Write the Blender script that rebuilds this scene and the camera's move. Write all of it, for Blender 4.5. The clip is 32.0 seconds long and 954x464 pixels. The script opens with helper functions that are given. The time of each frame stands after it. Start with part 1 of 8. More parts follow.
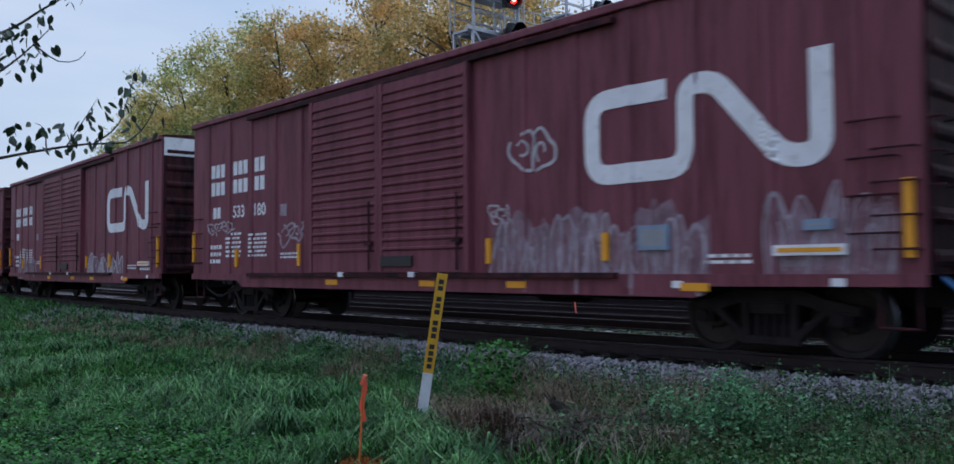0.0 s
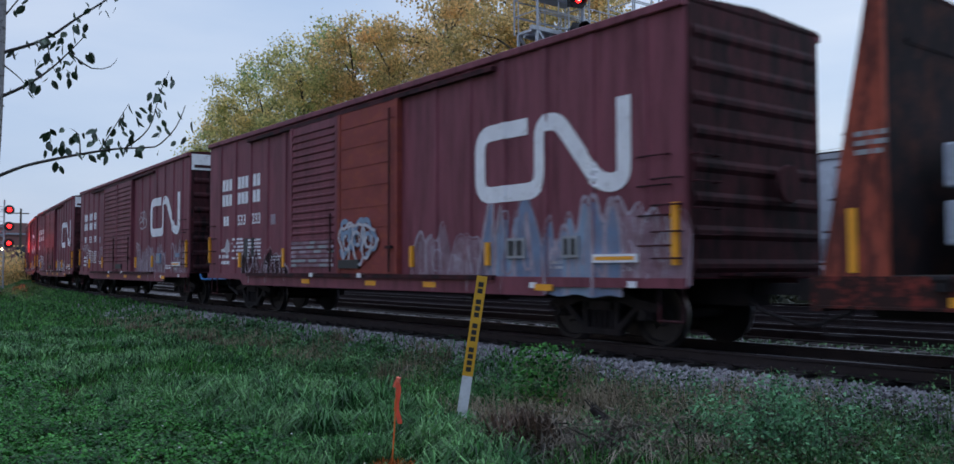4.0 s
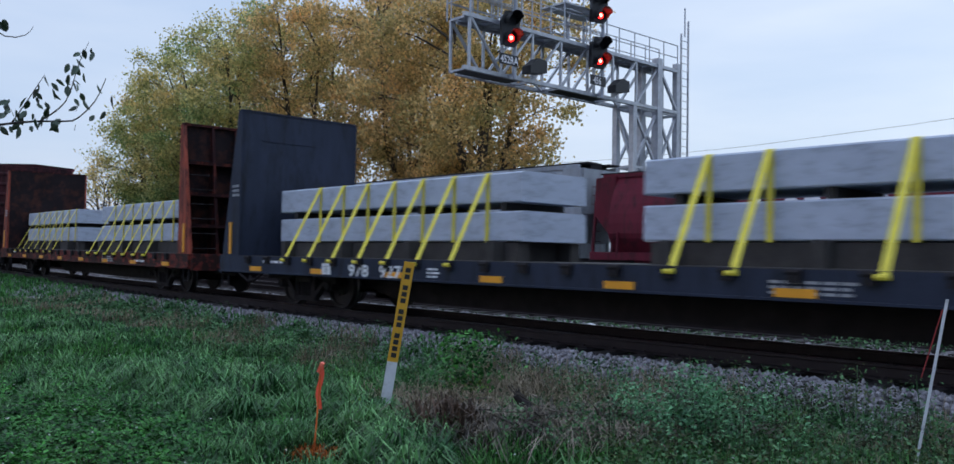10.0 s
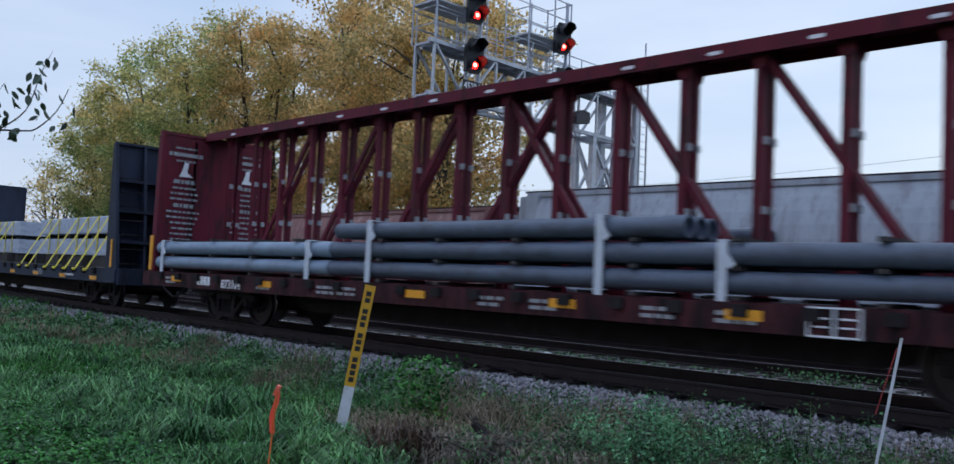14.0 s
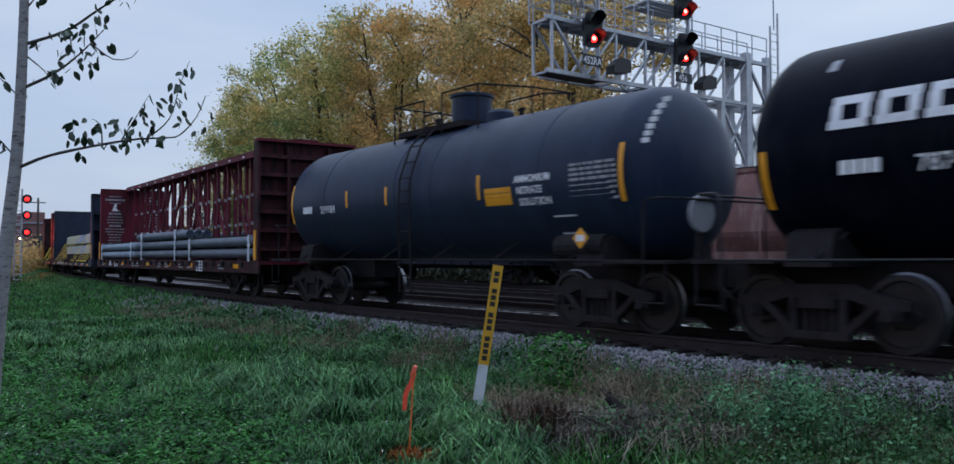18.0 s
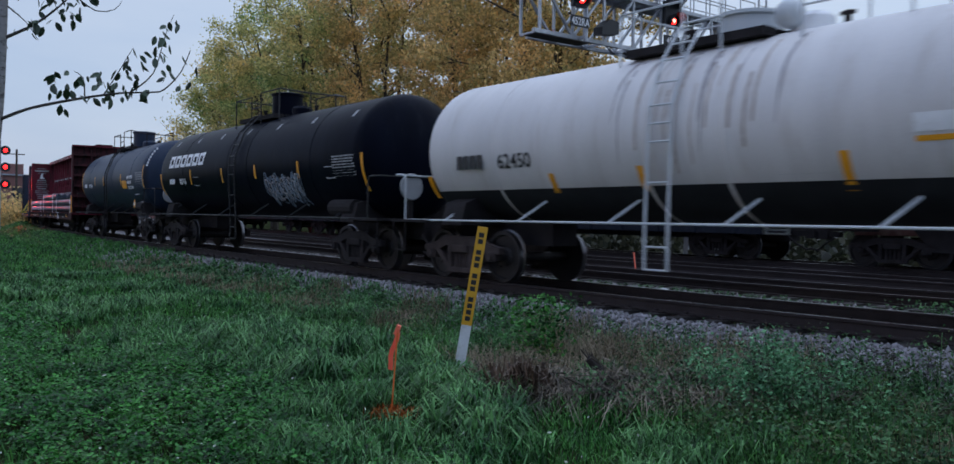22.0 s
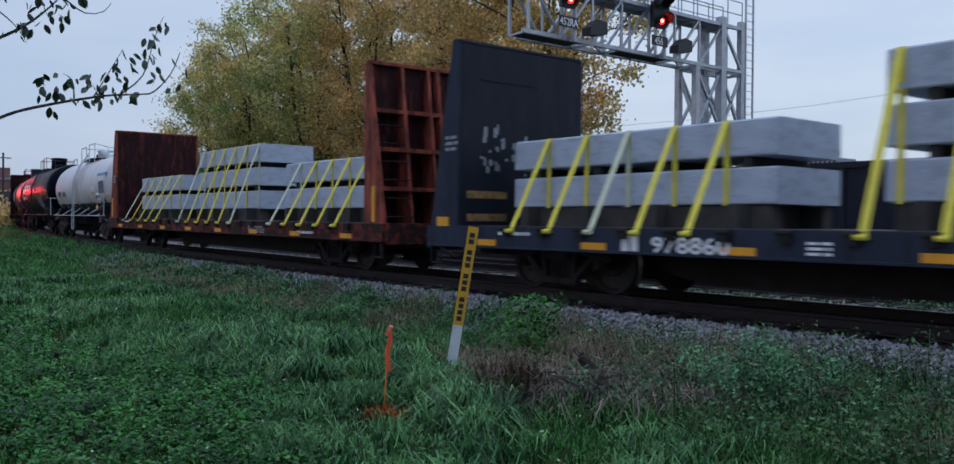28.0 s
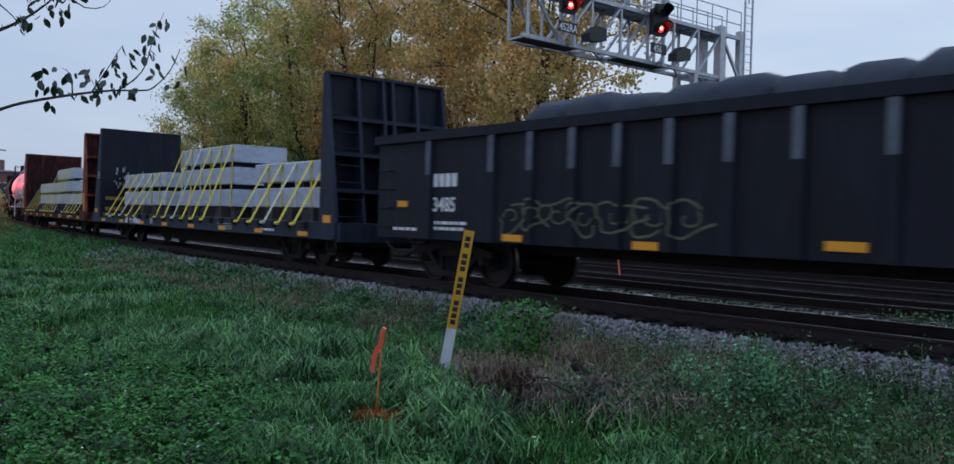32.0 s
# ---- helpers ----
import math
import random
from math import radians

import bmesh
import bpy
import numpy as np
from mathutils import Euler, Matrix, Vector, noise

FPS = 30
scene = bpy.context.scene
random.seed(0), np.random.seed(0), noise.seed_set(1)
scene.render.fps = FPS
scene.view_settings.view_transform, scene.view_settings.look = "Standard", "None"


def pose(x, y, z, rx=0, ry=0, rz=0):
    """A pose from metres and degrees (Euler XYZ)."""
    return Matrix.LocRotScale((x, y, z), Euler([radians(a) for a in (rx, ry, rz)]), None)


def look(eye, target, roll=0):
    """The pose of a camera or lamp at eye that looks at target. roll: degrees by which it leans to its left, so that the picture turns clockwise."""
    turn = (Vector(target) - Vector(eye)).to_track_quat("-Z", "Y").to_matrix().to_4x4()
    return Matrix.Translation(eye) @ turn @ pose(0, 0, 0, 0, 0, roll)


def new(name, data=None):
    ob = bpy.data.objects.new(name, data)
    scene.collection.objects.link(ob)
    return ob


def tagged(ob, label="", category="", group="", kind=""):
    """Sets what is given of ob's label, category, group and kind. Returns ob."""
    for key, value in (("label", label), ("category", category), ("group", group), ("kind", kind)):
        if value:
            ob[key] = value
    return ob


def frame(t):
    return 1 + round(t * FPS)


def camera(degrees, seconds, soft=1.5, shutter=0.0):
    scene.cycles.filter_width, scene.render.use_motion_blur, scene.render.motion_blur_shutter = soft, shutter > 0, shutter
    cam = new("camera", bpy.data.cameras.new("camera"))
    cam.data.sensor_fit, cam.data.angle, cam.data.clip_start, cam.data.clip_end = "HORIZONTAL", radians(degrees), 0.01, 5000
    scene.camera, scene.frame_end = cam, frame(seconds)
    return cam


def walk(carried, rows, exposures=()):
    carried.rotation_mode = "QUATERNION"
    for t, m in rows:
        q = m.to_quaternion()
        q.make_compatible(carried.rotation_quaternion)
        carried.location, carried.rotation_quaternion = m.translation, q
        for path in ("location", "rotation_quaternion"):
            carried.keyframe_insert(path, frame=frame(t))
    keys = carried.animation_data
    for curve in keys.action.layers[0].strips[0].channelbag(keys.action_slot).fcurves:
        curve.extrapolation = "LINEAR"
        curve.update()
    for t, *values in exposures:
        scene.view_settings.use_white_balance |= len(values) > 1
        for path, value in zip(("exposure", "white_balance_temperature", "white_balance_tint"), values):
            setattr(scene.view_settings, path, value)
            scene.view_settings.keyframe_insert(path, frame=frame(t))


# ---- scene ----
EXPO = [(0.0, 0.1), (4.5, 0.08), (7.0, 0.12), (13.0, 0.2), (15.5, 0.13), (18.0, 0.0), (32.0, -0.03)]
cam = camera(57.8, 32.0, soft=1.5, shutter=0.5)
PATH = [
    (0, (0.271, -0.284, 1.665), (-1.195, 1.073, 1.754), -0.6),
    (0.5, (0.3, -0.235, 1.662), (-1.19, 1.094, 1.766), -1.7),
    (1, (0.418, -0.087, 1.682), (-1.105, 1.205, 1.797), -1.4),
    (1.5, (0.422, -0.042, 1.687), (-1.161, 1.176, 1.797), -1.5),
    (2, (0.447, 0.022, 1.686), (-1.152, 1.218, 1.789), -1.7),
    (2.5, (0.454, 0.024, 1.682), (-1.147, 1.218, 1.782), -1.6),
    (3, (0.425, 0.018, 1.682), (-1.13, 1.273, 1.776), -1.4),
    (3.5, (0.432, 0.014, 1.682), (-1.129, 1.26, 1.775), -0.5),
    (4, (0.441, 0.035, 1.681), (-1.137, 1.26, 1.773), -0.3),
    (4.5, (0.443, 0.026, 1.683), (-1.117, 1.275, 1.771), -0.0),
    (6.5, (0.434, 0.013, 1.685), (-1.086, 1.311, 1.755), 0.3),
    (7, (0.439, 0.004, 1.682), (-1.095, 1.284, 1.751), 0.4),
    (7.5, (0.436, 0.006, 1.681), (-1.117, 1.265, 1.747), 0.5),
    (8, (0.439, 0.001, 1.688), (-1.086, 1.293, 1.753), 0.5),
    (8.5, (0.439, 0.006, 1.682), (-1.049, 1.34, 1.747), 0.5),
    (9, (0.429, 0.01, 1.683), (-1.038, 1.368, 1.748), 0.7),
    (9.5, (0.423, 0.01, 1.683), (-1.041, 1.371, 1.746), 0.7),
    (10, (0.424, 0.034, 1.684), (-1.046, 1.388, 1.745), 0.9),
    (10.5, (0.403, 0.06, 1.693), (-0.903, 1.573, 1.759), 1.1),
    (11, (0.331, 0.046, 1.704), (-0.82, 1.68, 1.777), 0.8),
    (11.5, (0.322, -0.025, 1.694), (-0.844, 1.596, 1.804), 2.1),
    (12, (0.332, 0.004, 1.69), (-0.86, 1.603, 1.842), 2.6),
    (12.5, (0.336, 0.015, 1.684), (-0.894, 1.586, 1.826), 2.6),
    (13, (0.344, 0.024, 1.683), (-0.979, 1.518, 1.818), 2.7),
    (13.5, (0.351, 0.017, 1.683), (-1.021, 1.467, 1.813), 2.6),
    (14, (0.36, 0.0, 1.687), (-1.039, 1.424, 1.81), 2.6),
    (14.5, (0.366, 0.001, 1.685), (-1.051, 1.408, 1.8), 2.5),
    (15, (0.349, 0.011, 1.678), (-1.081, 1.405, 1.79), 2.6),
    (15.5, (0.354, 0.015, 1.678), (-1.09, 1.395, 1.781), 2.5),
    (17.5, (0.47, -0.018, 1.68), (-1.093, 1.227, 1.754), 0.2),
    (18, (0.454, -0.008, 1.68), (-1.144, 1.193, 1.748), -0.2),
    (18.5, (0.436, -0.003, 1.685), (-1.17, 1.187, 1.745), -0.0),
    (19, (0.433, -0.003, 1.684), (-1.179, 1.179, 1.743), 0.3),
    (19.5, (0.431, -0.025, 1.688), (-1.137, 1.215, 1.736), 0.4),
    (20, (0.434, -0.027, 1.688), (-1.14, 1.207, 1.69), 0.3),
    (20.5, (0.428, -0.012, 1.683), (-1.137, 1.232, 1.666), 0.4),
    (21, (0.422, 0.005, 1.684), (-1.143, 1.251, 1.662), 0.4),
    (21.5, (0.429, -0.009, 1.686), (-1.137, 1.234, 1.663), 0.6),
    (22, (0.447, -0.026, 1.69), (-1.128, 1.207, 1.666), 0.8),
    (22.5, (0.468, -0.02, 1.686), (-1.115, 1.203, 1.667), 0.9),
    (23, (0.495, -0.02, 1.69), (-1.095, 1.193, 1.676), 1.0),
    (23.5, (0.491, -0.037, 1.694), (-1.104, 1.169, 1.691), 1.1),
    (24, (0.486, -0.057, 1.693), (-1.118, 1.139, 1.699), 1.1),
    (24.5, (0.489, -0.063, 1.692), (-1.121, 1.125, 1.695), 0.2),
    (26.5, (0.441, -0.041, 1.69), (-1.126, 1.201, 1.685), -0.0),
    (27, (0.457, -0.048, 1.688), (-1.09, 1.22, 1.68), 0.2),
    (27.5, (0.457, -0.044, 1.69), (-1.096, 1.216, 1.673), 0.3),
    (28, (0.455, -0.044, 1.684), (-1.105, 1.207, 1.662), 0.4),
    (28.5, (0.44, -0.04, 1.684), (-1.123, 1.208, 1.659), 0.6),
    (29, (0.469, -0.05, 1.682), (-1.1, 1.19, 1.653), 0.6),
    (29.5, (0.458, -0.052, 1.687), (-1.114, 1.183, 1.658), 0.8),
    (30, (0.458, -0.053, 1.688), (-1.108, 1.19, 1.663), 0.9),
    (30.5, (0.471, -0.052, 1.687), (-1.08, 1.21, 1.663), 0.9),
    (31, (0.459, -0.059, 1.688), (-1.087, 1.209, 1.666), 1.2),
    (31.5, (0.461, -0.058, 1.687), (-1.092, 1.202, 1.67), 1.4),
    (32, (0.442, -0.052, 1.692), (-1.11, 1.209, 1.677), 1.7),
]
walk(cam, [(t, look(e, g, r)) for t, e, g, r in PATH], exposures=EXPO)

# ---- sky and light: overcast dusk ----
world = bpy.data.worlds.new("world")
scene.world = world
world.use_nodes = True
wn, wl = world.node_tree.nodes, world.node_tree.links
sky = wn.new("ShaderNodeTexSky")
sky.sky_type, sky.sun_disc = "NISHITA", False
sky.sun_elevation, sky.sun_rotation = radians(7), radians(200)
sky.air_density, sky.dust_density, sky.ozone_density = 1.0, 3.0, 2.0
coord = wn.new("ShaderNodeTexCoord")
cloud = wn.new("ShaderNodeTexNoise")
cloud.inputs["Scale"].default_value, cloud.inputs["Detail"].default_value = 1.6, 6
stretch = wn.new("ShaderNodeMapping")
stretch.inputs["Scale"].default_value = (1, 1, 4.5)
wl.new(coord.outputs["Generated"], stretch.inputs["Vector"])
wl.new(stretch.outputs["Vector"], cloud.inputs["Vector"])
ramp = wn.new("ShaderNodeValToRGB")
ramp.color_ramp.elements[0].position, ramp.color_ramp.elements[0].color = 0.3, (0.42, 0.54, 0.76, 1)
ramp.color_ramp.elements[1].position, ramp.color_ramp.elements[1].color = 0.75, (0.70, 0.76, 0.88, 1)
wl.new(cloud.outputs["Fac"], ramp.inputs["Fac"])
mix = wn.new("ShaderNodeMix")
mix.data_type = "RGBA"
mix.inputs["Factor"].default_value = 0.06
wl.new(ramp.outputs["Color"], mix.inputs[6])
wl.new(sky.outputs["Color"], mix.inputs[7])
# the afterglow lies beyond the tracks; the sky behind the camera is already dusky
axis = wn.new("ShaderNodeSeparateXYZ")
wl.new(coord.outputs["Generated"], axis.inputs[0])
fall = wn.new("ShaderNodeMapRange")
fall.interpolation_type = "SMOOTHSTEP"
fall.inputs["From Min"].default_value, fall.inputs["From Max"].default_value = -0.9, 0.45
wl.new(axis.outputs["Y"], fall.inputs["Value"])
tint = wn.new("ShaderNodeMix")
tint.data_type = "RGBA"
tint.inputs[6].default_value, tint.inputs[7].default_value = (0.43, 0.50, 0.67, 1), (1, 1, 1.01, 1)
wl.new(fall.outputs["Result"], tint.inputs["Factor"])
dusk = wn.new("ShaderNodeVectorMath")
dusk.operation = "MULTIPLY"
wl.new(mix.outputs[2], dusk.inputs[0])
wl.new(tint.outputs[2], dusk.inputs[1])
# an overcast sky is brightest overhead
rise = wn.new("ShaderNodeMapRange")
rise.interpolation_type = "SMOOTHSTEP"
rise.inputs["From Min"].default_value, rise.inputs["From Max"].default_value = 0.36, 0.95
rise.inputs["To Min"].default_value, rise.inputs["To Max"].default_value = 1.0, 2.15
wl.new(axis.outputs["Z"], rise.inputs["Value"])
over = wn.new("ShaderNodeVectorMath")
over.operation = "SCALE"
wl.new(dusk.outputs[0], over.inputs[0])
wl.new(rise.outputs["Result"], over.inputs["Scale"])
wn["Background"].inputs["Strength"].default_value = 0.95
wl.new(over.outputs[0], wn["Background"].inputs["Color"])
sun = new("sun", bpy.data.lights.new("sun", "SUN"))
sun.data.energy, sun.data.angle, sun.data.color = 0.12, radians(40), (0.95, 0.97, 1.0)
sun.matrix_basis = pose(0, 0, 40, 35, 0, 20)

# ---- helpers of this place ----
RAIL = 0.6          # height of the rail tops over the grass
TRACK = 10.52       # distance of the near track from the camera's side
BEND, RADIUS = -12.0, 410.0


def along(s, off=0.0):
    """Place and turn at s metres along the near track's line, off metres beyond it."""
    a = max(0.0, (BEND - s) / RADIUS)
    r = RADIUS - off
    return ((s if a == 0 else BEND - r * math.sin(a)), TRACK + RADIUS - r * math.cos(a), -a)


def rise(s):
    """The line and the verge climb gently towards the bend."""
    return 0.006 * np.clip(-8.0 - s, 0, 150)


def node_mat(name, color, rough=0.6, metal=0.0, var=0.25, scale=3.0, bump=0.15, fine=40.0,
             second=None, amount=0.5, streak=(1, 1, 1), rand=0.0, spec=0.5, sharp=0.12):
    """A surface with mottling at two scales, an optional second colour in patches or streaks, and fine relief."""
    m = bpy.data.materials.new(name)
    m.use_nodes = True
    n, l = m.node_tree.nodes, m.node_tree.links
    b = n["Principled BSDF"]
    b.inputs["Roughness"].default_value, b.inputs["Metallic"].default_value = rough, metal
    b.inputs["Specular IOR Level"].default_value = spec
    tc = n.new("ShaderNodeTexCoord")
    mp = n.new("ShaderNodeMapping")
    mp.inputs["Scale"].default_value = streak
    l.new(tc.outputs["Object"], mp.inputs["Vector"])
    big = n.new("ShaderNodeTexNoise")
    big.inputs["Scale"].default_value, big.inputs["Detail"].default_value = scale, 5
    l.new(mp.outputs["Vector"], big.inputs["Vector"])
    small = n.new("ShaderNodeTexNoise")
    small.inputs["Scale"].default_value, small.inputs["Detail"].default_value = fine, 3
    l.new(tc.outputs["Object"], small.inputs["Vector"])
    ad = n.new("ShaderNodeMath")
    ad.operation = "MULTIPLY_ADD"
    ad.inputs[1].default_value = 0.4
    l.new(small.outputs["Fac"], ad.inputs[0])
    l.new(big.outputs["Fac"], ad.inputs[2])
    mr = n.new("ShaderNodeMapRange")
    mr.inputs["From Min"].default_value, mr.inputs["From Max"].default_value = 0.4, 1.0
    mr.inputs["To Min"].default_value, mr.inputs["To Max"].default_value = 1 - var, 1 + var
    l.new(ad.outputs[0], mr.inputs["Value"])
    base = n.new("ShaderNodeRGB")
    base.outputs[0].default_value = (*color, 1)
    out = base.outputs[0]
    if second:
        pn = n.new("ShaderNodeTexNoise")
        pn.inputs["Scale"].default_value, pn.inputs["Detail"].default_value = scale * 1.7, 8
        pn.inputs["Roughness"].default_value = 0.7
        l.new(mp.outputs["Vector"], pn.inputs["Vector"])
        rp = n.new("ShaderNodeMapRange")
        rp.interpolation_type = "SMOOTHSTEP"
        mid = 0.72 - 0.42 * amount
        rp.inputs["From Min"].default_value, rp.inputs["From Max"].default_value = mid - sharp, mid + sharp
        l.new(pn.outputs["Fac"], rp.inputs["Value"])
        mx = n.new("ShaderNodeMix")
        mx.data_type = "RGBA"
        l.new(rp.outputs["Result"], mx.inputs["Factor"])
        l.new(out, mx.inputs[6])
        mx.inputs[7].default_value = (*second, 1)
        out = mx.outputs[2]
    hsv = n.new("ShaderNodeHueSaturation")
    l.new(out, hsv.inputs["Color"])
    val = mr.outputs["Result"]
    if rand:
        oi = n.new("ShaderNodeObjectInfo") if rand > 0 else n.new("ShaderNodeNewGeometry")
        r2 = n.new("ShaderNodeMapRange")
        r2.inputs["To Min"].default_value, r2.inputs["To Max"].default_value = 1 - abs(rand), 1 + abs(rand)
        l.new(oi.outputs["Random" if rand > 0 else "Random Per Island"], r2.inputs["Value"])
        mu = n.new("ShaderNodeMath")
        mu.operation = "MULTIPLY"
        l.new(val, mu.inputs[0])
        l.new(r2.outputs["Result"], mu.inputs[1])
        val = mu.outputs[0]
    l.new(val, hsv.inputs["Value"])
    l.new(hsv.outputs["Color"], b.inputs["Base Color"])
    if bump:
        bp = n.new("ShaderNodeBump")
        bp.inputs["Strength"].default_value, bp.inputs["Distance"].default_value = bump, 0.02
        l.new(ad.outputs[0], bp.inputs["Height"])
        l.new(bp.outputs["Normal"], b.inputs["Normal"])
    return m


def glow(name, color, strength):
    m = bpy.data.materials.new(name)
    m.use_nodes = True
    b = m.node_tree.nodes["Principled BSDF"]
    b.inputs["Base Color"].default_value = (*color, 1)
    b.inputs["Emission Color"].default_value = (*color, 1)
    b.inputs["Emission Strength"].default_value = strength
    return m


def box(bm, x0, x1, y0, y1, z0, z1):
    v = [bm.verts.new(p) for p in ((x0, y0, z0), (x1, y0, z0), (x1, y1, z0), (x0, y1, z0), (x0, y0, z1), (x1, y0, z1), (x1, y1, z1), (x0, y1, z1))]
    for f in ((3, 2, 1, 0), (4, 5, 6, 7), (0, 1, 5, 4), (1, 2, 6, 5), (2, 3, 7, 6), (3, 0, 4, 7)):
        bm.faces.new([v[i] for i in f])


def prism(bm, pts, axis, a, b):
    """A closed outline pushed along an axis from a to b; the outline's pairs are the other two axes in order."""
    def put(p, c):
        q = list(p)
        q.insert(axis, c)
        return bm.verts.new(q)
    lo, hi = [put(p, a) for p in pts], [put(p, b) for p in pts]
    n = len(pts)
    bm.faces.new(lo[::-1])
    bm.faces.new(hi)
    for i in range(n):
        bm.faces.new((lo[i], lo[(i + 1) % n], hi[(i + 1) % n], hi[i]))


def rod(bm, p, q, r, n=8, r2=None):
    """A round bar from p to q."""
    p, q = Vector(p), Vector(q)
    d = q - p
    if d.length < 1e-6:
        return
    u = d.orthogonal().normalized()
    w = d.normalized().cross(u)
    r2 = r if r2 is None else r2
    a, b = [], []
    for i in range(n):
        k = 2 * math.pi * i / n
        o = u * math.cos(k) + w * math.sin(k)
        a.append(bm.verts.new(p + o * r))
        b.append(bm.verts.new(q + o * r2))
    for i in range(n):
        bm.faces.new((a[i], a[(i + 1) % n], b[(i + 1) % n], b[i]))
    bm.faces.new(a[::-1])
    bm.faces.new(b)


def bar(bm, p, q, w, h, up=(0, 0, 1)):
    """A flat or square bar from p to q, w wide and h high."""
    p, q = Vector(p), Vector(q)
    d = (q - p).normalized()
    s = d.cross(Vector(up))
    if s.length < 1e-4:
        s = d.cross(Vector((0, 1, 0)))
    s.normalize()
    t = s.cross(d)
    c = []
    for e in (p, q):
        c.append([bm.verts.new(e + s * (w / 2 * i) + t * (h / 2 * j)) for i, j in ((-1, -1), (1, -1), (1, 1), (-1, 1))])
    a, b = c
    bm.faces.new(a[::-1])
    bm.faces.new(b)
    for i in range(4):
        bm.faces.new((a[i], a[(i + 1) % 4], b[(i + 1) % 4], b[i]))


def pipe(bm, pts, r, n=6):
    """One bent round bar through the points."""
    P = [Vector(q) for q in pts]
    P = [q for i, q in enumerate(P) if i == 0 or (q - P[i - 1]).length > 1e-5]
    if len(P) < 2:
        return
    rings, u = [], (P[1] - P[0]).orthogonal().normalized()
    for i, q in enumerate(P):
        d0 = (q - P[i - 1]).normalized() if i else (P[1] - P[0]).normalized()
        d1 = (P[i + 1] - q).normalized() if i < len(P) - 1 else d0
        d = (d0 + d1).normalized() if (d0 + d1).length > 1e-4 else d0
        u = (u - d0 * u.dot(d0)).normalized()
        w = d0.cross(u)
        # the ring lies in the plane that halves the bend
        ring = []
        for k in range(n):
            o = (u * math.cos(2 * math.pi * k / n) + w * math.sin(2 * math.pi * k / n)) * r
            o -= d0 * (o.dot(d) / max(0.3, d0.dot(d)))
            ring.append(bm.verts.new(q + o))
        rings.append(ring)
        u = (u - d1 * u.dot(d1)) if (u - d1 * u.dot(d1)).length > 0.2 else d1.orthogonal()
        u.normalize()
    for x, y in zip(rings, rings[1:]):
        for k in range(n):
            bm.faces.new((x[k], x[(k + 1) % n], y[(k + 1) % n], y[k]))
    bm.faces.new(rings[0][::-1])
    bm.faces.new(rings[-1])


def lathe(bm, prof, n=32, axis="x"):
    """A turned form: prof holds pairs of place along the axis and radius."""
    rings = []
    for a, r in prof:
        ring = []
        for i in range(n):
            k = 2 * math.pi * i / n
            c, s = r * math.cos(k), r * math.sin(k)
            ring.append(bm.verts.new({"x": (a, c, s), "y": (c, a, s), "z": (c, s, a)}[axis]))
        rings.append(ring)
    for p, q in zip(rings, rings[1:]):
        for i in range(n):
            bm.faces.new((p[i], p[(i + 1) % n], q[(i + 1) % n], q[i]))
    bm.faces.new(rings[0])
    bm.faces.new(rings[-1][::-1])


def mesh_of(name, bm, material, smooth=False, bevel=0.0):
    if bevel:
        bmesh.ops.bevel(bm, geom=bm.edges[:], offset=bevel, segments=1, affect="EDGES", clamp_overlap=True)
    bmesh.ops.recalc_face_normals(bm, faces=bm.faces[:])
    me = bpy.data.meshes.new(name)
    bm.to_mesh(me)
    bm.free()
    me.materials.append(material)
    if smooth:
        me.shade_smooth()
        me.set_sharp_from_angle(angle=radians(35))
    return me


def part(name, bm, material, parent, label="", smooth=False, bevel=0.0, at=None):
    ob = new(name, mesh_of(name, bm, material, smooth, bevel))
    ob.parent = parent
    if at is not None:
        ob.matrix_basis = at
    return tagged(ob, label)


def thing(name, label, category, group="", at=None, kind=""):
    ob = new(name)
    ob.empty_display_size = 0.3
    if at is not None:
        ob.matrix_basis = at
    return tagged(ob, label, category, group, kind)


def solid(name, bm, material, label="", category="", group="", kind="", smooth=False, bevel=0.0, at=None):
    ob = new(name, mesh_of(name, bm, material, smooth, bevel))
    if at is not None:
        ob.matrix_basis = at
    return tagged(ob, label, category, group, kind)


def raw_mesh(name, verts, faces, material):
    me = bpy.data.meshes.new(name)
    me.from_pydata(verts, [], faces)
    me.materials.append(material)
    return me


def strips(name, quads, material):
    """A mesh from an array of n x 4 x 3 corners, each quad an island of its own."""
    q = np.asarray(quads, dtype=np.float32)
    n = len(q)
    me = bpy.data.meshes.new(name)
    me.vertices.add(n * 4)
    me.vertices.foreach_set("co", q.reshape(-1))
    me.loops.add(n * 4)
    me.loops.foreach_set("vertex_index", np.arange(n * 4, dtype=np.int32))
    me.polygons.add(n)
    me.polygons.foreach_set("loop_start", np.arange(0, n * 4, 4, dtype=np.int32))
    me.update(calc_edges=True)
    me.materials.append(material)
    return me


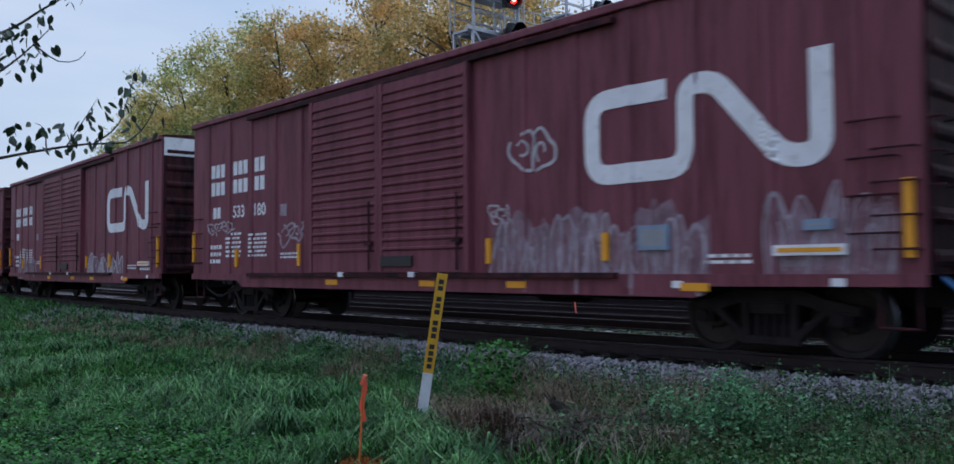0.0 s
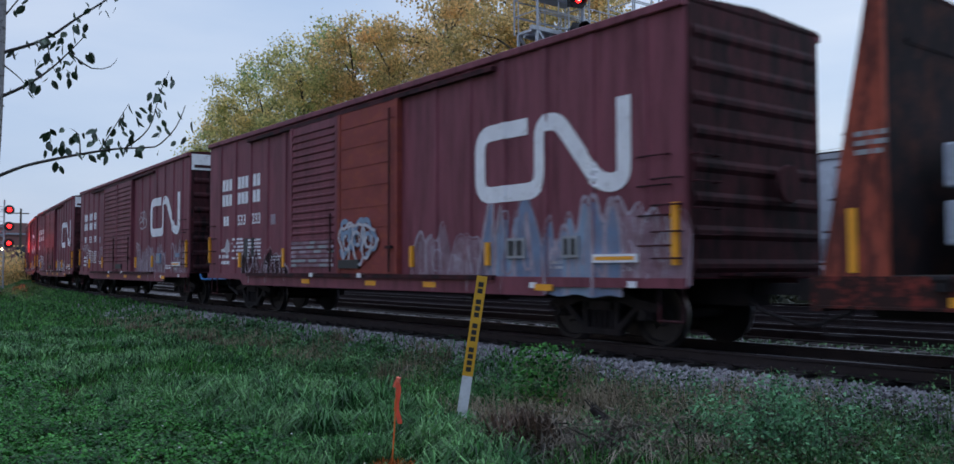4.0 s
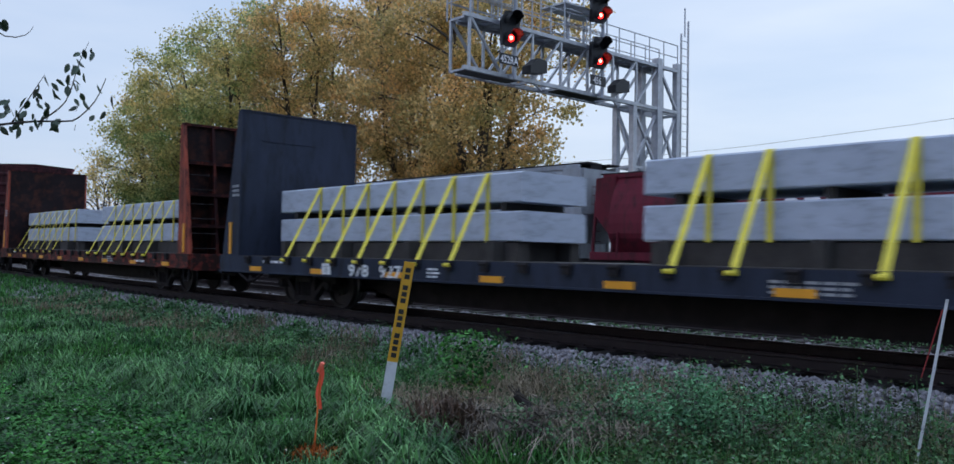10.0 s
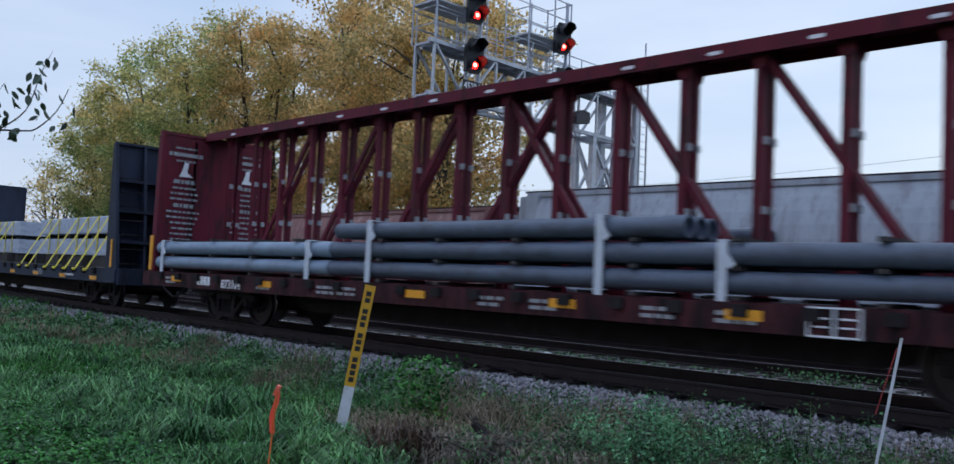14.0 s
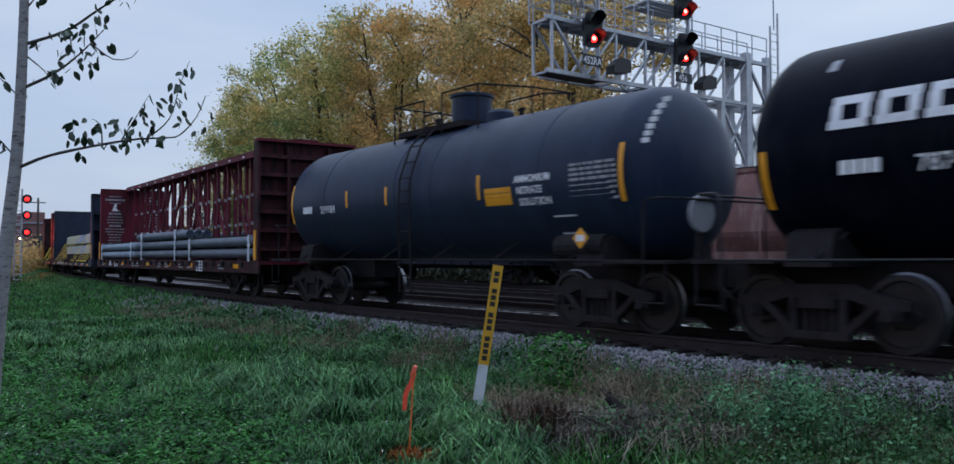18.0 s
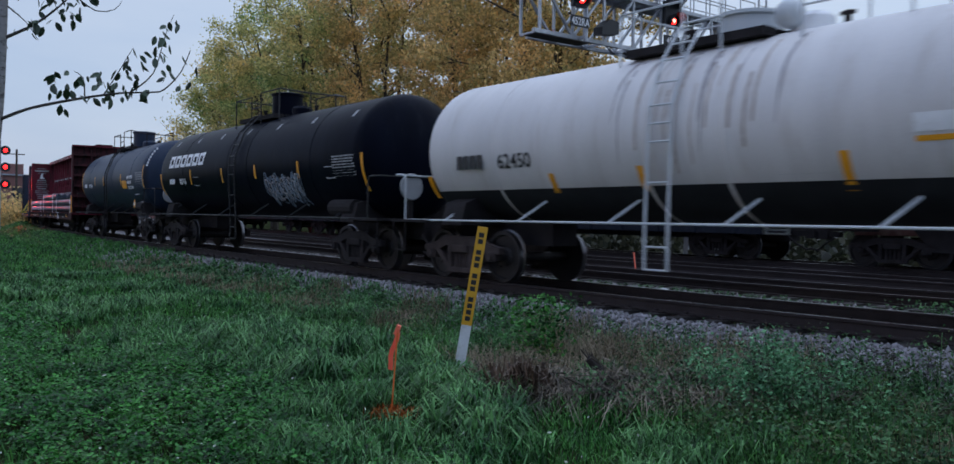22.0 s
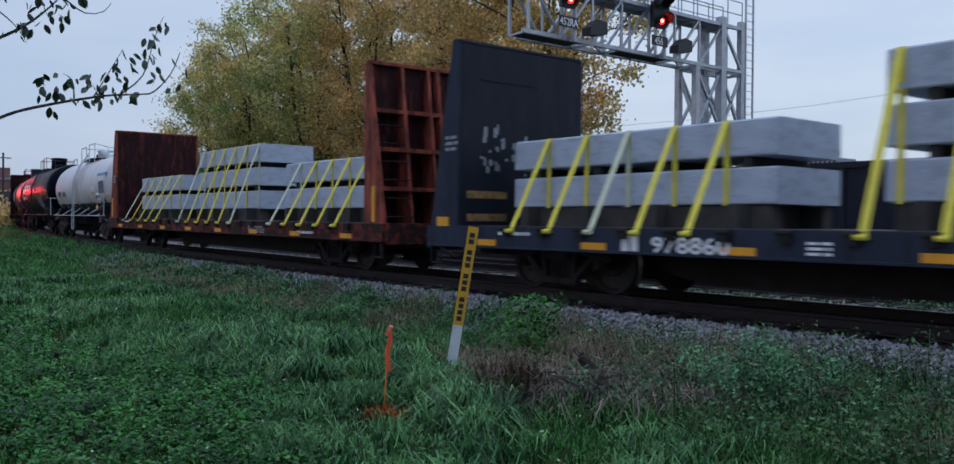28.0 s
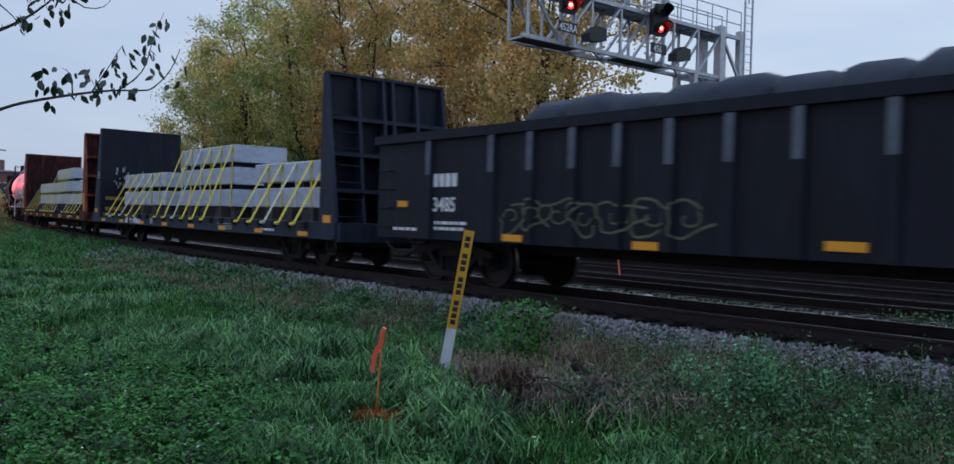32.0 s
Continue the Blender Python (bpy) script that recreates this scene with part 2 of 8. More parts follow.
def letters(text, size, material, name="lettering", squeeze=1.0, bold=0.0, thick=0.002):
    """Text as a mesh that stands upright and faces the near side; origin at its lower left."""
    cu = bpy.data.curves.new(name, "FONT")
    cu.body, cu.size, cu.extrude, cu.offset, cu.resolution_u = text, size, thick, bold, 3
    tmp = new(name, cu)
    bpy.context.view_layer.update()
    me = bpy.data.meshes.new_from_object(tmp.evaluated_get(bpy.context.evaluated_depsgraph_get()))
    bpy.data.objects.remove(tmp)
    me.transform(Matrix.Diagonal((squeeze, 1, 1, 1)))
    me.transform(Matrix.Rotation(radians(90), 4, "X"))
    me.materials.clear()
    me.materials.append(material)
    return me


def lettering(text, x, y, z, size, material, parent, squeeze=1.0, bold=0.0, name="lettering", label=""):
    ob = new(name, letters(text, size, material, name, squeeze, bold))
    ob.parent = parent
    ob.matrix_basis = pose(x, y, z)
    return tagged(ob, label)


def marks(name, rects, y, material, parent, label="", depth=0.006):
    """Flat painted bars on the near side: rects of x0, x1, z0, z1 at depth y."""
    bm = bmesh.new()
    for x0, x1, z0, z1 in rects:
        box(bm, x0, x1, y - depth, y, z0, z1)
    return part(name, bm, material, parent, label)

# ---- materials ----
M = {}
M["grass_ground"] = node_mat("grass_ground", (0.016, 0.026, 0.010), 0.95, var=0.5, scale=0.8, bump=0.6, second=(0.05, 0.04, 0.025), amount=0.4, spec=0.0)
M["ballast_bed"] = node_mat("ballast_bed", (0.2, 0.19, 0.2), 0.95, var=0.5, scale=6, bump=1.0, fine=25, second=(0.07, 0.065, 0.065), amount=0.5, spec=0.1)
M["dark_bed"] = node_mat("dark_bed", (0.03, 0.028, 0.03), 0.9, var=0.4, scale=5, bump=1.0, fine=25, spec=0.18)
M["rail"] = node_mat("rail", (0.04, 0.032, 0.032), 0.7, 0.3, var=0.3, scale=4, bump=0.2, spec=0.18)
M["rail_top"] = node_mat("rail_top", (0.2, 0.2, 0.21), 0.3, 1.0, var=0.1)
M["tie"] = node_mat("tie", (0.05, 0.045, 0.043), 0.9, var=0.4, scale=3, streak=(6, 1, 6), bump=0.5, spec=0.18)
M["boxcar"] = node_mat("boxcar", (0.208, 0.064, 0.082), 0.55, var=0.25, scale=1.2, bump=0.12, second=(0.14, 0.042, 0.054), amount=0.42, streak=(3, 3, 0.35), spec=0.18)
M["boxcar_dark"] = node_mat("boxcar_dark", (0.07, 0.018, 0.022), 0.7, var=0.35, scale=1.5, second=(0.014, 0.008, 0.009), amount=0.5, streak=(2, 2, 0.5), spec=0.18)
M["black_car"] = node_mat("black_car", (0.011, 0.014, 0.023), 0.55, var=0.35, scale=1.4, second=(0.02, 0.023, 0.032), amount=0.3, streak=(2, 2, 0.4), spec=0.18)
M["white"] = node_mat("white_paint", (0.80, 0.81, 0.82), 0.55, var=0.10, scale=3, second=(0.48, 0.46, 0.45), amount=0.2)
M["yellow"] = node_mat("reflective_yellow", (0.85, 0.36, 0.015), 0.45, var=0.12, scale=4)
M["concrete"] = node_mat("concrete", (0.45, 0.50, 0.58), 0.85, var=0.12, scale=1.5, bump=0.12, second=(0.33, 0.36, 0.42), amount=0.35, streak=(1, 1, 3))
M["orange_tape"] = node_mat("orange_tape", (0.95, 0.2, 0.12), 0.5, var=0.1)
M["galv"] = node_mat("galvanised_steel", (0.45, 0.47, 0.5), 0.5, 0.55, var=0.2, scale=5)
M["leafmass"] = node_mat("leafmass", (0.16, 0.13, 0.03), 0.8, var=0.5, scale=1.0)
M["bark"] = node_mat("bark", (0.06, 0.05, 0.04), 0.9, var=0.5, scale=4, bump=0.8, streak=(3, 3, 0.5))
M["tank_grime"] = node_mat("tank_grime", (0.36, 0.34, 0.35), 0.7, var=0.25, scale=4, second=(0.24, 0.19, 0.17), amount=0.35)

M["tank_blue"] = node_mat("tank_blue", (0.02, 0.032, 0.06), 0.42, var=0.3, scale=0.9, bump=0.06, second=(0.034, 0.044, 0.064), amount=0.2, streak=(2, 2, 0.5), spec=0.18)
M["tank_black"] = node_mat("tank_black", (0.0035, 0.005, 0.011), 0.38, var=0.35, scale=0.9, bump=0.06, second=(0.010, 0.012, 0.018), amount=0.25, streak=(2, 2, 0.5), spec=0.035)
M["tank_white"] = node_mat("tank_white", (0.63, 0.61, 0.60), 0.5, var=0.14, scale=0.8, bump=0.05, second=(0.46, 0.41, 0.37), amount=0.06, streak=(2.2, 1, 0.3), sharp=0.2)
M["black_band"] = node_mat("black_band", (0.022, 0.024, 0.027), 0.6, var=0.3, spec=0.18)
M["rust_car"] = node_mat("rust_car", (0.19, 0.035, 0.026), 0.75, var=0.4, scale=1.9, second=(0.032, 0.016, 0.014), amount=0.62, streak=(1.2, 1.5, 1.6), spec=0.18, sharp=0.07)
M["rust_bright"] = node_mat("rust_bright", (0.36, 0.08, 0.048), 0.7, var=0.3, scale=2, second=(0.1, 0.03, 0.024), amount=0.5, streak=(2, 2, 0.5), spec=0.18)
M["rust_dark"] = node_mat("rust_dark", (0.024, 0.008, 0.009), 0.8, var=0.4, scale=1.4, second=(0.14, 0.03, 0.018), amount=0.3, streak=(3, 3, 0.8), spec=0.18)
# near-black bulkhead plate with red-brown patches
M["sooty"] = node_mat("dark_bulkhead_plate", (0.016, 0.011, 0.012), 0.85, var=0.4, scale=1.5, second=(0.06, 0.022, 0.015), amount=0.35, spec=0.18)
M["slate"] = node_mat("slate_paint", (0.026, 0.034, 0.056), 0.6, var=0.25, scale=1.2, second=(0.016, 0.018, 0.024), amount=0.3, streak=(2, 2, 0.5), spec=0.18)
M["maroon"] = node_mat("maroon", (0.13, 0.015, 0.028), 0.6, var=0.22, scale=1.2, second=(0.05, 0.016, 0.018), amount=0.35, streak=(2, 2, 0.5), spec=0.18)
M["brown_door"] = node_mat("brown_door", (0.24, 0.055, 0.048), 0.65, var=0.2, scale=1.4, second=(0.3, 0.075, 0.045), amount=0.35, streak=(1, 1, 2), spec=0.18)
M["under"] = node_mat("underframe_grime", (0.024, 0.021, 0.022), 0.85, var=0.4, scale=4, spec=0.18)
M["truck"] = node_mat("cast_truck", (0.028, 0.024, 0.025), 0.8, 0.2, var=0.35, scale=5, bump=0.3, second=(0.024, 0.016, 0.014), amount=0.3, spec=0.18)
M["truck_rust"] = node_mat("cast_truck_rust", (0.06, 0.046, 0.043), 0.85, 0.1, var=0.35, scale=5, bump=0.3, spec=0.18)
M["wheel"] = node_mat("wheel_steel", (0.042, 0.038, 0.038), 0.6, 0.5, var=0.3, scale=6, spec=0.18)
M["tread"] = node_mat("wheel_tread", (0.15, 0.15, 0.16), 0.3, 1.0, var=0.1)
M["strap"] = node_mat("yellow_webbing", (0.78, 0.66, 0.06), 0.6, var=0.15, scale=8, bump=0.1)
M["strap_pale"] = node_mat("pale_webbing", (0.62, 0.64, 0.42), 0.6, var=0.15, scale=8, bump=0.1)
M["timber"] = node_mat("dunnage_timber", (0.05, 0.045, 0.04), 0.9, var=0.4, scale=3, bump=0.3)
M["pipe"] = node_mat("coated_pipe", (0.085, 0.11, 0.15), 0.5, var=0.18, scale=1.2, second=(0.06, 0.07, 0.088), amount=0.35, streak=(1, 2, 2))
M["pipe_pale"] = node_mat("pale_pipe", (0.22, 0.29, 0.37), 0.5, var=0.15, scale=1.2, second=(0.16, 0.19, 0.23), amount=0.3)
M["wrap"] = node_mat("white_wrap", (0.6, 0.64, 0.68), 0.6, var=0.15, scale=8)
M["graf_pale"] = node_mat("faded_white_spray", (0.42, 0.37, 0.42), 0.7, var=0.3, scale=3, second=(0.24, 0.15, 0.17), amount=0.45, sharp=0.25)
M["ochre"] = node_mat("worn_ochre_paint", (0.34, 0.19, 0.06), 0.7, var=0.4, scale=6, second=(0.05, 0.03, 0.02), amount=0.4)
M["tank_stain"] = node_mat("tank_stain", (0.46, 0.40, 0.36), 0.7, var=0.4, scale=5, streak=(6, 6, 0.5))
M["graf_line"] = node_mat("white_spray", (0.5, 0.48, 0.5), 0.7, var=0.2, scale=4)
M["graf_blue"] = node_mat("faded_blue_spray", (0.15, 0.22, 0.34), 0.7, var=0.3, scale=2, second=(0.2, 0.19, 0.24), amount=0.4, sharp=0.25)
M["graf_mauve"] = node_mat("mauve_spray", (0.29, 0.19, 0.23), 0.7, var=0.3, scale=2, second=(0.15, 0.06, 0.07), amount=0.45, sharp=0.25)
M["graf_dim"] = node_mat("dim_yellow_spray", (0.12, 0.125, 0.075), 0.7, var=0.3, scale=3)
M["graf_cyan"] = node_mat("pale_blue_spray", (0.22, 0.3, 0.4), 0.7, var=0.2, scale=3)
M["black_paint"] = node_mat("black_paint", (0.015, 0.015, 0.016), 0.5, var=0.2)
M["grey_text"] = node_mat("grey_marks", (0.3, 0.31, 0.32), 0.6, var=0.2)
M["hopper_grey"] = node_mat("hopper_grey", (0.33, 0.36, 0.39), 0.6, var=0.18, scale=0.9, second=(0.24, 0.25, 0.26), amount=0.35, streak=(2, 2, 0.4))
M["hopper_brown"] = node_mat("hopper_brown", (0.2, 0.09, 0.075), 0.7, var=0.25, scale=0.9, second=(0.3, 0.2, 0.17), amount=0.3, streak=(2, 2, 0.4))
M["tarp"] = node_mat("dark_load", (0.042, 0.052, 0.07), 0.75, var=0.3, scale=1.5, bump=0.3, spec=0.18)
M["tape_blue"] = node_mat("blue_hose", (0.05, 0.2, 0.45), 0.6)

def leaf_mat(name, low, high, rough=0.42, seed=0.0, patch_scale=0.25, spread=0.35, through_=0.28, dim=0.5):
    """Leaves: two colours blended by place and by single leaf, a little light let through."""
    m = bpy.data.materials.new(name)
    m.use_nodes = True
    n, l = m.node_tree.nodes, m.node_tree.links
    b = n["Principled BSDF"]
    b.inputs["Roughness"].default_value = rough
    b.inputs["Specular IOR Level"].default_value = 0.22
    tc, no, ge = n.new("ShaderNodeTexCoord"), n.new("ShaderNodeTexNoise"), n.new("ShaderNodeNewGeometry")
    no.inputs["Scale"].default_value, no.inputs["Detail"].default_value = patch_scale, 3
    l.new(tc.outputs["Object"], no.inputs["Vector"])
    ad = n.new("ShaderNodeMath")
    ad.operation = "MULTIPLY_ADD"
    ad.inputs[1].default_value = spread
    l.new(ge.outputs["Random Per Island"], ad.inputs[0])
    mr = n.new("ShaderNodeMapRange")
    mr.inputs["From Min"].default_value, mr.inputs["From Max"].default_value = 0.32, 0.66
    mr.inputs["To Min"].default_value, mr.inputs["To Max"].default_value = -spread / 2, 1 - spread / 2
    mr.clamp = False
    l.new(no.outputs["Fac"], mr.inputs["Value"])
    l.new(mr.outputs["Result"], ad.inputs[2])
    mx = n.new("ShaderNodeMix")
    mx.data_type = "RGBA"
    mx.clamp_factor = True
    l.new(ad.outputs[0], mx.inputs["Factor"])
    mx.inputs[6].default_value, mx.inputs[7].default_value = (*low, 1), (*high, 1)
    r2 = n.new("ShaderNodeMapRange")
    r2.inputs["To Min"].default_value, r2.inputs["To Max"].default_value = dim, 2 - dim
    l.new(ge.outputs["Random Per Island"], r2.inputs["Value"])
    hs = n.new("ShaderNodeHueSaturation")
    l.new(mx.outputs[2], hs.inputs["Color"])
    l.new(r2.outputs["Result"], hs.inputs["Value"])
    l.new(hs.outputs["Color"], b.inputs["Base Color"])
    tr = n.new("ShaderNodeBsdfTranslucent")
    l.new(hs.outputs["Color"], tr.inputs["Color"])
    ms = n.new("ShaderNodeMixShader")
    ms.inputs["Fac"].default_value = through_
    l.new(b.outputs["BSDF"], ms.inputs[1])
    l.new(tr.outputs["BSDF"], ms.inputs[2])
    l.new(ms.outputs["Shader"], n["Material Output"].inputs["Surface"])
    return m


M["crown"] = leaf_mat("poplar_leaves", (0.45, 0.41, 0.165), (0.83, 0.56, 0.24), patch_scale=0.28, spread=0.4, through_=0.55, dim=0.6)
M["crown_green"] = leaf_mat("green_poplar_leaves", (0.21, 0.37, 0.13), (0.76, 0.58, 0.23), patch_scale=0.2, spread=0.4, through_=0.55, dim=0.6)
M["blade"] = leaf_mat("grass_blades", (0.011, 0.078, 0.016), (0.068, 0.215, 0.042), patch_scale=1.8, dim=0.2)
M["tuft"] = leaf_mat("tuft_blades", (0.024, 0.105, 0.03), (0.135, 0.29, 0.105), patch_scale=1.6, dim=0.2)
M["clover"] = leaf_mat("clover_leaves", (0.007, 0.065, 0.012), (0.058, 0.225, 0.040), patch_scale=2.4, dim=0.15)
M["weed"] = leaf_mat("weed_leaves", (0.030, 0.092, 0.036), (0.10, 0.215, 0.085), patch_scale=2.5, dim=0.3)
M["lime"] = leaf_mat("lime_leaves", (0.09, 0.2, 0.03), (0.17, 0.28, 0.04))
M["dry"] = leaf_mat("dry_stems", (0.14, 0.11, 0.07), (0.3, 0.25, 0.17), patch_scale=1.2)
M["dead"] = leaf_mat("dead_brush", (0.03, 0.026, 0.020), (0.21, 0.175, 0.13), patch_scale=1.5, dim=0.35)
M["rotten"] = node_mat("rotten_wood", (0.022, 0.017, 0.015), 0.9, var=0.4, scale=20, bump=0.6)
M["withered"] = leaf_mat("withered_leaves", (0.05, 0.035, 0.025), (0.17, 0.11, 0.075))
M["teal"] = leaf_mat("teal_weeds", (0.055, 0.16, 0.075), (0.15, 0.34, 0.16), patch_scale=2.5, dim=0.3)
M["olive"] = leaf_mat("olive_weeds", (0.022, 0.046, 0.018), (0.10, 0.125, 0.05), patch_scale=2.5, dim=0.35)
M["seedhead"] = leaf_mat("dark_seed_heads", (0.025, 0.03, 0.018), (0.05, 0.045, 0.025))
M["flower"] = leaf_mat("clover_flowers", (0.35, 0.4, 0.35), (0.5, 0.52, 0.45))
M["near_leaf"] = node_mat("near_leaf", (0.03, 0.055, 0.03), 0.5, var=0.3, scale=20, bump=0.05, rand=0.35)
M["stone"] = node_mat("ballast_stone", (0.235, 0.225, 0.235), 0.9, var=0.25, scale=14, bump=0.3, second=(0.14, 0.12, 0.13), amount=0.3, rand=-0.45)
M["birch"] = node_mat("birch_bark", (0.26, 0.25, 0.25), 0.8, var=0.25, scale=5, bump=0.3, second=(0.07, 0.06, 0.06), amount=0.33, streak=(1.5, 1.5, 5), sharp=0.05)
M["twig"] = node_mat("dark_twig", (0.05, 0.042, 0.038), 0.85, var=0.3, scale=10)
M["stake_orange"] = node_mat("orange_lath", (0.75, 0.16, 0.03), 0.7, var=0.15, scale=6)
M["orange_grass"] = leaf_mat("sprayed_grass", (0.25, 0.07, 0.012), (0.45, 0.12, 0.02))
M["marker_yellow"] = node_mat("marker_yellow", (0.62, 0.33, 0.02), 0.5, var=0.12, scale=6)
M["marker_white"] = node_mat("marker_white", (0.6, 0.62, 0.64), 0.5, var=0.15, scale=6, second=(0.42, 0.42, 0.4), amount=0.3)
M["sign_yellow"] = node_mat("sign_yellow", (0.84, 0.71, 0.012), 0.4, var=0.06, scale=6, bump=0.02)
M["red_stripe"] = node_mat("red_stripe", (0.3, 0.03, 0.03), 0.5, var=0.1)
M["signal_black"] = node_mat("signal_black", (0.012, 0.013, 0.015), 0.5, var=0.2)
M["lens"] = glow("red_lens", (1.0, 0.012, 0.012), 6.0)
M["lens_core"] = glow("red_lens_core", (1.0, 0.25, 0.18), 6.0)
M["brick_far"] = node_mat("far_brick", (0.2, 0.1, 0.09), 0.9, var=0.15, scale=0.4, bump=0)
M["flat_far"] = node_mat("far_flats", (0.3, 0.32, 0.36), 0.9, var=0.1, scale=0.1, bump=0)
M["pane"] = node_mat("dark_pane", (0.03, 0.035, 0.045), 0.15, var=0.1)
M["warm_lamp"] = glow("warm_lamp", (1.0, 0.75, 0.4), 12.0)
M["hut_white"] = node_mat("hut_white", (0.55, 0.58, 0.6), 0.7, var=0.1)
M["brush_far"] = leaf_mat("far_brush", (0.02, 0.028, 0.018), (0.06, 0.06, 0.035))

# ---- ground and tracks ----
def sweep(name, section, s_values, material, label, offset=0.0, closed=False):
    """A strip that follows the track: section holds pairs of offset and height."""
    verts, faces = [], []
    k = len(section)
    for s in s_values:
        for off, z in section:
            x, y, _ = along(s, offset + off)
            verts.append((x, y, z + rise(s)))
    for i in range(len(s_values) - 1):
        for j in range(k if closed else k - 1):
            a, b = i * k + j, i * k + (j + 1) % k
            faces.append((a, a + k, b + k, b))
    me = raw_mesh(name, verts, faces, material)
    return me


bm = bmesh.new()
prism(bm, [(-2500, -0.5), (2500, -0.5), (2500, -0.02), (-8, -0.02), (-158, 0.88), (-2500, 0.88)], 1, -2500, 2500)
solid("ground", bm, M["grass_ground"], "dark soil under rough grass beside the railway", "ground", kind="structure")
S_ALL = [-330 + 6 * i for i in range(48)] + [-42 + 2 * i for i in range(24)] + [6 + 6 * i for i in range(40)]
bed = new("ballast_bed", sweep("ballast_bed", [(-3.2, -0.3), (-3.1, -0.02), (-2.7, 0.12), (-1.75, 0.39), (-1.4, 0.4), (-1.35, 0.37), (1.5, 0.37), (2.4, 0.32), (3.0, 0.36), (15.5, 0.36), (17.5, 0.0), (17.6, -0.3)], S_ALL, M["ballast_bed"], ""))
tagged(bed, "grey crushed-stone ballast bed under the tracks", "ballast", kind="structure")
# the strip of the bed along the near track is darker
bed.data.materials.append(M["dark_bed"])
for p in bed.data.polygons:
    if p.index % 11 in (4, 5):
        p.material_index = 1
RAIL_SECTION = [(-0.07, -0.172), (0.07, -0.172), (0.07, -0.155), (0.012, -0.14), (0.012, -0.045), (0.036, -0.035), (0.036, -0.004), (0.028, 0.0), (-0.028, 0.0), (-0.036, -0.004), (-0.036, -0.035), (-0.012, -0.045), (-0.012, -0.14), (-0.07, -0.155)]
TIES = []
for k, off in enumerate((0.0, 4.2, 8.2, 13.0)):
    track = thing("track_%d" % (k + 1), "railway track with rusty steel rails on dark timber ties", "railway track", kind="structure")
    for side in (-0.753, 0.753):
        me = sweep("rail", [(a, RAIL + b) for a, b in RAIL_SECTION], S_ALL, M["rail"], "", off + side, True)
        me.materials.append(M["rail_top"])
        n = len(RAIL_SECTION)
        for p in me.polygons:
            if p.index % n == 7:
                p.material_index = 1
        ob = new("rail", me)
        ob.parent = track
    TIES.append((track, off))

# ---- rolling stock: shared pieces. A car's own space: x along the track, y beyond it, z over the rail tops ----
WHEEL = 0.457


def wheelset_mesh():
    bm = bmesh.new()
    rod(bm, (0, -0.95, 0), (0, 0.95, 0), 0.08, 10)
    for s in (-1, 1):
        pr = [(s * 0.68, 0.485), (s * 0.71, 0.485), (s * 0.72, WHEEL), (s * 0.81, WHEEL - 0.006), (s * 0.815, 0.39), (s * 0.77, 0.37), (s * 0.755, 0.18), (s * 0.80, 0.15), (s * 0.80, 0.07)]
        lathe(bm, pr, 28, "y")
    for s in (-1, 1):
        for k in range(3):
            a = k * 2.1
            box(bm, 0.2 * math.cos(a) - 0.03, 0.2 * math.cos(a) + 0.03, s * 0.785 - 0.01, s * 0.785 + 0.01, 0.2 * math.sin(a) - 0.03, 0.2 * math.sin(a) + 0.03)
    me = mesh_of("wheelset", bm, M["wheel"], smooth=True)
    me.materials.append(M["tread"])
    for p in me.polygons:
        c = p.center
        r = math.hypot(c.x, c.z)
        if abs(r - WHEEL) < 0.012 and 0.71 < abs(c.y) < 0.82:
            p.material_index = 1
    return me


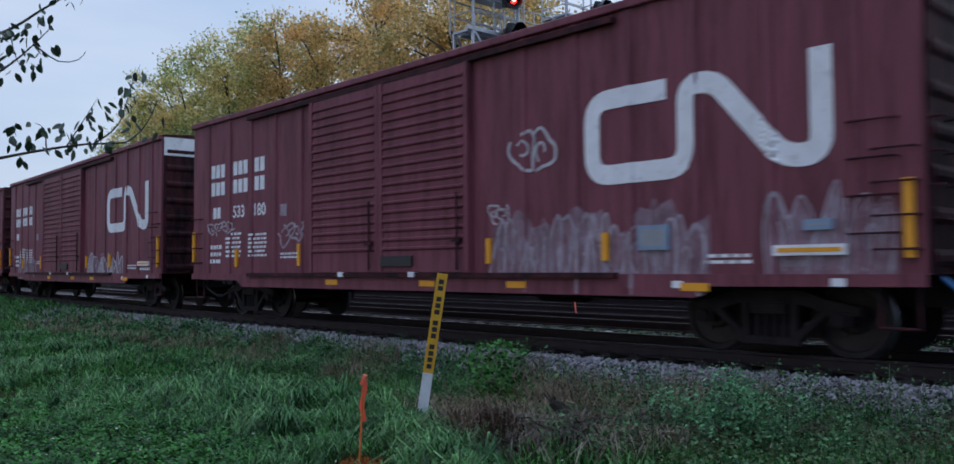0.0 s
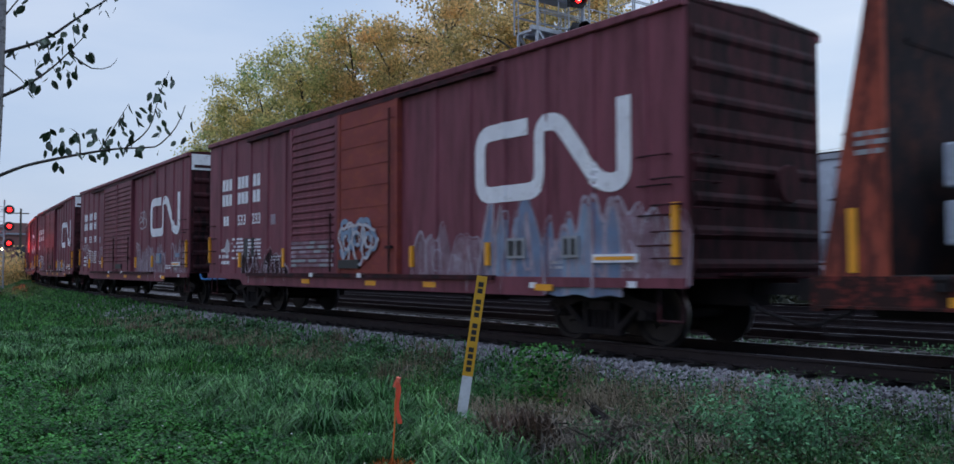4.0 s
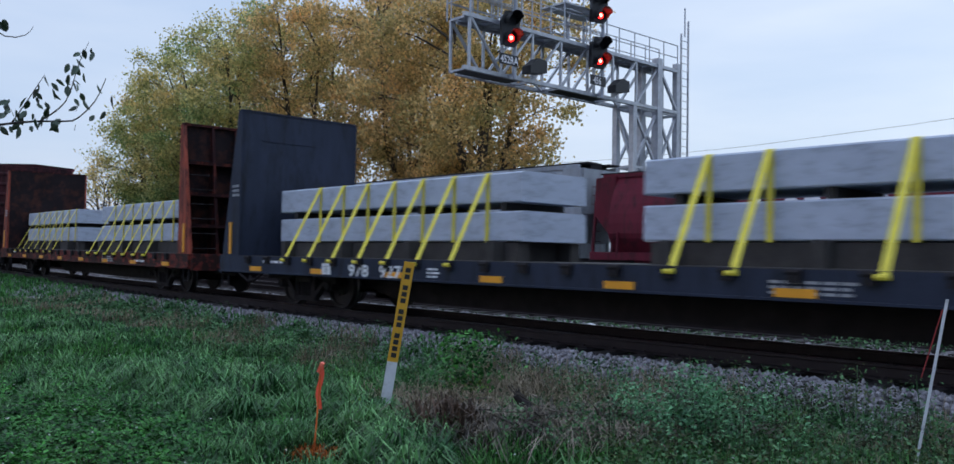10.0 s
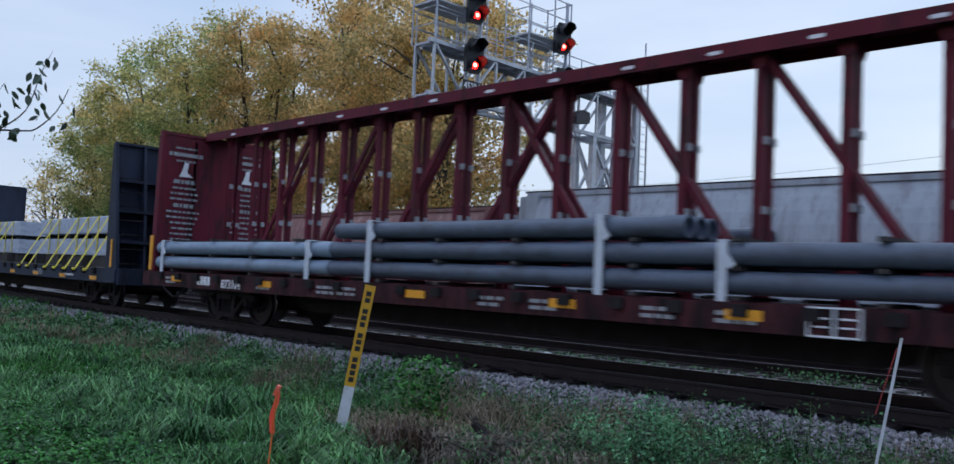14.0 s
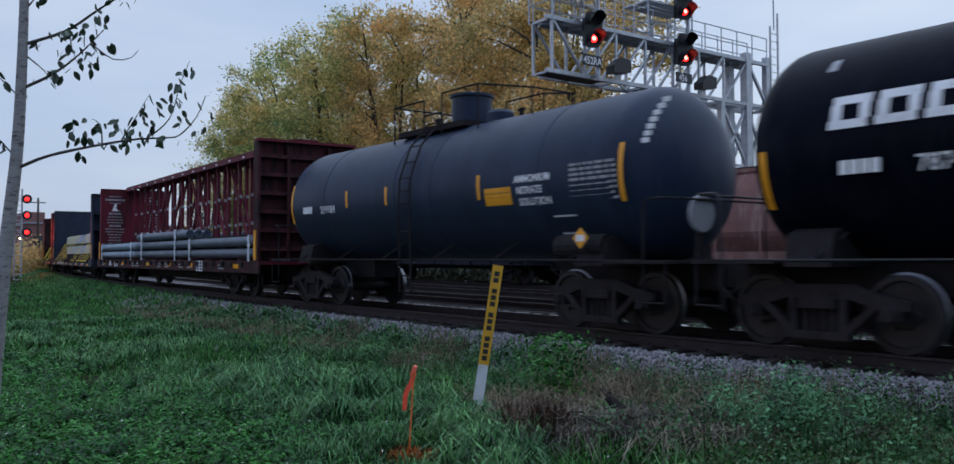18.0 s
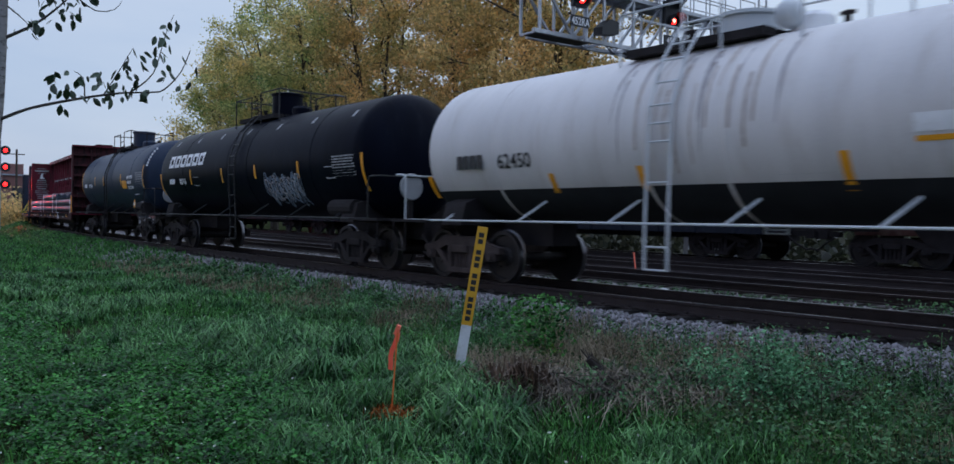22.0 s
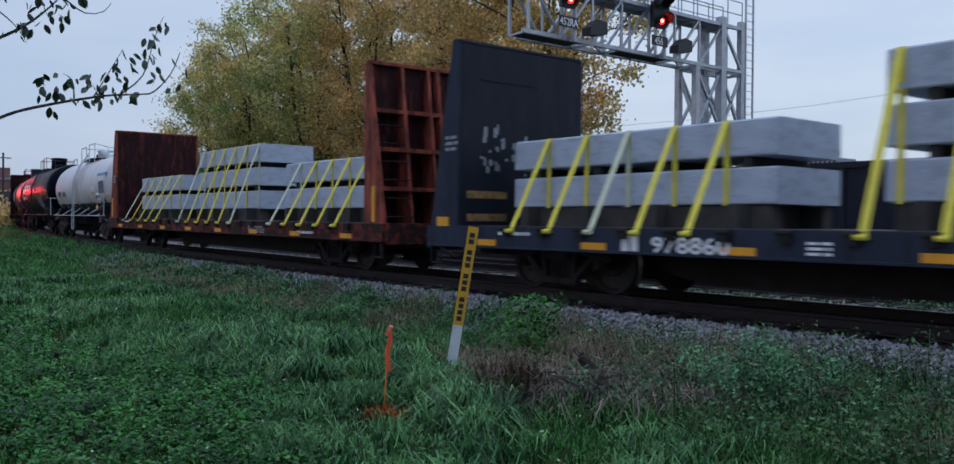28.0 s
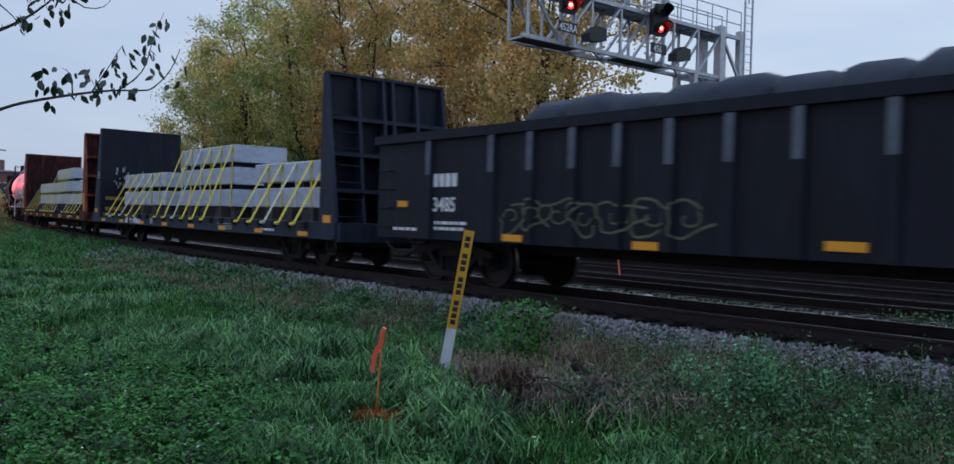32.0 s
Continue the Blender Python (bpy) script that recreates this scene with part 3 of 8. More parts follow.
def truck_mesh():
    """Cast side frames, bolster, springs, bearing adapters and brake beam."""
    bm = bmesh.new()
    for s in (-1, 1):
        y0, y1 = s * 0.96, s * 1.10
        y0, y1 = min(y0, y1), max(y0, y1)
        top = [(-1.12, 0.50), (-1.12, 0.62), (-0.72, 0.68), (-0.42, 0.80), (0.42, 0.80), (0.72, 0.68), (1.12, 0.62), (1.12, 0.50), (0.70, 0.53), (0.40, 0.64), (-0.40, 0.64), (-0.70, 0.53)]
        prism(bm, top, 1, y0, y1)
        for m in (-1, 1):
            prism(bm, [(m * 0.66, 0.56), (m * 0.80, 0.56), (m * 0.36, 0.17), (m * 0.20, 0.17)], 1, y0, y1)
            prism(bm, [(m * 0.26, 0.18), (m * 0.36, 0.18), (m * 0.38, 0.68), (m * 0.28, 0.68)], 1, y0, y1)
            box(bm, m * 0.89 - 0.13, m * 0.89 + 0.13, y0 - 0.01, y1 + 0.01, 0.38, 0.56)
            rod(bm, (m * 0.89, s * 1.05, 0.457), (m * 0.89, s * 1.16, 0.457), 0.085, 12)
        box(bm, -0.4, 0.4, y0, y1, 0.13, 0.23)
        for k in range(4):
            rod(bm, (-0.17 + k * 0.115, s * 1.03, 0.22), (-0.17 + k * 0.115, s * 1.03, 0.52), 0.045, 8)
        box(bm, -0.24, 0.24, y0 - 0.02, y1 + 0.02, 0.50, 0.64)
    box(bm, -0.2, 0.2, -0.98, 0.98, 0.45, 0.72)
    for m in (-1, 1):
        bar(bm, (m * 0.38, -0.8, 0.36), (m * 0.38, 0.8, 0.36), 0.08, 0.1)
        for s in (-1, 1):
            box(bm, m * 0.43 - 0.04, m * 0.43 + 0.04, s * 0.72 - 0.06, s * 0.72 + 0.06, 0.3, 0.56)
    return bm


WHEELSET = wheelset_mesh()
TRUCK = mesh_of("truck", truck_mesh(), M["truck"], bevel=0.012)
TRUCK_RUST = TRUCK.copy()
TRUCK_RUST.materials[0] = M["truck_rust"]
CARS, ROLLERS, LOADS = [], [], []


def add_trucks(car, centres, mesh=None, roll=True):
    for x in centres:
        tr = new("truck", mesh or TRUCK)
        tr.parent, tr.matrix_basis = car, pose(x, 0, 0)
        for m in (-1, 1):
            ws = new("wheelset", WHEELSET)
            ws.parent, ws.matrix_basis = tr, pose(m * 0.89, 0, WHEEL)
            if roll:
                ROLLERS.append((ws, m * 0.89))


def add_couplers(car, half, reach):
    for m in (-1, 1):
        bm = bmesh.new()
        box(bm, min(m * half, m * (half + reach - 0.2)), max(m * half, m * (half + reach - 0.2)), -0.09, 0.09, 0.76, 0.92)
        prism(bm, [(m * (half + reach - 0.28), -0.16), (m * (half + reach), -0.2), (m * (half + reach + 0.06), -0.02), (m * (half + reach - 0.04), 0.06), (m * (half + reach - 0.02), 0.17), (m * (half + reach - 0.28), 0.14)], 2, 0.7, 0.98)
        part("coupler", bm, M["under"], car)
        bm = bmesh.new()
        pipe(bm, [(m * half, -0.35, 0.75), (m * (half + 0.3), -0.38, 0.55), (m * (half + reach - 0.1), -0.36, 0.38), (m * (half + reach + 0.1), -0.34, 0.42)], 0.028)
        part("brake_hose", bm, M["under"], car)


def rungs(bm, x0, x1, y, zs, r=0.012, stand=0.06, face=-1):
    for z in zs:
        pipe(bm, [(x0, y, z), (x0, y + face * stand, z), (x1, y + face * stand, z), (x1, y, z)], r, 6)


def add_rungs(car, x0, x1, y, zs, material, face=-1):
    for z in zs:
        bm = bmesh.new()
        rungs(bm, x0, x1, y, [z], face=face)
        part("grab_iron", bm, material, car)


def spline(pts, step=0.05):
    """Points of a smooth line through pts, about step apart."""
    out = []
    n = len(pts)
    for i in range(n - 1):
        a, b, c, d = (Vector(pts[max(0, min(n - 1, i + k))]) for k in (-1, 0, 1, 2))
        k = max(2, int((c - b).length / step))
        for j in range(k):
            t = j / k
            out.append(0.5 * (2 * b + (c - a) * t + (2 * a - 5 * b + 4 * c - d) * t * t + (3 * b - a - 3 * c + d) * t ** 3))
    out.append(Vector(pts[-1]))
    return out


def fillet(pts, r, step=0.04):
    """A bent line with its corners rounded to radius r, sampled finely."""
    P = [Vector(p) for p in pts]
    out = [P[0]]
    for a, b, c in zip(P, P[1:], P[2:]):
        u, w = (a - b), (c - b)
        k = min(r, u.length * 0.49, w.length * 0.49)
        p, q = b + u.normalized() * k, b + w.normalized() * k
        for j in range(7):
            t = j / 6
            out.append((1 - t) ** 2 * p + 2 * t * (1 - t) * b + t * t * q)
    out.append(P[-1])
    fine = []
    for a, b in zip(out, out[1:]):
        k = max(1, int((b - a).length / step))
        fine += [a.lerp(b, j / k) for j in range(k)]
    return fine + [out[-1]]


def band(bm, line, width, deep, lift=0.006, across=5):
    """A painted stroke along a line of x and z, laid on the surface that deep(x, z) gives."""
    rows = []
    n = len(line)
    for i, p in enumerate(line):
        d = (line[min(n - 1, i + 1)] - line[max(0, i - 1)])
        d = d.normalized() if d.length > 1e-6 else Vector((1, 0))
        s = Vector((-d.y, d.x))
        w = width(i / max(1, n - 1)) if callable(width) else width
        row = []
        for k in range(across + 1):
            q = p + s * w * (k / across - 0.5)
            row.append(bm.verts.new((q.x, deep(q.x, q.y) - lift, q.y)))
        rows.append(row)
    for a, b in zip(rows, rows[1:]):
        for k in range(across):
            bm.faces.new((a[k], a[k + 1], b[k + 1], b[k]))


def patch(bm, outline_top, outline_bottom, deep, lift=0.004, up=6):
    """A painted patch between two lines with the same x places."""
    cols = []
    for (x, z1), (_, z0) in zip(outline_top, outline_bottom):
        cols.append([bm.verts.new((x, deep(x, z0 + (z1 - z0) * k / up) - lift, z0 + (z1 - z0) * k / up)) for k in range(up + 1)])
    for a, b in zip(cols, cols[1:]):
        for k in range(up):
            bm.faces.new((a[k], b[k], b[k + 1], a[k + 1]))


def scrawl(car, rng, x0, x1, z0, z1, n, width, material, deep, name="graffiti_line", label="sprayed graffiti lines", lift=0.010):
    """Letter-like loops of spray paint inside a field: a lumpy outline and a curl in each."""
    bm = bmesh.new()
    w, h = (x1 - x0) / n, z1 - z0
    for i in range(n):
        cx, cz = x0 + w * (i + 0.5), z0 + h * rng.uniform(0.42, 0.55)
        rx, rz = w * rng.uniform(0.5, 0.72), h * rng.uniform(0.36, 0.47)
        ph, sk, gap = rng.uniform(0, 6.3), rng.uniform(-0.25, 0.35), rng.randint(1, 3)
        pts = []
        for k in range(13 - gap):
            a = ph + k * 2 * math.pi / 12
            e = 1 + 0.28 * math.sin(3 * a + ph * 2) + rng.uniform(-0.12, 0.12)
            z = rz * e * math.sin(a)
            pts.append((cx + rx * e * math.cos(a) + sk * z, cz + z))
        band(bm, spline(pts, 0.05), width, deep, lift, 2)
        pts = [(cx + rx * 0.6 * (1 - 0.12 * k) * math.cos(ph - k * 0.95), cz + rz * 0.62 * (1 - 0.12 * k) * math.sin(ph - k * 0.95)) for k in range(6)]
        band(bm, spline(pts, 0.05), width * 0.8, deep, lift, 2)
    return part(name, bm, material, car, label)


def small_print(car, rng, x0, x1, z0, z1, rows, deep, material=None, name="stencil_marks", label="small unreadable stencil marks"):
    bm = bmesh.new()
    h = (z1 - z0) / rows
    for r in range(rows):
        x = x0
        while x < x1 - 0.05:
            w = min(rng.uniform(0.06, 0.22), x1 - x)
            z = z0 + r * h
            y = deep(x + w / 2, z)
            box(bm, x, x + w, y - 0.004, y, z + h * 0.2, z + h * 0.75)
            x += w + 0.04
    return tagged(part(name, bm, material or M["white"], car, label), kind="stuff")


def word_bars(car, x, z, size, words, y, material=None, label="white word shown as bars", gap=0.0):
    """A line of lettering shown as plain upright bars, one mesh a word: words are counts of letters."""
    for n in words:
        bm = bmesh.new()
        for _ in range(n):
            box(bm, x, x + size * 0.62, y - 0.004, y, z, z + size)
            x += size * 0.78
        x += size * 0.6 + gap
        part("word_mark", bm, material or M["white"], car, label)


def piece(car, rng, x0, x1, z0, z1, n, fills, line, deep, width=0.05):
    """A row of overlapping sprayed letters: a field, an uneven pale contour and inner strokes for each."""
    w = (x1 - x0) / n
    for i in range(n):
        c, hw = x0 + w * (i + 0.5), w * rng.uniform(0.55, 0.8)
        h, tilt = (z1 - z0) * rng.uniform(0.7, 1.0), rng.uniform(-0.2, 0.3)
        kind = rng.choice("prbnbn")
        knots = {"p": (0.25, 0.62, 1.0, 0.66, 0.3), "r": (0.3, 0.85, 1.0, 0.88, 0.35), "b": (0.7, 1.0, 0.82, 0.98, 0.6), "n": (0.5, 1.0, 0.6, 0.92, 0.75)}[kind]
        pts = [Vector((-1, 0.0))] + [Vector((-1 + 0.5 * k, min(1.05, e * rng.uniform(0.85, 1.1)))) for k, e in enumerate(knots)] + [Vector((1, 0.0))]
        outline = [Vector((c + hw * q.x + tilt * h * q.y * 0.5, z0 + h * q.y)) for q in spline(pts, 0.16)]
        cols = []
        for k in range(15):
            u = -0.99 + 1.98 * k / 14
            e = np.interp(u, [-1 + 0.5 * j for j in range(5)], [q.y for q in pts[1:-1]])
            cols.append((c + hw * u + tilt * h * e * 0.5, z0 + h * e * 0.97))
        cols.sort()
        bm = bmesh.new()
        patch(bm, cols, [(x, z0 + 0.02 * math.sin(9 * x)) for x, z in cols], deep, 0.004 + 0.0012 * (i % 3))
        part("graffiti_letter", bm, fills[i % len(fills)], car, "sprayed graffiti letter")
        strokes = [(outline, width)]
        for k in range(rng.randint(2, 3)):
            xa = c + hw * rng.uniform(-0.6, 0.5)
            strokes.append(([Vector((xa + tilt * h * 0.5 * v + 0.1 * hw * math.sin(3 * v + k), z0 + h * (0.08 + 0.75 * v))) for v in [j / 6 * rng.uniform(0.8, 1) for j in range(7)]], width * rng.uniform(0.5, 0.9)))
        a = rng.uniform(0, 6.3)
        strokes.append(([Vector((c + tilt * h * 0.25 + hw * 0.42 * (1 - 0.1 * j) * math.cos(a + j * 0.85), z0 + h * 0.42 + h * 0.24 * (1 - 0.1 * j) * math.sin(a + j * 0.85))) for j in range(6)], width * 0.7))
        for j, (q, wd) in enumerate(strokes):
            bm = bmesh.new()
            q = [v for m, v in enumerate(q) if m == 0 or (v - q[m - 1]).length > 0.01]
            band(bm, spline(q, 0.05), lambda v, wd=wd, g=i + j: wd * (0.65 + 0.45 * math.sin(5 * v + g)), deep, 0.011 + 0.0008 * j, 2)
            part("graffiti_line", bm, line, car, "pale sprayed contour")


# ---- boxcars ----
RIBS = [-7.65, -6.6, -5.57, -4.52, -3.48, 2.84, 3.86, 4.8, 5.8, 6.81, 7.81]


def boxcar_side(x, z):
    """Depth of the near side, ribs included."""
    for r in RIBS:
        d = abs(x - r)
        if d < 0.085:
            return -1.55 - 0.035 * min(1, (0.085 - d) / 0.03)
    if -3.0 < x < 1.72 and z > 0.95:
        return -1.60
    return -1.55


def boxcar(centre, rng, plug=False, white_end=False, graffiti=None, number=None, near=True):
    car = thing("boxcar", "", "railway car", "boxcars of the train")
    h, top = 8.5, 4.62
    red = M["boxcar"]
    bm = bmesh.new()
    box(bm, -h, h, -1.55, 1.55, 0.98, top)
    part("body", bm, red, car, bevel=0.01)
    for r in RIBS:
        for s in (-1, 1):
            bm = bmesh.new()
            prism(bm, [(r - 0.085, s * 1.55), (r + 0.085, s * 1.55), (r + 0.055, s * 1.585), (r - 0.055, s * 1.585)], 2, 0.99, top - 0.1)
            part("rib", bm, red, car)
    # side sill: shallow at the ends, deeper along the middle
    for s in (-1, 1):
        bm = bmesh.new()
        prism(bm, [(-h, 0.86), (-h, 0.99), (h, 0.99), (h, 0.86), (6.0, 0.84), (5.8, 0.7), (-5.95, 0.7), (-6.15, 0.84)], 1, s * 1.565 - 0.03, s * 1.565 + 0.03)
        part("side_sill", bm, red, car)
        bm = bmesh.new()
        box(bm, -h - 0.02, h + 0.02, s * 1.55 - 0.07, s * 1.55 + 0.07, top - 0.09, top + 0.03)
        part("eave", bm, red, car, bevel=0.015)
        bm = bmesh.new()
        for z in (0.97, top - 0.2):
            box(bm, -5.6, 4.6, s * 1.61 - 0.05, s * 1.61 + 0.05, z - 0.04, z + 0.04)
        part("door_track", bm, M["boxcar_dark"], car)
    bm = bmesh.new()
    prism(bm, [(-1.6, top), (-1.5, top + 0.05), (0, top + 0.14), (1.5, top + 0.05), (1.6, top)], 0, -h - 0.03, h + 0.03)
    for k in range(13):
        x = -h + 0.6 + k * 1.3
        prism(bm, [(-1.55, top + 0.05), (0, top + 0.19), (1.55, top + 0.05), (1.55, top), (-1.55, top)], 0, x - 0.05, x + 0.05)
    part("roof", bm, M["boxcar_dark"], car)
    # doors: two leaves on each side
    for s in (-1, 1):
        y = s * 1.60
        for k, (a, b) in enumerate(((-2.98, -0.70), (-0.66, 1.70))):
            bm = bmesh.new()
            box(bm, a, b, y - 0.05, y + 0.05, 1.02, top - 0.24)
            plain = plug and k == 1
            n = 7 if plain else 18
            paint = M["brown_door"] if plain else red
            door = part("door", bm, paint, car, "faded brown plug door" if plain else "ribbed sliding door")
            for i in range(n if s < 0 else 0):
                z = 1.35 + (top - 0.24 - 1.45) * (i + 0.5) / n
                bm = bmesh.new()
                if plain:
                    box(bm, a + 0.06, b - 0.06, y + s * 0.05 - 0.012, y + s * 0.05 + 0.012, z - 0.035, z + 0.035)
                else:
                    prism(bm, [(y + s * 0.045, z - 0.05), (y + s * 0.085, z - 0.015), (y + s * 0.085, z + 0.015), (y + s * 0.045, z + 0.03)], 0, a + 0.1, b - 0.1)
                part("door_rib", bm, paint, door)
            for x in (a + 0.04, b - 0.04):
                bm = bmesh.new()
                box(bm, x - 0.05, x + 0.05, y - 0.075, y + 0.075, 1.02, top - 0.24)
                part("door_edge", bm, paint, door)
            if s < 0:
                bm = bmesh.new()
                rod(bm, (b - 0.22, y - 0.11, 1.05), (b - 0.22, y - 0.11, 2.3 if not plain else top - 0.4), 0.02, 8)
                box(bm, b - 0.34, b - 0.12, y - 0.13, y - 0.08, 1.5, 1.56)
                part("door_handle", bm, M["boxcar_dark"], door)
    # ends: pressed horizontal ribs, ladder, brake platform
    for m in (-1, 1):
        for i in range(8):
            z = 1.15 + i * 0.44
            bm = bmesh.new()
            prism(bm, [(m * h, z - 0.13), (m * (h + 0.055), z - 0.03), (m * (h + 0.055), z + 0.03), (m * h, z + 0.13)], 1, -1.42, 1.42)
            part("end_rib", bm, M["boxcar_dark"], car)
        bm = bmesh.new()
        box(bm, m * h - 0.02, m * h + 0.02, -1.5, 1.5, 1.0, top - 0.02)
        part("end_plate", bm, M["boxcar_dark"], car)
        if white_end and m > 0:
            bm = bmesh.new()
            box(bm, h + 0.02, h + 0.045, -1.5, 1.5, top - 0.5, top - 0.02)
            part("end_panel", bm, M["white"], car, "weathered white end panel")
        for z in (1.55, 1.9, 2.25, 2.6):
            bm = bmesh.new()
            pipe(bm, [(m * (h + 0.01), -1.45, z), (m * (h + 0.13), -1.45, z), (m * (h + 0.13), -1.0, z), (m * (h + 0.01), -1.0, z)], 0.013)
            part("grab_iron", bm, M["boxcar_dark"], car)
            bm = bmesh.new()
            xa, xb = m * (h - 0.5), m * (h - 0.06)
            pipe(bm, [(xa, -1.55, z - 0.3), (xa, -1.65, z - 0.3), (xb, -1.65, z - 0.3), (xb, -1.55, z - 0.3)], 0.013)
            part("grab_iron", bm, M["boxcar_dark"], car)
        bm = bmesh.new()
        pipe(bm, [(m * (h - 0.5), -1.5, 0.86), (m * (h - 0.5), -1.5, 0.42), (m * (h - 0.1), -1.5, 0.42), (m * (h - 0.1), -1.5, 0.86)], 0.02)
        part("stirrup", bm, M["boxcar_dark"], car)
        bm = bmesh.new()
        box(bm, min(m * h, m * (h + 0.35)), max(m * h, m * (h + 0.35)), -0.9, 0.9, 1.02, 1.06)
        part("end_platform", bm, M["boxcar_dark"], car)
    bm = bmesh.new()
    lathe(bm, [(h + 0.16, 0.26), (h + 0.19, 0.28), (h + 0.22, 0.26)], 20, "x")
    ob = part("brake_wheel", bm, M["boxcar_dark"], car)
    ob.location = (0, 0.45, 2.3)
    bm = bmesh.new()
    box(bm, -h, h, -0.25, 0.25, 0.6, 0.98)
    part("underframe", bm, M["under"], car)
    for x in (-4.6, -3, -1, 1, 3, 4.6):
        bm = bmesh.new()
        box(bm, x - 0.07, x + 0.07, -1.5, 1.5, 0.8, 0.975)
        part("cross_bearer", bm, M["under"], car)
    bm = bmesh.new()
    rod(bm, (1.2, 0.6, 0.68), (2.2, 0.6, 0.68), 0.2, 12)
    part("air_tank", bm, M["under"], car)
    add_couplers(car, h, 0.98)
    add_trucks(car, (-6.5, 6.5))
    # emblem: one bent ribbon of white paint
    if near:
        bm = bmesh.new()
        line = [(5.40, 3.36), (4.17, 3.36), (4.17, 2.33), (5.69, 2.33), (5.69, 3.36), (6.10, 3.36), (6.98, 2.33), (7.44, 2.33), (7.44, 3.52)]
        band(bm, fillet(line, 0.3), 0.27, boxcar_side, 0.012, 6)
        part("emblem", bm, M["white"], car, "white bent-ribbon emblem")
        for z, lengths in ((3.23, (3, 3, 2)), (2.82, (3, 3, 2))):
            for x, n in zip((-7.52, -6.42, -5.42), lengths):
                word_bars(car, x, z, 0.31, (n,), -1.555)
        word_bars(car, -7.42, 2.28, 0.26, (2,), -1.555)
        if number:
            lettering(number[0], -6.45, -1.553, 2.27, 0.38, M["white"], car, bold=0.006)
            lettering(number[1], -5.5, -1.553, 2.27, 0.38, M["white"], car, bold=0.006)
        small_print(car, rng, -7.65, -7.0, 1.2, 1.7, 3, boxcar_side)
        small_print(car, rng, -6.72, -6.05, 1.35, 1.95, 6, boxcar_side)
        small_print(car, rng, -5.65, -4.9, 1.35, 1.9, 6, boxcar_side)
        small_print(car, rng, 5.85, 6.6, 1.1, 1.25, 2, boxcar_side)
        small_print(car, rng, 6.9, 7.7, 1.05, 1.18, 1, boxcar_side)
        small_print(car, rng, -4.3, -3.5, 1.3, 1.45, 2, boxcar_side)
        bm = bmesh.new()
        box(bm, -4.3, -4.05, -1.562, -1.55, 2.2, 2.45)
        part("panel_mark", bm, M["graf_pale"], car)
        for x, z0, z1, w in ((8.35, 1.16, 1.98, 0.1), (-8.4, 1.28, 2.0, 0.08), (4.4, 1.17, 1.55, 0.1), (2.1, 1.15, 1.54, 0.09), (-3.5, 1.15, 1.6, 0.1), (-6.2, 1.15, 1.54, 0.09)):
            bm = bmesh.new()
            y = -1.607
            box(bm, x - w / 2, x + w / 2, y - 0.006, y + 0.05, z0, z1)
            part("reflector", bm, M["yellow"], car, "yellow reflective strip")
        for x in (-2.3, 0.6, 2.7, 5.8):
            bm = bmesh.new()
            box(bm, x - 0.2, x + 0.2, -1.605, -1.59, 0.78, 0.88)
            part("reflector", bm, M["yellow"], car, "yellow reflective strip")
        bm = bmesh.new()
        box(bm, 6.85, 7.7, -1.605, -1.55, 1.2, 1.32)
        sp = part("stencil_plate", bm, M["white"], car)
        bm = bmesh.new()
        box(bm, 6.9, 7.65, -1.609, -1.605, 1.235, 1.285)
        part("amber_strip", bm, M["yellow"], sp, "faded amber strip")
        for q, zq in ((0.25, 0.98), (-1.9, 0.98), (5.55, 0.86), (7.6, 0.9)):
            bm = bmesh.new()
            box(bm, q - 0.08, q + 0.08, -1.672 if zq > 0.95 else -1.6, -1.55, zq - 0.045, zq + 0.045)
            part("sill_mark", bm, M["white"], car, "small white sill mark")
        for zq in (1.42, 1.82, 2.22, 2.62):
            bm = bmesh.new()
            pipe(bm, [(7.74, -1.55, zq), (7.74, -1.62, zq), (8.24, -1.62, zq), (8.24, -1.55, zq)], 0.013)
            part("grab_iron", bm, M["boxcar_dark"], car)
        bm = bmesh.new()
        box(bm, -0.58, 0.3, -1.70, -1.66, 1.12, 1.3)
        part("lock_box", bm, M["black_paint"], car)
        if graffiti == "pale":
            piece(car, rng, 2.15, 5.75, 0.72, 1.95, 11, [M["graf_mauve"]], M["graf_pale"], boxcar_side, 0.06)
            scrawl(car, rng, 2.65, 3.4, 2.45, 3.15, 2, 0.05, M["graf_line"], boxcar_side)
            scrawl(car, rng, 2.1, 2.5, 1.75, 2.1, 2, 0.03, M["graf_line"], boxcar_side)
            scrawl(car, rng, -7.6, -6.4, 1.9, 2.2, 4, 0.03, M["graf_line"], boxcar_side)
            scrawl(car, rng, -4.3, -3.4, 1.6, 2.1, 2, 0.05, M["graf_pale"], boxcar_side)
            for q0, q1, z0, z1 in ((4.95, 5.42, 1.3, 1.62), (7.22, 7.55, 1.48, 1.6)):
                bm = bmesh.new()
                box(bm, q0, q1, -1.6, -1.55, z0, z1)
                fr = part("data_plate", bm, M["graf_cyan"], car, "pale framed data plate")
                bm = bmesh.new()
                box(bm, q0 + 0.05, q1 - 0.05, -1.604, -1.6, z0 + 0.05, z1 - 0.05)
                part("plate_field", bm, M["grey_text"], fr)
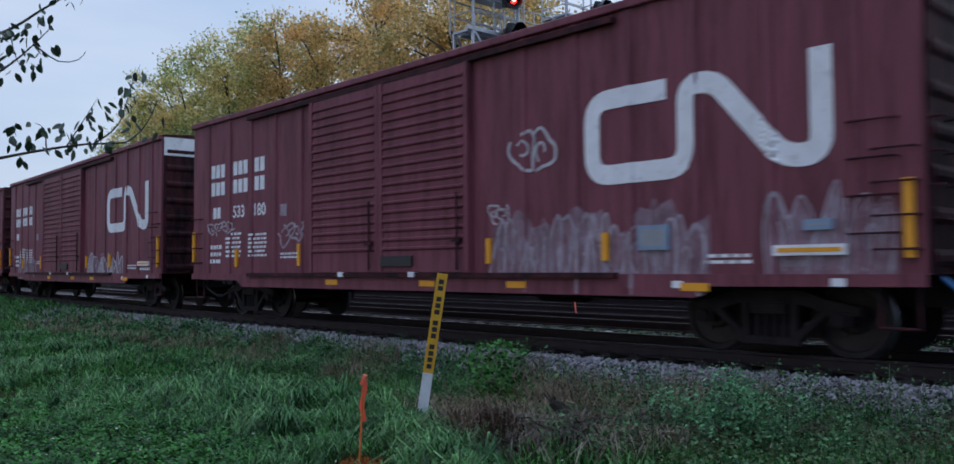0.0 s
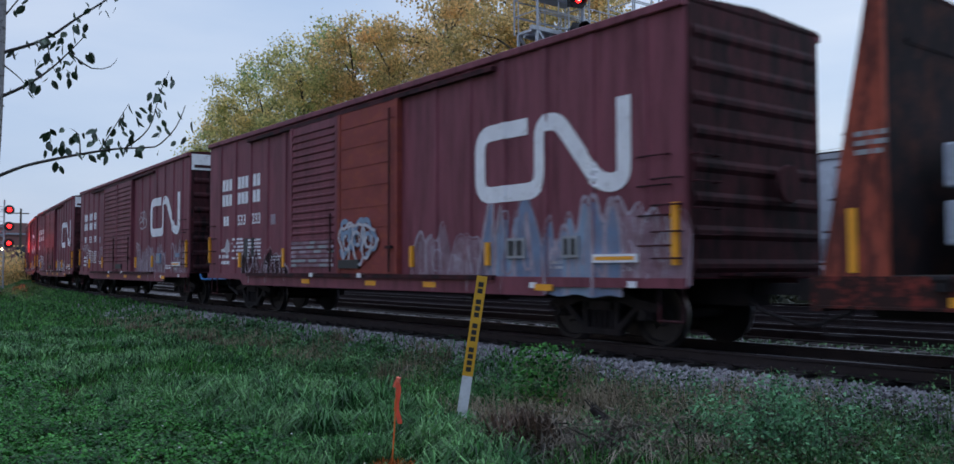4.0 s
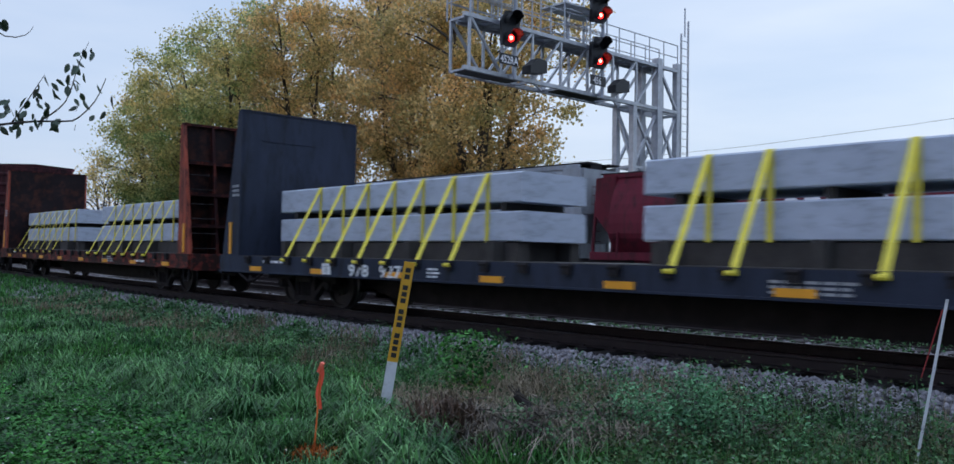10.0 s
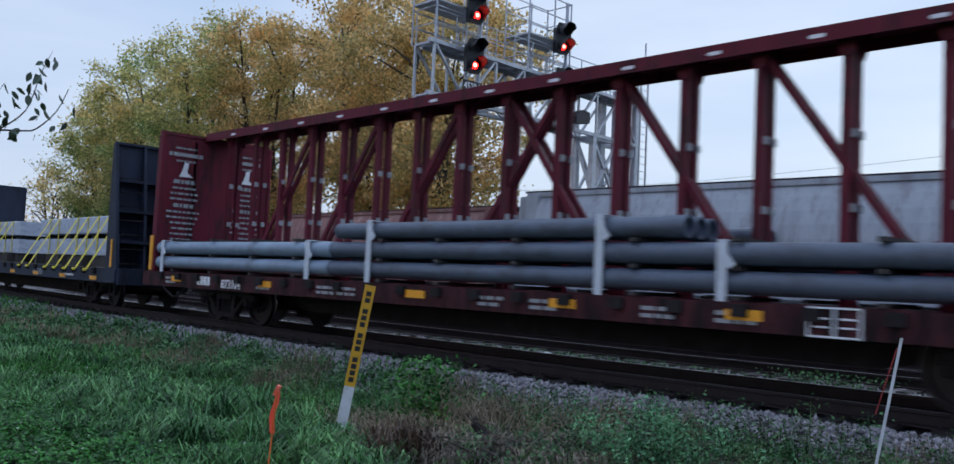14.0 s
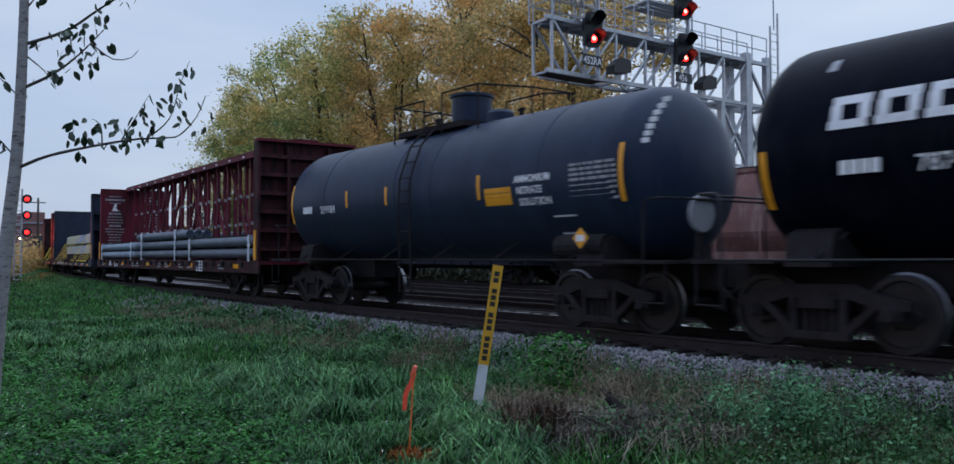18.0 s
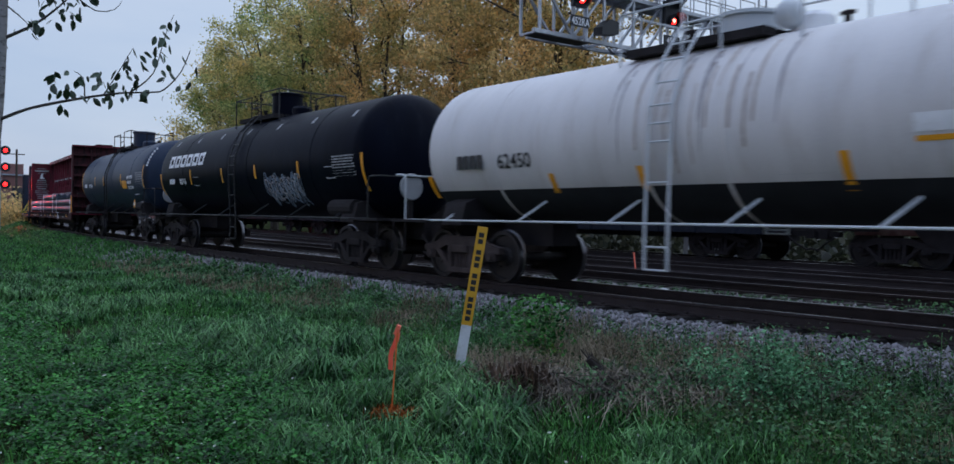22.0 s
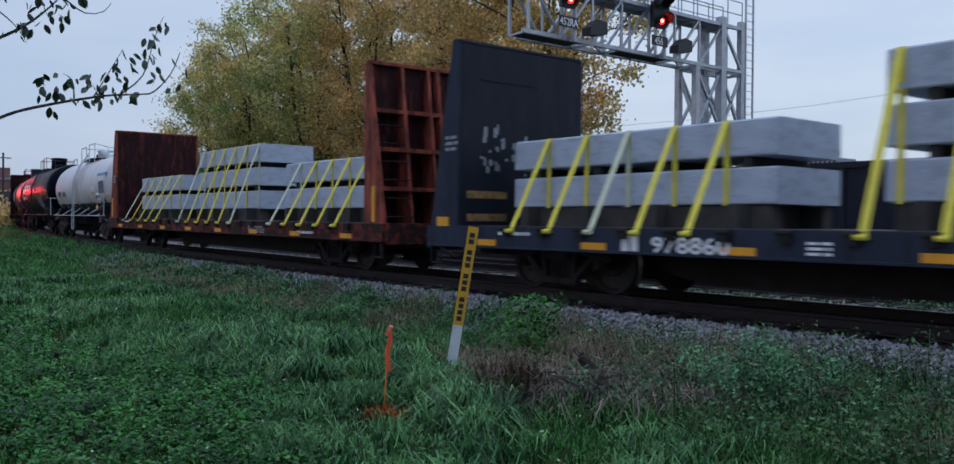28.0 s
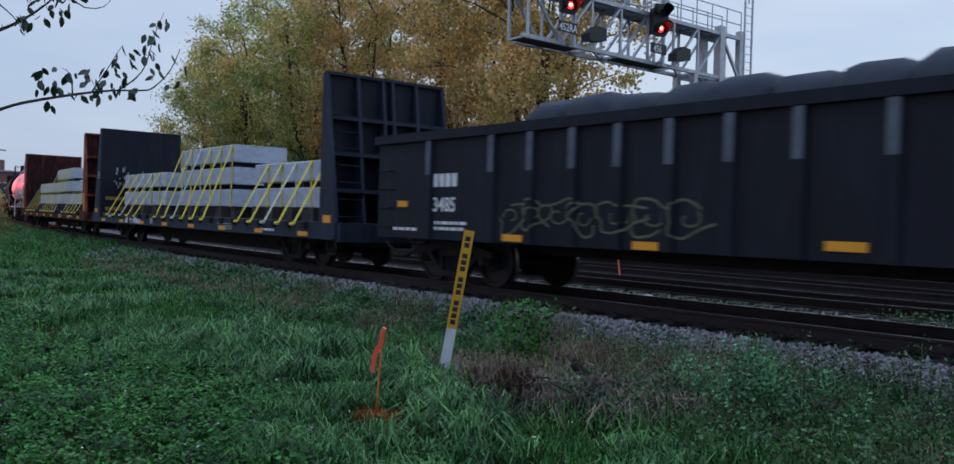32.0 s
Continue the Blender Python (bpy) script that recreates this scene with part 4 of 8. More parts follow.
            piece(car, rng, 6.85, 8.1, 0.95, 2.1, 3, [M["graf_mauve"]], M["graf_pale"], boxcar_side, 0.05)
        elif graffiti == "blue":
            piece(car, rng, 2.15, 4.3, 0.72, 1.95, 4, [M["graf_mauve"]], M["graf_pale"], boxcar_side, 0.055)
            piece(car, rng, 4.15, 7.3, 0.72, 2.3, 6, [M["graf_blue"], M["graf_cyan"], M["graf_blue"]], M["graf_pale"], boxcar_side, 0.06)
            piece(car, rng, 7.15, 8.4, 0.88, 2.2, 2, [M["graf_mauve"]], M["graf_pale"], boxcar_side, 0.06)
            piece(car, rng, -6.0, -3.4, 0.75, 1.75, 5, [M["boxcar_dark"]], M["graf_pale"], boxcar_side, 0.045)
            for k in range(6):
                x = -2.85
                while x < -0.9:
                    wd = rng.uniform(0.12, 0.4)
                    bm = bmesh.new()
                    box(bm, x, min(x + wd, -0.8), -1.692, -1.684, 1.16 + 0.1 * k, 1.225 + 0.1 * k)
                    part("overpaint", bm, rng.choice([M["graf_pale"], M["graf_mauve"], M["grey_text"], M["graf_mauve"]]), car, "patchy grey overpaint on the louvres")
                    x += wd + 0.01
            scrawl(car, rng, -0.45, 0.9, 1.3, 2.15, 3, 0.11, M["graf_cyan"], lambda x, z: -1.685, lift=0.004)
            scrawl(car, rng, -0.45, 0.9, 1.3, 2.15, 3, 0.06, M["graf_line"], lambda x, z: -1.689)
            bm = bmesh.new()
            patch(bm, [(-7.35, 1.66), (-7.12, 1.94), (-6.95, 1.78)], [(-7.35, 1.62), (-7.2, 1.46), (-6.95, 1.7)], boxcar_side, 0.012)
            part("sprayed_patch", bm, M["graf_line"], car, "tilted white diamond patch")
            bm = bmesh.new()
            box(bm, -5.95, -5.35, -1.574, -1.55, 1.42, 1.9)
            part("dark_patch", bm, M["black_paint"], car, "black painted-over square")
            for q0, q1 in ((4.9, 5.35), (6.2, 6.55)):
                bm = bmesh.new()
                box(bm, q0, q1, -1.60, -1.55, 1.28, 1.6)
                fr = part("data_plate", bm, M["grey_text"], car, "grey data plate over the graffiti")
                bm = bmesh.new()
                box(bm, q0 + 0.05, (q0 + q1) / 2 - 0.03, -1.604, -1.6, 1.32, 1.56)
                box(bm, (q0 + q1) / 2 + 0.03, q1 - 0.05, -1.604, -1.6, 1.32, 1.56)
                part("plate_field", bm, M["black_paint"], fr)
        else:
            piece(car, rng, -7.0, -4.3, 0.75, 1.7, 5, [M["graf_mauve"]], M["graf_pale"], boxcar_side)
            piece(car, rng, 2.2, 5.4, 0.75, 1.75, 6, [M["graf_pale"], M["graf_mauve"]], M["graf_line"], boxcar_side)
    if graffiti == "pale":
        rf = random.Random(17)
        for x0, x1, zt in ((2.15, 6.0, 1.75),):
            xs = [x0 + (x1 - x0) * q / 48 for q in range(49)]
            tops = [(x, zt + 0.16 * math.sin(x * 5.1) + 0.1 * math.sin(x * 11.7 + 1) + rf.uniform(-0.05, 0.05)) for x in xs]
            bm = bmesh.new()
            patch(bm, tops, [(x, 0.93 + rf.uniform(-0.05, 0.03)) for x in xs], boxcar_side, 0.002, 4)
            part("sprayed_field", bm, M["graf_mauve"], car, "faded mauve spray paint low on the side")
    return car, centre


rng = random.Random(5)
for centre, kw, lab in ((-67.5, dict(white_end=False), "dark red boxcar with a white ribbon emblem and graffiti"),
                        (-48.7, dict(white_end=False), "dark red boxcar with a white ribbon emblem and graffiti"),
                        (-29.95, dict(white_end=True), "dark red boxcar with green-white graffiti and pale end panel"),
                        (-10.98, dict(white_end=True, graffiti="pale", number=("533", "180")), "dark red boxcar with twin ribbed doors and faded graffiti"),
                        (7.8, dict(plug=True, graffiti="blue", number=("533", "233")), "dark red boxcar with one brown door and blue graffiti")):
    car, c = boxcar(centre, rng, **kw)
    tagged(car, lab)
    CARS.append((car, c, 6.5))
bm = bmesh.new()
pipe(bm, [(8.52, -1.2, 0.95), (8.7, -1.2, 0.8), (10.0, -0.9, 0.82)], 0.03)
part("blue_hose", bm, M["tape_blue"], CARS[3][0], "blue hose across the coupling")

# ---- bulkhead flatcars with concrete slabs ----
def slab_mesh(length):
    bm = bmesh.new()
    prism(bm, [(-0.76, 0.0), (0.76, 0.0), (0.775, 0.02), (0.766, 0.46), (0.74, 0.485), (-0.74, 0.485), (-0.766, 0.46), (-0.775, 0.02)], 0, -length / 2, length / 2)
    return mesh_of("concrete_slab", bm, M["concrete"])


SLABS = {}


def slab(length, car_centre, x, z, label, group):
    if length not in SLABS:
        SLABS[length] = slab_mesh(length)
    ob = new("concrete_slab", SLABS[length])
    tagged(ob, label, "concrete slab", group)
    LOADS.append((ob, car_centre, 7.1, Matrix.Translation((x, 0, z))))
    return ob


def flatcar(centre, label, paint, bulk_in, bulk_side, bulk_rib, stacks, strap_sets, half=9.95, number=None, emblem=False, patches=False, squares=False):
    car = thing("bulkhead_flatcar", label, "flatcar", "flatcars of the train")
    deck = 1.02
    bm = bmesh.new()
    box(bm, -half, half, -1.5, 1.5, deck - 0.1, deck)
    part("deck", bm, M["timber"], car)
    for s in (-1, 1):
        bm = bmesh.new()
        box(bm, -half, half, s * 1.53 - 0.03, s * 1.53 + 0.03, 0.68, deck - 0.01)
        box(bm, -half, half, s * 1.5 - 0.1, s * 1.5 + 0.1, 0.66, 0.69)
        part("side_sill", bm, paint, car)
        for k in range(22):
            x = -8.6 + k * 0.82
            bm = bmesh.new()
            box(bm, x - 0.07, x + 0.07, s * 1.59 - 0.035, s * 1.59 + 0.035, 0.86, 1.0)
            rod(bm, (x - 0.09, s * 1.60, 0.98), (x + 0.09, s * 1.60, 0.98), 0.04, 8)
            part("winch", bm, M["under"], car)
    bm = bmesh.new()
    prism(bm, [(-half, 0.5), (-half, 0.95), (half, 0.95), (half, 0.5), (6.2, 0.5), (4.9, 0.22), (-4.9, 0.22), (-6.2, 0.5)], 1, -0.35, 0.35)
    part("centre_sill", bm, M["under"], car)
    for k in range(9):
        x = -8 + k * 2
        for s in (-1, 1):
            bm = bmesh.new()
            box(bm, x - 0.06, x + 0.06, min(s * 0.36, s * 1.49), max(s * 0.36, s * 1.49), 0.7, 0.915)
            part("cross_bearer", bm, M["under"], car)
    for m in (-1, 1):
        xi, xo, top = m * 9.17, m * 9.9, 4.2
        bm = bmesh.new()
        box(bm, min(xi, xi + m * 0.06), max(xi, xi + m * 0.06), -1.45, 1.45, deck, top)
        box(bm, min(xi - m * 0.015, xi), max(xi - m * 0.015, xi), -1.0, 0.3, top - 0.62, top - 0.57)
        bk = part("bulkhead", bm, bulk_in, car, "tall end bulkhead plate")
        for s in (-1, 1):
            bm = bmesh.new()
            prism(bm, [(xi, deck - 0.32), (xo + m * 0.04, deck - 0.32), (xo, deck + 0.1), (xi + m * 0.14, top), (xi, top)], 1, s * 1.48 - 0.04, s * 1.48 + 0.04)
            part("side_gusset", bm, bulk_side, bk)
        for y in (-0.75, -0.12, 0.12, 0.75):
            bm = bmesh.new()
            prism(bm, [(xi + m * 0.05, deck), (xo - m * 0.12, deck), (xi + m * 0.16, top - 0.02), (xi + m * 0.05, top - 0.02)], 1, y - 0.035, y + 0.035)
            part("stiffener", bm, bulk_rib, bk)
        for i in range(3):
            z = 1.7 + i * 0.78
            bm = bmesh.new()
            d = 0.62 * (top - z) / (top - deck) + 0.1
            box(bm, min(xi + m * 0.05, xi + m * d), max(xi + m * 0.05, xi + m * d), -1.45, 1.45, z - 0.04, z + 0.04)
            part("cross_rib", bm, bulk_rib, bk)
        bm = bmesh.new()
        box(bm, min(xi, xi + m * 0.16), max(xi, xi + m * 0.16), -1.5, 1.5, top - 0.02, top + 0.04)
        part("top_cap", bm, bulk_rib, bk)
        for k in range(7):
            z = 1.15 + k * 0.36
            bm = bmesh.new()
            d = 0.75 * (top - z) / (top - deck) + 0.16
            pipe(bm, [(xi + m * d * 0.6, -1.38, z), (xi + m * d, -1.38, z), (xi + m * d, -0.9, z), (xi + m * d * 0.6, -0.9, z)], 0.013)
            part("ladder_rung", bm, M["under"], bk)
        bm = bmesh.new()
        xg = m * 9.55
        if squares:
            box(bm, xg - 0.17, xg + 0.17, -1.54, -1.52, 1.0, 1.17)
        else:
            box(bm, xg - 0.05, xg + 0.05, -1.54, -1.52, 1.05, 1.75)
        part("reflector", bm, M["yellow"], bk, "yellow reflective strip")
        bm = bmesh.new()
        box(bm, min(m * half, m * (half + 0.12)), max(m * half, m * (half + 0.12)), -1.5, 1.5, 0.62, deck)
        part("end_sill", bm, paint, car)
        bm = bmesh.new()
        pipe(bm, [(m * 9.6, -1.52, 0.68), (m * 9.6, -1.52, 0.36), (m * 9.9, -1.52, 0.36), (m * 9.9, -1.52, 0.68)], 0.02)
        part("stirrup", bm, M["under"], car)
    for k in range(8):
        x = -8.3 + k * 2.4
        bm = bmesh.new()
        box(bm, x - 0.24, x + 0.24, -1.572, -1.56, 0.7, 0.8)
        part("reflector", bm, M["yellow"], car, "yellow reflective strip")
    deep = lambda x, z: -1.561
    r = random.Random(int(centre))
    if number:
        word_bars(car, -5.72 if " " in number else -5.36, 0.70, 0.21, (2,), -1.574)
        for k, digits in enumerate(number.split()):
            lettering(digits, -4.84 + 0.94 * k, -1.575, 0.70, 0.29, M["white"], car, 1.42, 0.006)
        small_print(car, r, -2.6, -2.3, 0.72, 0.9, 3, deep)
    small_print(car, r, -8.0, -7.2, 0.86, 0.95, 1, deep)
    small_print(car, r, 3.4, 4.4, 0.72, 0.9, 3, deep, M["grey_text"])
    small_print(car, r, 6.2, 7.0, 0.74, 0.84, 1, deep)
    small_print(car, r, -9.5, -9.15, 2.3, 2.6, 3, lambda x, z: -1.521, M["grey_text"])
    if patches:
        for z0 in (1.1, 1.5):
            bm = bmesh.new()
            box(bm, -9.168, -9.155, -1.3, -0.4, z0, z0 + 0.13)
            part("worn_stripe", bm, M["ochre"], car, "worn ochre stripe")
        for k in range(26):
            y, z = r.uniform(-1.0, 0.1), r.uniform(1.9, 2.7)
            bm = bmesh.new()
            box(bm, -9.168, -9.156, y - 0.015, y + r.uniform(0.01, 0.05), z, z + r.uniform(0.04, 0.22))
            part("scrape", bm, M["grey_text"], car, "pale scrape on the bulkhead")
    # the load: timbers, slabs in layers, webbing over them
    for (a, b, layers), straps in zip(stacks, strap_sets):
        mid, length = (a + b) / 2, round(b - a, 2)
        for lay in range(layers):
            z = deck + 0.32 + lay * 0.63
            slab(length, centre, mid, z, "grey precast concrete slab stacked on dunnage", "slabs on the flatcars")
            for k in range(4):
                x = a + 0.5 + (length - 1.0) * k / 3
                bm = bmesh.new()
                if lay:
                    box(bm, x - 0.06, x + 0.06, -0.7, 0.7, z - 0.15, z)
                else:
                    box(bm, x - 0.08, x + 0.08, -1.0, 1.0, deck, z)
                part("dunnage", bm, M["timber"], car)
            if not lay:
                for s in (-0.62, 0.62):
                    bm = bmesh.new()
                    box(bm, a + 0.1, b - 0.1, s - 0.12, s + 0.12, deck, z - 0.02)
                    part("dunnage", bm, M["timber"], car)
        zt = deck + 0.32 + (layers - 1) * 0.63 + 0.485
        for i, x in enumerate(straps):
            xt = x - 0.18 if centre < 30 else x
            mt = M["strap_pale"] if (i * 7 + int(centre)) % 5 == 2 and layers > 1 and centre > 100 else M["strap"]
            for s in (-1, 1):
                if s < 0:
                    bm = bmesh.new()
                    bar(bm, (x, s * 1.58, 0.96), (xt, s * 0.765, zt), 0.1, 0.008, up=(0, 1, 0.2))
                    part("strap", bm, mt, car, "yellow webbing strap")
                bm = bmesh.new()
                bar(bm, (xt + 0.02, s * 0.79, deck + 0.3), (xt + 0.02, s * 0.765, zt), 0.08, 0.006, up=(0, 1, 0))
                part("strap", bm, mt, car, "yellow webbing strap")
            bm = bmesh.new()
            bar(bm, (xt, -0.76, zt + 0.002), (xt, 0.76, zt + 0.002), 0.1, 0.008)
            part("strap", bm, mt, car, "yellow webbing strap")
            bm = bmesh.new()
            rod(bm, (x - 0.07, -1.62, 0.95), (x + 0.07, -1.62, 0.95), 0.035, 8)
            part("strap_buckle", bm, mt, car)
    add_couplers(car, half, 0.85)
    add_trucks(car, (-7.1, 7.1))
    CARS.append((car, centre, 7.1))


row = lambda a, n, d: [a + d * i for i in range(n)]
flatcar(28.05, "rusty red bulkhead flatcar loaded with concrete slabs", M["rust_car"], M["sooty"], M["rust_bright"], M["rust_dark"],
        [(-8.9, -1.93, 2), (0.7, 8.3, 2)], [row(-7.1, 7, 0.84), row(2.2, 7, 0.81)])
flatcar(49.55, "dark slate bulkhead flatcar loaded with concrete slabs", M["slate"], M["slate"], M["slate"], M["slate"],
        [(-8.66, -1.24, 2), (1.1, 8.35, 2)], [row(-7.09, 7, 0.84), [2.1, 2.95, 4.65, 5.5, 6.35, 7.15, 8.0]], number="978 927")
flatcar(137.2, "rust-blotched bulkhead flatcar with three slab stacks", M["rust_car"], M["rust_dark"], M["rust_bright"], M["rust_bright"],
        [(-8.45, -4.0, 2), (-2.4, 2.3, 3), (3.9, 8.05, 2)], [row(-7.76, 5, 0.88), row(-1.95, 6, 0.83), row(4.75, 5, 0.82)])
flatcar(158.5, "black bulkhead flatcar with three slab stacks", M["slate"], M["black_car"], M["slate"], M["slate"],
        [(-8.5, -3.48, 2), (-2.1, 2.5, 3), (3.9, 8.26, 2)], [row(-7.67, 5, 0.855), row(-1.95, 6, 0.84), row(4.78, 5, 0.82)], number="978860", patches=True, squares=True)

# ---- centre-beam car with pipes ----
def centrebeam(centre):
    car = thing("centrebeam_flatcar", "maroon centre-beam flatcar carrying grey pipes", "flatcar", "flatcars of the train")
    half, deck, top = 10.55, 1.02, 4.4
    bm = bmesh.new()
    box(bm, -half, 10.75, -1.48, 1.48, 0.93, deck)
    part("deck", bm, M["maroon"], car)
    for s in (-1, 1):
        bm = bmesh.new()
        box(bm, -half, 10.75, s * 1.5 - 0.03, s * 1.5 + 0.03, 0.7, deck)
        part("side_sill", bm, M["boxcar_dark"], car)
        for k in range(24):
            x = -9.6 + k * 0.83
            bm = bmesh.new()
            box(bm, x - 0.09, x + 0.09, s * 1.56 - 0.04, s * 1.56 + 0.04, 0.86, 1.0)
            part("winch", bm, M["under"], car)
    bm = bmesh.new()
    prism(bm, [(-half, 0.55), (-half, 0.95), (half, 0.95), (half, 0.55), (6.6, 0.55), (5.6, 0.35), (-5.6, 0.35), (-6.6, 0.55)], 1, -0.3, 0.3)
    part("centre_sill", bm, M["under"], car)
    for k in range(12):
        x = -9 + k * 1.64
        for s in (-1, 1):
            bm = bmesh.new()
            box(bm, x - 0.05, x + 0.05, min(s * 0.31, s * 1.45), max(s * 0.31, s * 1.45), 0.72, 0.925)
            part("cross_bearer", bm, M["under"], car)
    bm = bmesh.new()
    box(bm, -10.18, 10.25, -0.36, 0.36, top - 0.05, top)
    part("top_chord", bm, M["maroon"], car, bevel=0.008)
    for s in (-1, 1):
        bm = bmesh.new()
        box(bm, -10.18, 10.25, s * 0.36 - 0.015, s * 0.36 + 0.015, top - 0.2, top - 0.01)
        part("chord_lip", bm, M["maroon"], car)
    # no holes are cut: white ovals paint the bright sky seen through the slots
    for k in range(14):
        x = -8.9 + k * 1.37
        bm = bmesh.new()
        prism(bm, [(x - 0.11, top - 0.125), (x - 0.08, top - 0.1), (x + 0.08, top - 0.1), (x + 0.11, top - 0.125), (x + 0.08, top - 0.15), (x - 0.08, top - 0.15)], 1, -0.379, -0.374)
        part("chord_slot_sky", bm, M["white"], car, "white oval standing for sky seen through a chord slot")
    n = 18
    xs = [-9.4 + 1.115 * i for i in range(n)]
    for i, x in enumerate(xs):
        for s in (-1, 1):
            bm = bmesh.new()
            box(bm, x - 0.06, x + 0.06, s * 0.11 - 0.05, s * 0.11 + 0.05, deck, top - 0.05)
            part("post", bm, M["maroon"], car)
            for z in (2.2, 3.1):
                bm = bmesh.new()
                box(bm, x + 0.06, x + 0.1, s * 0.11 - 0.04, s * 0.11 + 0.04, z - 0.05, z + 0.05)
                part("bracket", bm, M["grey_text"], car)
    # each diagonal spans two bays, rising towards the middle and falling beyond it
    for lo_, hi_, y0 in ((1, 3, 0.08), (3, 5, 0.08), (5, 7, 0.08), (7, 9, 0.08), (10, 8, 0.12), (12, 10, 0.08), (14, 12, 0.08), (16, 14, 0.08)):
        for s in (-1, 1):
            bm = bmesh.new()
            bar(bm, (xs[lo_], s * y0, deck + 0.1), (xs[hi_], s * y0, top - 0.15), 0.06, 0.1)
            part("diagonal", bm, M["maroon"], car)
    for x in xs:
        for s in (-1, 1):
            bm = bmesh.new()
            prism(bm, [(x - 0.17, top - 0.05), (x + 0.17, top - 0.05), (x + 0.07, top - 0.36), (x - 0.07, top - 0.36)], 1, s * 0.175 - 0.01, s * 0.175 + 0.01)
            part("gusset", bm, M["maroon"], car)
    r = random.Random(8)
    for m in (-1, 1):
        xi, out_ = (-10.2, 10.36) if m < 0 else (10.22, 10.55)
        deep_ = out_ - abs(xi) - 0.06
        bm = bmesh.new()
        box(bm, min(xi, xi + m * 0.06), max(xi, xi + m * 0.06), -1.46, 1.46, deck, 4.25)
        end_paint = M["maroon"] if m < 0 else M["boxcar_dark"]
        bk = part("bulkhead", bm, end_paint, car)
        for s in (-1, 1):
            bm = bmesh.new()
            prism(bm, [(xi - m * 0.04, deck - 0.3), (m * out_, deck - 0.3), (m * out_, 1.6), (m * (out_ - 0.04), 4.2), (xi - m * 0.04, 4.25)], 1, s * 1.44 - 0.035, s * 1.44 + 0.035)
            part("side_gusset", bm, end_paint, bk)
        for y in (-0.6, 0.6):
            bm = bmesh.new()
            box(bm, min(xi, xi + m * deep_), max(xi, xi + m * deep_), y - 0.04, y + 0.04, deck, 4.15)
            part("stiffener", bm, end_paint, bk)
        for k in range(6):
            z = 1.35 + k * 0.5
            bm = bmesh.new()
            box(bm, min(xi + m * 0.02, xi + m * deep_), max(xi + m * 0.02, xi + m * deep_), -1.40, 1.40, z - 0.05, z + 0.05)
            part("cross_rib", bm, M["boxcar_dark"], bk)
        bm = bmesh.new()
        box(bm, min(xi - m * 0.02, xi + m * (deep_ + 0.02)), max(xi - m * 0.02, xi + m * (deep_ + 0.02)), -1.46, 1.4, 4.24, 4.31)
        part("top_cap", bm, M["maroon"], bk)
        bm = bmesh.new()
        box(bm, xi + m * 0.12 - 0.07, xi + m * 0.12 + 0.07, -1.5, -1.47, 1.05, 1.85)
        part("reflector", bm, M["yellow"], bk, "yellow reflective strip")
    # notices on the inner face of the leading bulkhead
    face = -10.2 + 0.022
    for y0 in (-1.3, 0.35):
        bm = bmesh.new()
        z = 3.98
        for k in range(17):
            w, hh = r.uniform(0.45, 0.85), (0.09 if k in (1, 5, 9, 15) else 0.045)
            if k in (3, 4):
                z -= 0.17
                continue
            y = y0 + 0.45 - w / 2
            x0 = y
            while x0 < y + w:
                q = min(r.uniform(0.05, 0.16), y + w - x0)
                box(bm, face, face + 0.004, x0, x0 + q, z - hh, z)
                x0 += q + 0.03
            z -= hh + 0.085
        tagged(part("notice_text", bm, M["grey_text"], car, "unreadable white notice lines"), kind="stuff")
        bm = bmesh.new()
        prism(bm, [(y0 + 0.42, 3.62), (y0 + 0.52, 3.62), (y0 + 0.5, 3.38), (y0 + 0.66, 3.28), (y0 + 0.3, 3.28), (y0 + 0.36, 3.4)], 0, face, face + 0.004)
        part("notice_figure", bm, M["white"], car, "white pictogram")
        ob = new("notice_word", letters("WARNING", 0.13, M["white"], "notice_word"))
        ob.parent, ob.matrix_basis = car, pose(face + 0.002, y0 + 0.12, 3.76, 0, 0, 90)
    deep = lambda x, z: -1.531
    for x in (-8.9, -5.3, -0.96, 1.97, 4.55, 8.97):
        bm = bmesh.new()
        box(bm, x - 0.22, x + 0.22, -1.545, -1.53, 0.82, 0.94)
        part("reflector", bm, M["yellow"], car, "yellow reflective strip")
    word_bars(car, -7.95, 0.78, 0.18, (4,), -1.532)
    lettering("873104", -6.95, -1.533, 0.75, 0.24, M["white"], car, 1.05, 0.005)
    for a in (-9.4, -5.6, -3.6, -3.0, 0.4, 1.4, 3.2, 4.2, 7.4):
        small_print(car, r, a, a + 0.5, 0.76, 0.94, 2, deep, M["grey_text"])
    bm = bmesh.new()
    for a, b, c, d in ((5.28, 5.84, 0.7, 0.72), (5.28, 5.84, 1.0, 1.02), (5.28, 5.3, 0.7, 1.02), (5.82, 5.84, 0.7, 1.02), (5.55, 5.57, 0.7, 1.02), (5.34, 5.5, 0.8, 0.82), (5.34, 5.5, 0.89, 0.91), (5.62, 5.78, 0.8, 0.82), (5.62, 5.78, 0.89, 0.91)):
        box(bm, a, b, -1.56, -1.53, c, d)
    part("routing_frame", bm, M["white"], car)
    add_couplers(car, half, 0.85)
    add_trucks(car, (-7.5, 7.5))
    CARS.append((car, centre, 7.5))
